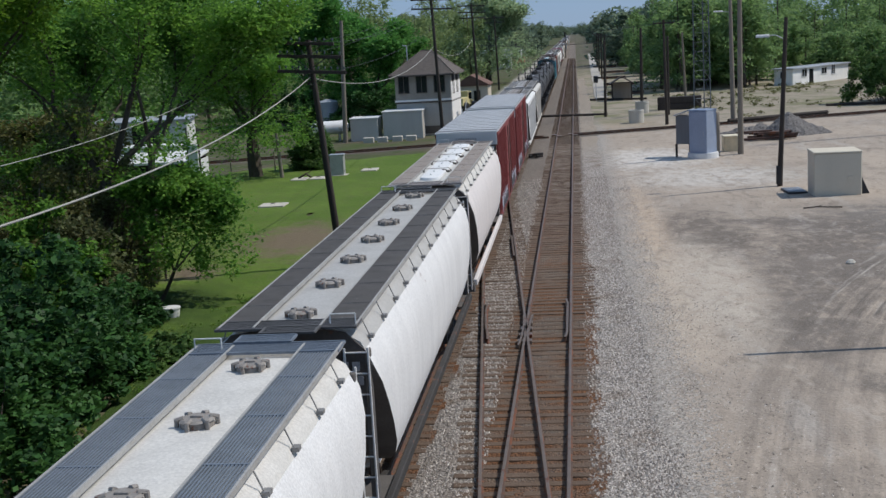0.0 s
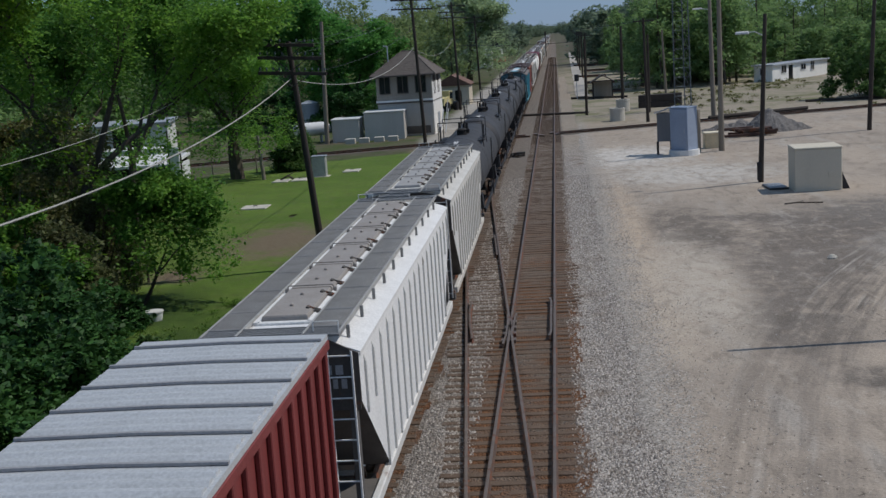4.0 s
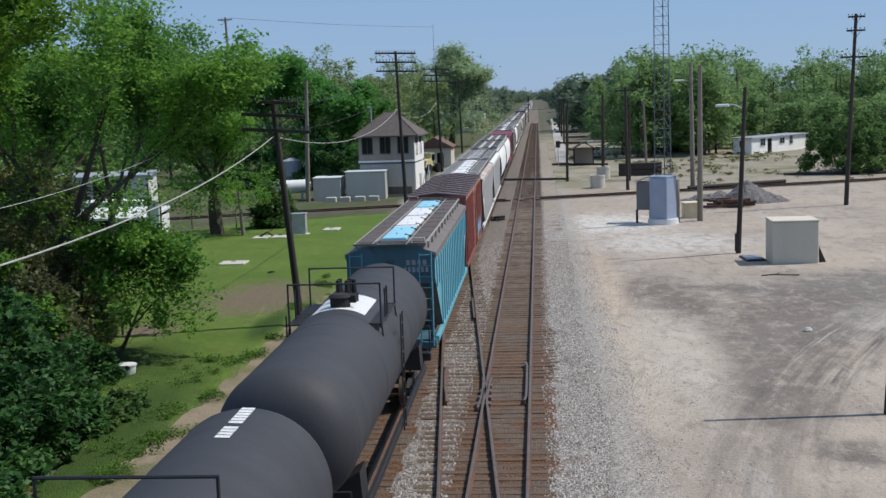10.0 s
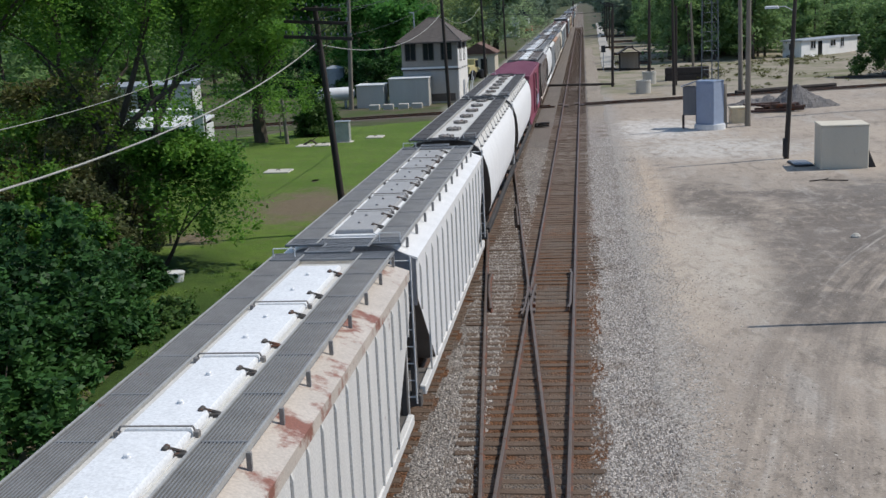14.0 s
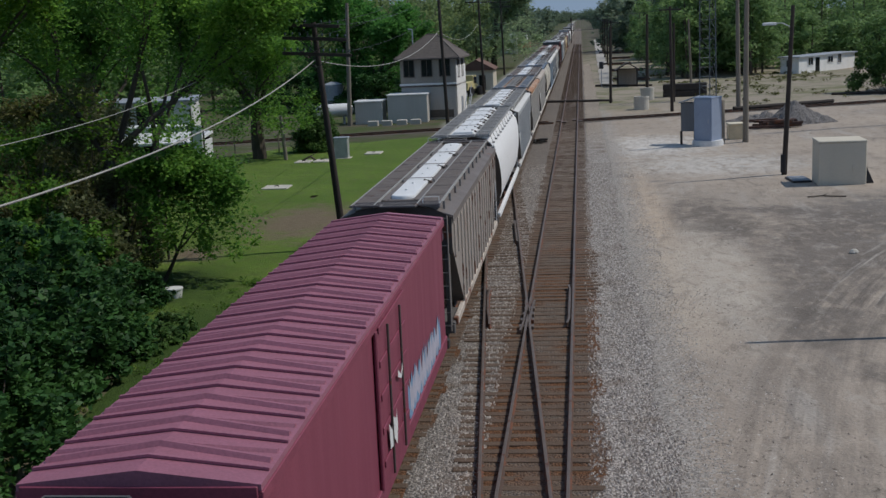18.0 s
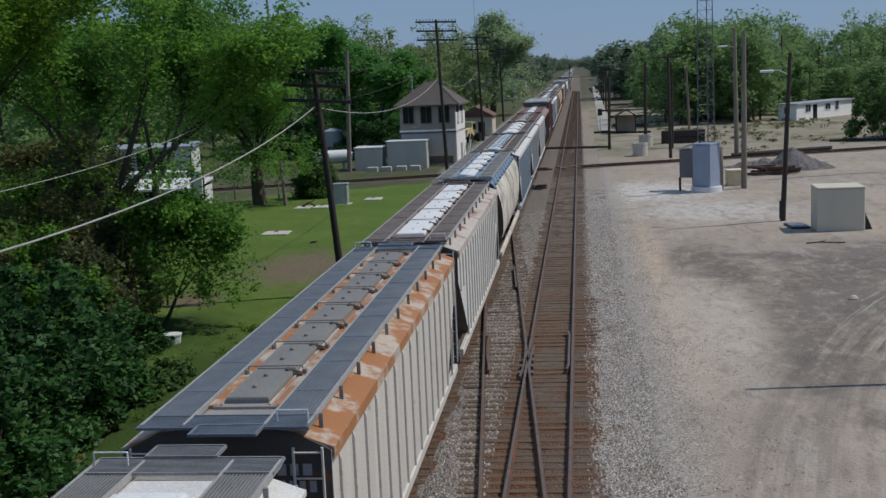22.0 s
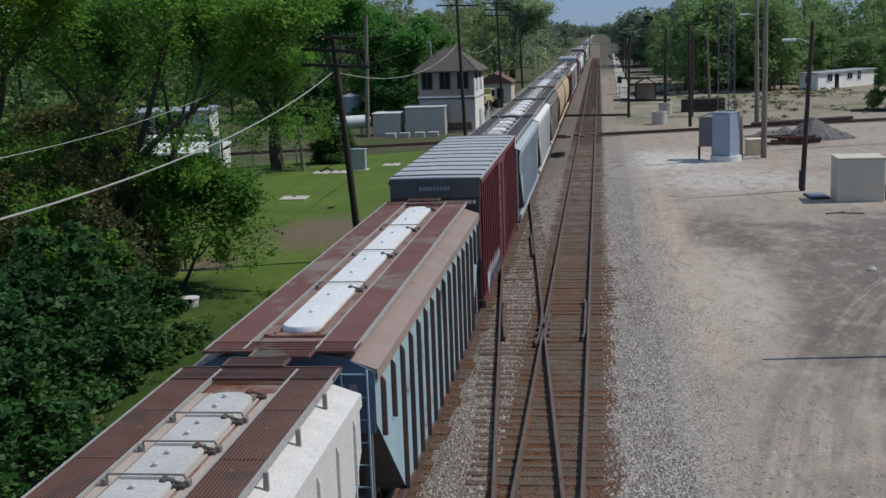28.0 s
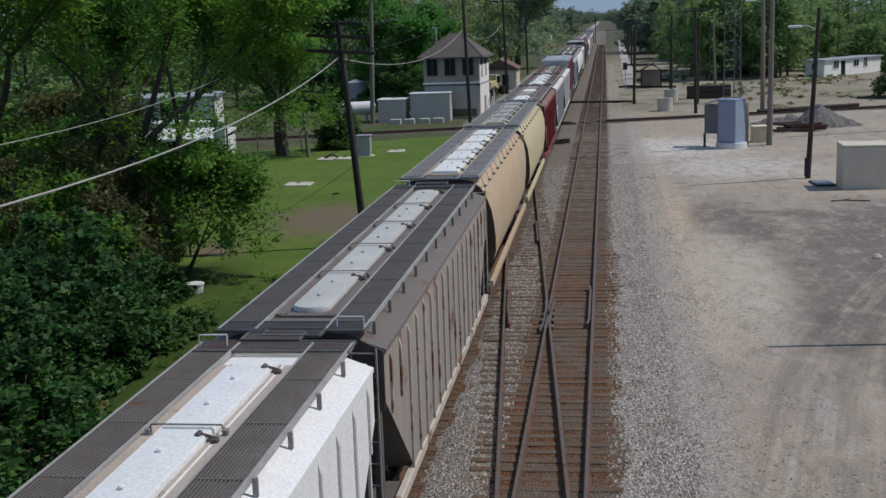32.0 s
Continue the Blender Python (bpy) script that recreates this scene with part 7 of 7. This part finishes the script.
def build_yard():
    # concrete box beside the pole
    b = thing("concrete_box", "large plain concrete box with a lighter top", "box", on(12.30, 65.5), -1.5)
    cast = material("cast_concrete", (0.60, 0.545, 0.44), 0.9, scale=0.9, dark=0.86, streak=True, bump=0.25)
    part("body", Shape().box(0, 2.48, 0, 2.2, -0.1, 2.3, 0.04), cast, b)
    part("lid", Shape().box(-0.03, 2.51, -0.03, 2.23, 2.3, 2.38, 0.03), cast, b)
    part("lock_plate", Shape().box(1.75, 2.0, -0.03, 0.0, 0.75, 1.05, 0.01), cast, b)
    part("side_plate", Shape().loft([[(2.52, y, 0.0), (2.95, y, 0.0), (2.52, y, 1.0)] for y in (0.4, 0.5)]), M_BLACK, b, "dark leaning steel plate")
    g = thing("steel_grate", "flat dark steel grate lying beside the concrete box", "grate", on(11.2, 66.8), 4)
    part("frame", Shape().box(0, 1.05, 0, 1.9, 0.0, 0.1, 0.02), M_BLACK, g)
    for k in range(8):
        part("bar", Shape().box(0.05, 1.0, 0.12 + k * 0.22, 0.24 + k * 0.22, 0.1, 0.14), M_GALV, g)
    # signal cabinet on its plinth
    c = thing("signal_cabinet", "tall blue-grey metal signal cabinet on a concrete plinth", "cabinet", on(8.75, 87.2), -36)
    blue = material("cabinet_blue", (0.30, 0.36, 0.47), 0.5, 0.2, scale=1.0, dark=0.85)
    part("plinth", Shape().tube((0, 0, -0.1), (0, 0, 0.38), 1.12, 1.08, 24), M_WHITE, c, "round white plinth")
    part("cabinet", Shape().box(-0.71, 0.71, -0.71, 0.71, 0.38, 3.4, 0.03), blue, c)
    part("cap", Shape().box(-0.74, 0.74, -0.74, 0.74, 3.4, 3.46, 0.02), blue, c)
    part("door", Shape().box(-0.62, 0.62, -0.74, -0.71, 0.5, 3.3, 0.01), blue, c)
    part("handle", Shape().box(0.45, 0.5, -0.79, -0.74, 1.6, 1.9, 0.01), M_GALV, c)
    part("annexe", Shape().box(0.05, 0.66, 0.74, 1.25, -0.1, 3.15, 0.02), M_POLE_GREY, c, "dark side box")
    hut_grey = material("hut_grey", (0.20, 0.20, 0.205), 0.8, scale=2, streak=True)
    p = thing("relay_hut", "weathered relay hut with a sloping roof on posts", "hut", on(7.55, 88.4), -20)
    part("box", Shape().box(-0.5, 0.5, -0.4, 0.6, 0.95, 3.0, 0.02), hut_grey, p)
    part("roof", Shape().loft([[(x, y, z) for x, z in ((-0.62, 2.98), (0.62, 3.4), (0.62, 3.48), (-0.62, 3.06))] for y in (-0.55, 0.75)]), M_GALV, p)
    for x in (-0.5, 0.5):
        part("post", Shape().box(x - 0.07, x + 0.07, -0.35, -0.2, -0.1, 0.95), M_POLE, p)
    lattice_tower()
    y = thing("wooden_crate", "pale yellow equipment crate beside the poles", "crate", on(11.1, 90.9), 5)
    part("box", Shape().box(-0.55, 0.6, -0.5, 0.5, -0.05, 1.1, 0.04), material("crate_cream", (0.72, 0.60, 0.40), 0.8), y)
    part("lid", Shape().box(-0.62, 0.67, -0.57, 0.57, 1.1, 1.2, 0.03), material("crate_lid", (0.74, 0.66, 0.50), 0.8), y)
    # scrap and stone heaps
    M_SCRAP = material("rusty_scrap", (0.085, 0.045, 0.035), 0.9, scale=3, bump=0.5)
    rnd = random.Random(6)
    heap_m = ballast_material("heap_stone", (0.17, 0.16, 0.155), (0.29, 0.275, 0.265), (0.2, 0.17, 0.15), 0.2)
    def heap(mounds, half, seed):
        """Dumped stone: several overlapping mounds with crumbled slopes."""
        n = 46
        sh = Shape()
        for j in range(n):
            for i in range(n):
                x, y = (2 * i / (n - 1) - 1) * half, (2 * j / (n - 1) - 1) * half
                z = max(h - math.hypot((x - mx), (y - my)) * sl for mx, my, h, sl in mounds)
                z += 0.22 * wob(x, y, 1.7, seed) + 0.10 * wob(x, y, 5.0, seed + 3)
                sh.v.append((x, y, max(z, -0.3)))
        sh.f = [(j * n + i, j * n + i + 1, (j + 1) * n + i + 1, (j + 1) * n + i) for j in range(n - 1) for i in range(n - 1)]
        return sh
    solid("gravel_heap", heap([(-0.8, 0, 1.85, 0.78), (0.0, 0.3, 1.45, 0.7), (1.0, 0.2, 0.85, 0.5)], 3.2, 1), heap_m, "steep slumped heap of dark grey gravel", "heap", on(18.0, 102.6), kind="stuff")
    solid("gravel_heap", heap([(-0.9, 0, 0.55, 0.35), (0.7, 0.3, 0.8, 0.42)], 2.8, 7), heap_m, "low heap of grey gravel", "heap", on(14.6, 105.0), kind="stuff")
    for k in range(12):
        st = thing("scrap_timber", "dark weathered scrap timber in a pile", "timber", on(14.9 + rnd.uniform(-1.2, 1.3), 98.3 + rnd.uniform(-1.0, 1.0)), rnd.uniform(-25, 25), group="scrap pile")
        z = 0.1 + 0.2 * (k // 4)
        part("beam", Shape().box(-1.5, 1.5, -0.12, 0.12, z, z + 0.2, 0.02), M_SCRAP if k % 3 else M_RAIL_SIDE, st)
        part("end_cap", Shape().box(1.48, 1.52, -0.125, 0.125, z - 0.002, z + 0.204), M_POLE, st)
    for k in range(10):
        st = thing("stacked_tie", "old dark tie stacked at the wood's edge", "tie", on(11.3 + (k % 5) * 0.05, 138 + (k % 5) * 0.3), 3, group="stacked ties")
        z = 0.0 + 0.75 * (k // 5)
        part("beam", Shape().box(-2.4, 2.4, -0.14, 0.14, z, z + 0.7, 0.02), M_POLE, st)
        part("end_plate", Shape().box(2.4, 2.42, -0.1, 0.1, z + 0.05, z + 0.6), M_STEEL, st)
    for x, y in ((7.1, 135.5), (5.8, 121.8)):
        t = thing("concrete_pipe", "short concrete pipe standing on end", "pipe", on(x, y))
        part("pipe", Shape().tube((0, 0, -0.1), (0, 0, 1.3), 0.75, 0.75, 20, False).tube((0, 0, 1.3), (0, 0, 1.301), 0.75, 0.58, 20, False).tube((0, 0, 1.3), (0, 0, 0.2), 0.58, 0.58, 20, False), M_CONCRETE, t)
        part("rim", Shape().tube((0, 0, 1.1), (0, 0, 1.3), 0.78, 0.78, 20, False), M_CONCRETE, t)
    sn = thing("signal_mast", "small trackside signal on a thin mast", "signal", on(2.6, 163.0))
    part("mast", Shape().tube((0, 0, -0.1), (0, 0, 2.6), 0.05, n=8), M_GALV, sn)
    part("head", Shape().box(-0.3, 0.3, -0.12, 0.1, 2.4, 3.3, 0.05), M_BLACK, sn)
    # pipe lines along the ground
    for pts, r, lb in (([on(-4.0, 136.6, -0.05), on(3.3, 135.0, -0.05)], 0.14, "dark pipe along the ground beside the tracks"), ([on(1.8, 163.5, 0.0), on(9.0, 160.0, 0.0)], 0.14, "dark timber edge before the shelter"),
                       ([on(26, 132, 0), on(60, 127, 0)], 0.14, "long dark timber edge at the yard's rim"), ([on(14, 116, 0.1), on(24, 121, 0.1)], 0.18, "dark rail lying on the ground")):
        solid("ground_pipe", Shape().path(pts, r, 8), M_POLE, lb, "pipe")
    # loose things
    sk = thing("broken_stick", "dark broken stick lying in the dust", "stick", on(11.9, 61.3))
    part("stick", Shape().path([(-0.9, 0.1, 0.04), (-0.2, 0.25, 0.06), (0.2, 0.1, 0.05), (0.95, -0.1, 0.05)], 0.035), M_POLE, sk)
    part("twig", Shape().path([(-0.2, 0.25, 0.06), (0.1, 0.5, 0.1)], 0.02), M_POLE, sk)
    solid("pale_stone", Shape().loft([[(q * 0.2 * math.cos(a), q * 0.15 * math.sin(a), z) for a in np.linspace(0, 6.2832, 9, endpoint=False)] for q, z in ((1.0, -0.05), (1.05, 0.05), (0.6, 0.14), (0.1, 0.17))]), M_CONCRETE, "pale stone lying in the yard", "stone", on(10.2, 47.1), 20)
    sc = thing("scrap_heap", "small heap of dark track scrap between the tracks", "scrap", on(-3.15, 92.6, -0.2))
    for k in range(7):
        part("piece", Shape().box(-0.35, 0.35, -0.12, 0.12, 0, 0.14, 0.03), M_STEEL, sc, at=pose(rnd.uniform(-0.4, 0.4), rnd.uniform(-0.5, 0.5), 0.05 * k, rnd.uniform(-12, 12), 0, rnd.uniform(0, 180)))


LAWN = [(-10.9, 34), (-10.6, 48), (-10.2, 60), (-9.9, 75), (-10.0, 90), (-10.2, 101), (-13, 101.2), (-20, 98.0), (-24.0, 96.5), (-27, 92), (-28, 80), (-27, 66), (-24, 54), (-20, 46), (-16.5, 40), (-13, 33), (-12.2, 24), (-11.4, 22)]


def build_lawn():
    m, n, l, b, pos = fresh("lawn_grass")
    base = rgb_mix(n, l, noise_mask(n, l, pos, 0.25, 0.35, 0.65), (0.098, 0.172, 0.026), (0.140, 0.220, 0.038))
    base = rgb_mix(n, l, noise_mask(n, l, pos, 1.3, 0.45, 0.75), base, (0.120, 0.155, 0.045))
    for x, y, rx, ry in ((-13.6, 57.5, 3.4, 6.0), (-16.5, 49.5, 1.4, 2.0), (-9.6, 45.0, 1.3, 10.0), (-9.6, 30.0, 1.6, 12.0)):
        base = rgb_mix(n, l, blot(n, l, pos, x, y, rx, ry), base, (0.20, 0.160, 0.108))
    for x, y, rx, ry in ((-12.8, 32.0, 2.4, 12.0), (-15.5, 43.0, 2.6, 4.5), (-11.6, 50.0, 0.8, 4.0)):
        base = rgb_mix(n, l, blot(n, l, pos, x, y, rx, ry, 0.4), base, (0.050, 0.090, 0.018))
    base = rgb_mix(n, l, 0.6, base, rgb_mix(n, l, noise_mask(n, l, pos, 11, 0.3, 0.7, 4), (0.5, 0.5, 0.5), (1.1, 1.1, 1.1)), "MULTIPLY")
    l.new(base, b.inputs["Base Color"])
    relief(n, l, b, noise_mask(n, l, pos, 16, 0.2, 0.8, 6), 0.8, 0.06)
    sh = Shape()
    c = Vector((-15, 66))
    ring = []
    for k, (x, y) in enumerate(LAWN):
        x2, y2 = LAWN[(k + 1) % len(LAWN)]
        for t in np.linspace(0, 1, 20, endpoint=False):
            px, py = x + (x2 - x) * t, y + (y2 - y) * t
            ring.append((px + 0.35 * wob(px, py, 0.9, 4) + 0.25 * wob(px, py, 2.6, 9), py + 0.5 * wob(px, py, 0.8, 8)))
    nring = len(ring)
    for f in np.linspace(1, 0.02, 14):
        sh.v += [(K * (c.x + (x - c.x) * f), K * (c.y + (y - c.y) * f), GROUND + 0.06 + 0.03 * (f < 0.99) + 0.03 * wob(x * f, y * f, 0.3) - 0.12 * (f > 0.99)) for x, y in ring]
    for j in range(13):
        sh.f += [(j * nring + i, j * nring + (i + 1) % nring, (j + 1) * nring + (i + 1) % nring, (j + 1) * nring + i) for i in range(nring)]
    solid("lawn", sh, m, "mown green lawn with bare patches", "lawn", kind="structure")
    # weeds along the lawn's rim and under the trees
    rnd = random.Random(12)
    cs, rs = [], []
    for k in range(420):
        y = 20 + 42 * rnd.random() ** 1.5
        x = -11.2 - abs(rnd.gauss(0, 1.1)) - max(0, (36 - y)) * 0.05
        if x < -14 or y > 42 or x > -12.7:
            continue
        px, py, _ = on(x, y)
        cs.append((px, py, GROUND + 0.1))
        rs.append(rnd.uniform(0.10, 0.26))
    ob = tagged(new("weeds", leaf_cloud(cs, rs, 40, 0.085, 5, 0.9, M_LEAF_WEED)), "green weeds along the trackside", "weeds", kind="stuff")
    u = thing("utility_box", "grey metal utility box on the lawn", "box", on(-17.2, 85.6))
    part("cabinet", Shape().box(-0.5, 0.5, -0.35, 0.35, 0.1, 1.55, 0.03), material("box_grey", (0.42, 0.43, 0.42), 0.6, 0.1), u)
    part("lid", Shape().box(-0.55, 0.55, -0.4, 0.4, 1.55, 1.62, 0.02), M_GALV, u)
    part("pad", Shape().box(-0.7, 0.7, -0.5, 0.5, -0.1, 0.12, 0.02), M_CONCRETE, u)
    k = thing("plastic_bucket", "white plastic bucket lying on the grass", "bucket", on(-14.7, 41.2))
    part("pail", Shape().tube((0, 0, 0.02), (0, 0, 0.42), 0.26, 0.32, 18, True), M_WHITE, k, smooth=True)
    part("rim", Shape().tube((0, 0, 0.40), (0, 0, 0.45), 0.34, 0.34, 18), M_WHITE, k)
    for x, y, w in ((-18.2, 70.3, 0.8), (-19.6, 83.7, 0.55), (-18.3, 83.9, 0.55), (-15.3, 88.0, 0.6)):
        t = thing("concrete_slab", "pale concrete cover slab in the lawn", "slab", on(x, y), group="lawn slabs")
        part("slab", Shape().box(-w, w, -0.75, 0.75, 0.0, 0.17, 0.03), M_CONCRETE, t)
        part("lifting_ring", Shape().path([(-0.1, 0, 0.17), (-0.1, 0, 0.24), (0.1, 0, 0.24), (0.1, 0, 0.17)], 0.02), M_STEEL, t)
    br = thing("broken_branch", "dark broken branch lying on the slab", "branch", on(-19.0, 83.6))
    part("stick", Shape().path([(-0.7, 0.3, 0.2), (-0.1, 0, 0.5), (0.3, -0.1, 0.25)], 0.07), M_BARK, br)
    part("twig", Shape().path([(-0.1, 0, 0.5), (0.3, 0.1, 0.7)], 0.03), M_BARK, br)
    f = thing("wire_fence", "sagging wire fence under the trees", "fence", on(-17.4, 48.5))
    for j in range(6):
        part("post", Shape().tube((-2.0 * j, 0.6 * j, -0.2), (-2.0 * j, 0.6 * j, 1.35), 0.06, 0.05, 8), M_POLE, f)
        if j:
            for z in (0.4, 0.8, 1.2):
                part("strand", Shape().path([(-2.0 * (j - 1), 0.6 * (j - 1), z), (-2.0 * j, 0.6 * j, z)], 0.012, 5), M_CABLE, f)
    part("sign_plate", Shape().box(-0.28, 0.28, -0.09, -0.06, 1.15, 1.4, 0.01), M_WHITE, f, "small white plate")
    e = thing("wire_fence", "chain fence behind the lawn", "fence", on(-20.0, 92.0))
    for j in range(9):
        part("post", Shape().tube((-1.6 * j, -0.55 * j, -0.2), (-1.6 * j, -0.55 * j, 1.5), 0.05, 0.05, 8), M_POLE_GREY, e)
        if j:
            for z in (0.3, 0.6, 0.9, 1.2, 1.45):
                part("strand", Shape().path([(-1.6 * (j - 1), -0.55 * (j - 1), z), (-1.6 * j, -0.55 * j, z)], 0.012, 5), M_CABLE, e)


def build_far():
    """What stands beside the line far off."""
    road = Shape()
    ys = np.linspace(168, 470, 60)
    for y in ys:
        c = 3.4 + (y - 168) * 0.008 + 0.25 * wob(y, 0, 0.1)
        road.v += [(K * (c - 0.9 - 0.2 * wob(y, 3, 0.3)), K * y, GROUND + 0.10), (K * (c + 0.9 + 0.3 * wob(y, 7, 0.3)), K * y, GROUND + 0.10)]
    road.f = [(2 * k, 2 * k + 1, 2 * k + 3, 2 * k + 2) for k in range(len(ys) - 1)]
    solid("service_road", road, material("pale_gravel", (0.42, 0.39, 0.35), 0.95, scale=0.4, dark=0.75), "pale gravel service road beside the line", "road", kind="structure")
    rs = random.Random(31)
    for x, y in ((6.8, 176), (7.6, 205), (6.4, 232), (8.2, 262), (6.9, 300)):
        sp = thing("rail_stack", "dark stack of old rails and timber beside the service road", "rail stack", on(x, y), rs.uniform(-15, 15), group="rail stacks")
        for k in range(5):
            part("rail_length", Shape().box(-2.6, 2.6, -0.1, 0.1, 0, 0.22, 0.02), M_POLE if k % 2 else M_RAIL_SIDE, sp, at=pose(rs.uniform(-0.4, 0.4), -0.5 + 0.25 * k, 0.22 * (k % 2), 0, 0, rs.uniform(-5, 5)))
    t = thing("crane_truck", "rusty orange track maintenance truck with a white cab and dark boom", "truck", on(-15.6, 338.0))
    yel = material("machine_yellow", (0.36, 0.13, 0.06), 0.6)
    part("chassis", Shape().box(-1.6, 1.6, -3, 3, 0.6, 1.3, 0.05), M_STEEL, t)
    part("body", Shape().box(-1.9, 1.9, -2.6, 2.6, 1.3, 2.7, 0.1), yel, t)
    part("cab", Shape().box(-1.5, 1.2, -2.4, 0.6, 2.7, 4.9, 0.15), M_WHITE, t)
    part("cab_window", Shape().box(-1.2, 0.9, -2.45, -2.4, 3.5, 4.5, 0.02), M_DARKGLASS, t)
    part("winch", Shape().tube((-0.9, -1.4, 5.3), (0.9, -1.4, 5.3), 0.75, 0.75, 14), M_BLACK, t)
    part("boom", Shape().loft([[(x - 1.2, -1.2 + z * 0.1, 5.0 + z) for x, z in ((0.2, 0), (1.3, 0), (1.5, 2.0), (0.9, 3.2), (-0.3, 3.0), (-0.5, 1.6))], [(x - 1.2, 1.4 + z * 0.1, 5.0 + z) for x, z in ((0.2, 0), (1.3, 0), (1.5, 1.6), (0.9, 2.2), (-0.3, 2.0), (-0.5, 1.2))]]), M_BLACK, t)
    for x in (-1.7, 1.4):
        for y in (-2.2, 0, 2.2):
            part("wheel", Shape().tube((x, y, 0.6), (x + 0.35, y, 0.6), 0.6, 0.6, 14), M_BLACK, t)
    first = None
    for x, y, c in ((-19.5, 330, 0), (-22.5, 345, 1), (-21.0, 372, 2), (-18.8, 385, 0)):
        if first is None:
            first = thing("parked_car", "white parked car beside the line", "car", on(x, y), 80, group="parked cars")
            part("body", Shape().loft([[(a, b, z) for a, z in ((-2.2, 0.35), (2.2, 0.35), (2.2, 0.85), (1.2, 0.95), (0.6, 1.42), (-1.3, 1.45), (-2.1, 0.95))] for b in (-0.85, 0.85)]), M_WHITE, first)
            part("side_window", Shape().loft([[(a, b, z) for a, z in ((-1.7, 0.98), (0.95, 0.98), (0.5, 1.36), (-1.2, 1.38))] for b in (-0.86, 0.86)]), M_DARKGLASS, first)
            for a in (-1.35, 1.35):
                for b in (-0.88, 0.7):
                    part("wheel", Shape().tube((a, b, 0.32), (a, b + 0.18, 0.32), 0.32, 0.32, 14), M_BLACK, first)
        else:
            copy_thing(first, pose(*on(x, y), 0, 0, 80))
    w = thing("wheel_loader", "faded yellow wheel loader parked behind the signal tower", "loader", on(-14.1, 154.5), 70)
    yl = material("loader_yellow", (0.60, 0.52, 0.26), 0.7, scale=1.0, dark=0.75)
    part("engine_cover", Shape().loft([[(x, y, z) for x, z in ((-2.2, 0.8), (-0.3, 0.8), (-0.3, 1.9), (-2.0, 1.7))] for y in (-0.7, 0.7)]), yl, w)
    cb = part("cab", Shape().box(-0.35, 0.7, -0.65, 0.65, 0.9, 2.6, 0.05), yl, w)
    part("cab_window", Shape().box(-0.2, 0.72, -0.67, 0.67, 1.6, 2.4, 0.02), M_DARKGLASS, cb)
    part("lift_arm", Shape().path([(0.6, -0.4, 1.5), (1.6, -0.4, 1.2), (2.3, -0.4, 0.5)], 0.1, 6).path([(0.6, 0.4, 1.5), (1.6, 0.4, 1.2), (2.3, 0.4, 0.5)], 0.1, 6), yl, w)
    part("bucket", Shape().loft([[(x, y, z) for x, z in ((2.2, 0.1), (3.0, 0.1), (2.4, 0.25), (2.4, 0.9), (2.2, 0.9))] for y in (-1.1, 1.1)]), M_STEEL, w)
    for x in (-1.4, 1.2):
        for y in (-1.0, 0.6):
            part("wheel", Shape().tube((x, y, 0.6), (x, y + 0.4, 0.6), 0.62, 0.62, 16), M_BLACK, w)
    sg = thing("signal_bridge_mast", "distant signal mast beside the tracks", "signal", on(-3.2, 430.0))
    part("mast", Shape().tube((0, 0, -0.1), (0, 0, 9.0), 0.14, n=8), M_POLE, sg)
    part("head", Shape().box(-0.28, 0.28, -0.3, 0.3, 7.3, 8.8, 0.1), M_POLE, sg)


def build_place():
    build_lawn()
    build_poles()
    build_buildings()
    build_yard()
    build_far()
    build_trees()


build_ground()
build_tracks()
build_crossing_line()
build_train()
build_place()
motions()
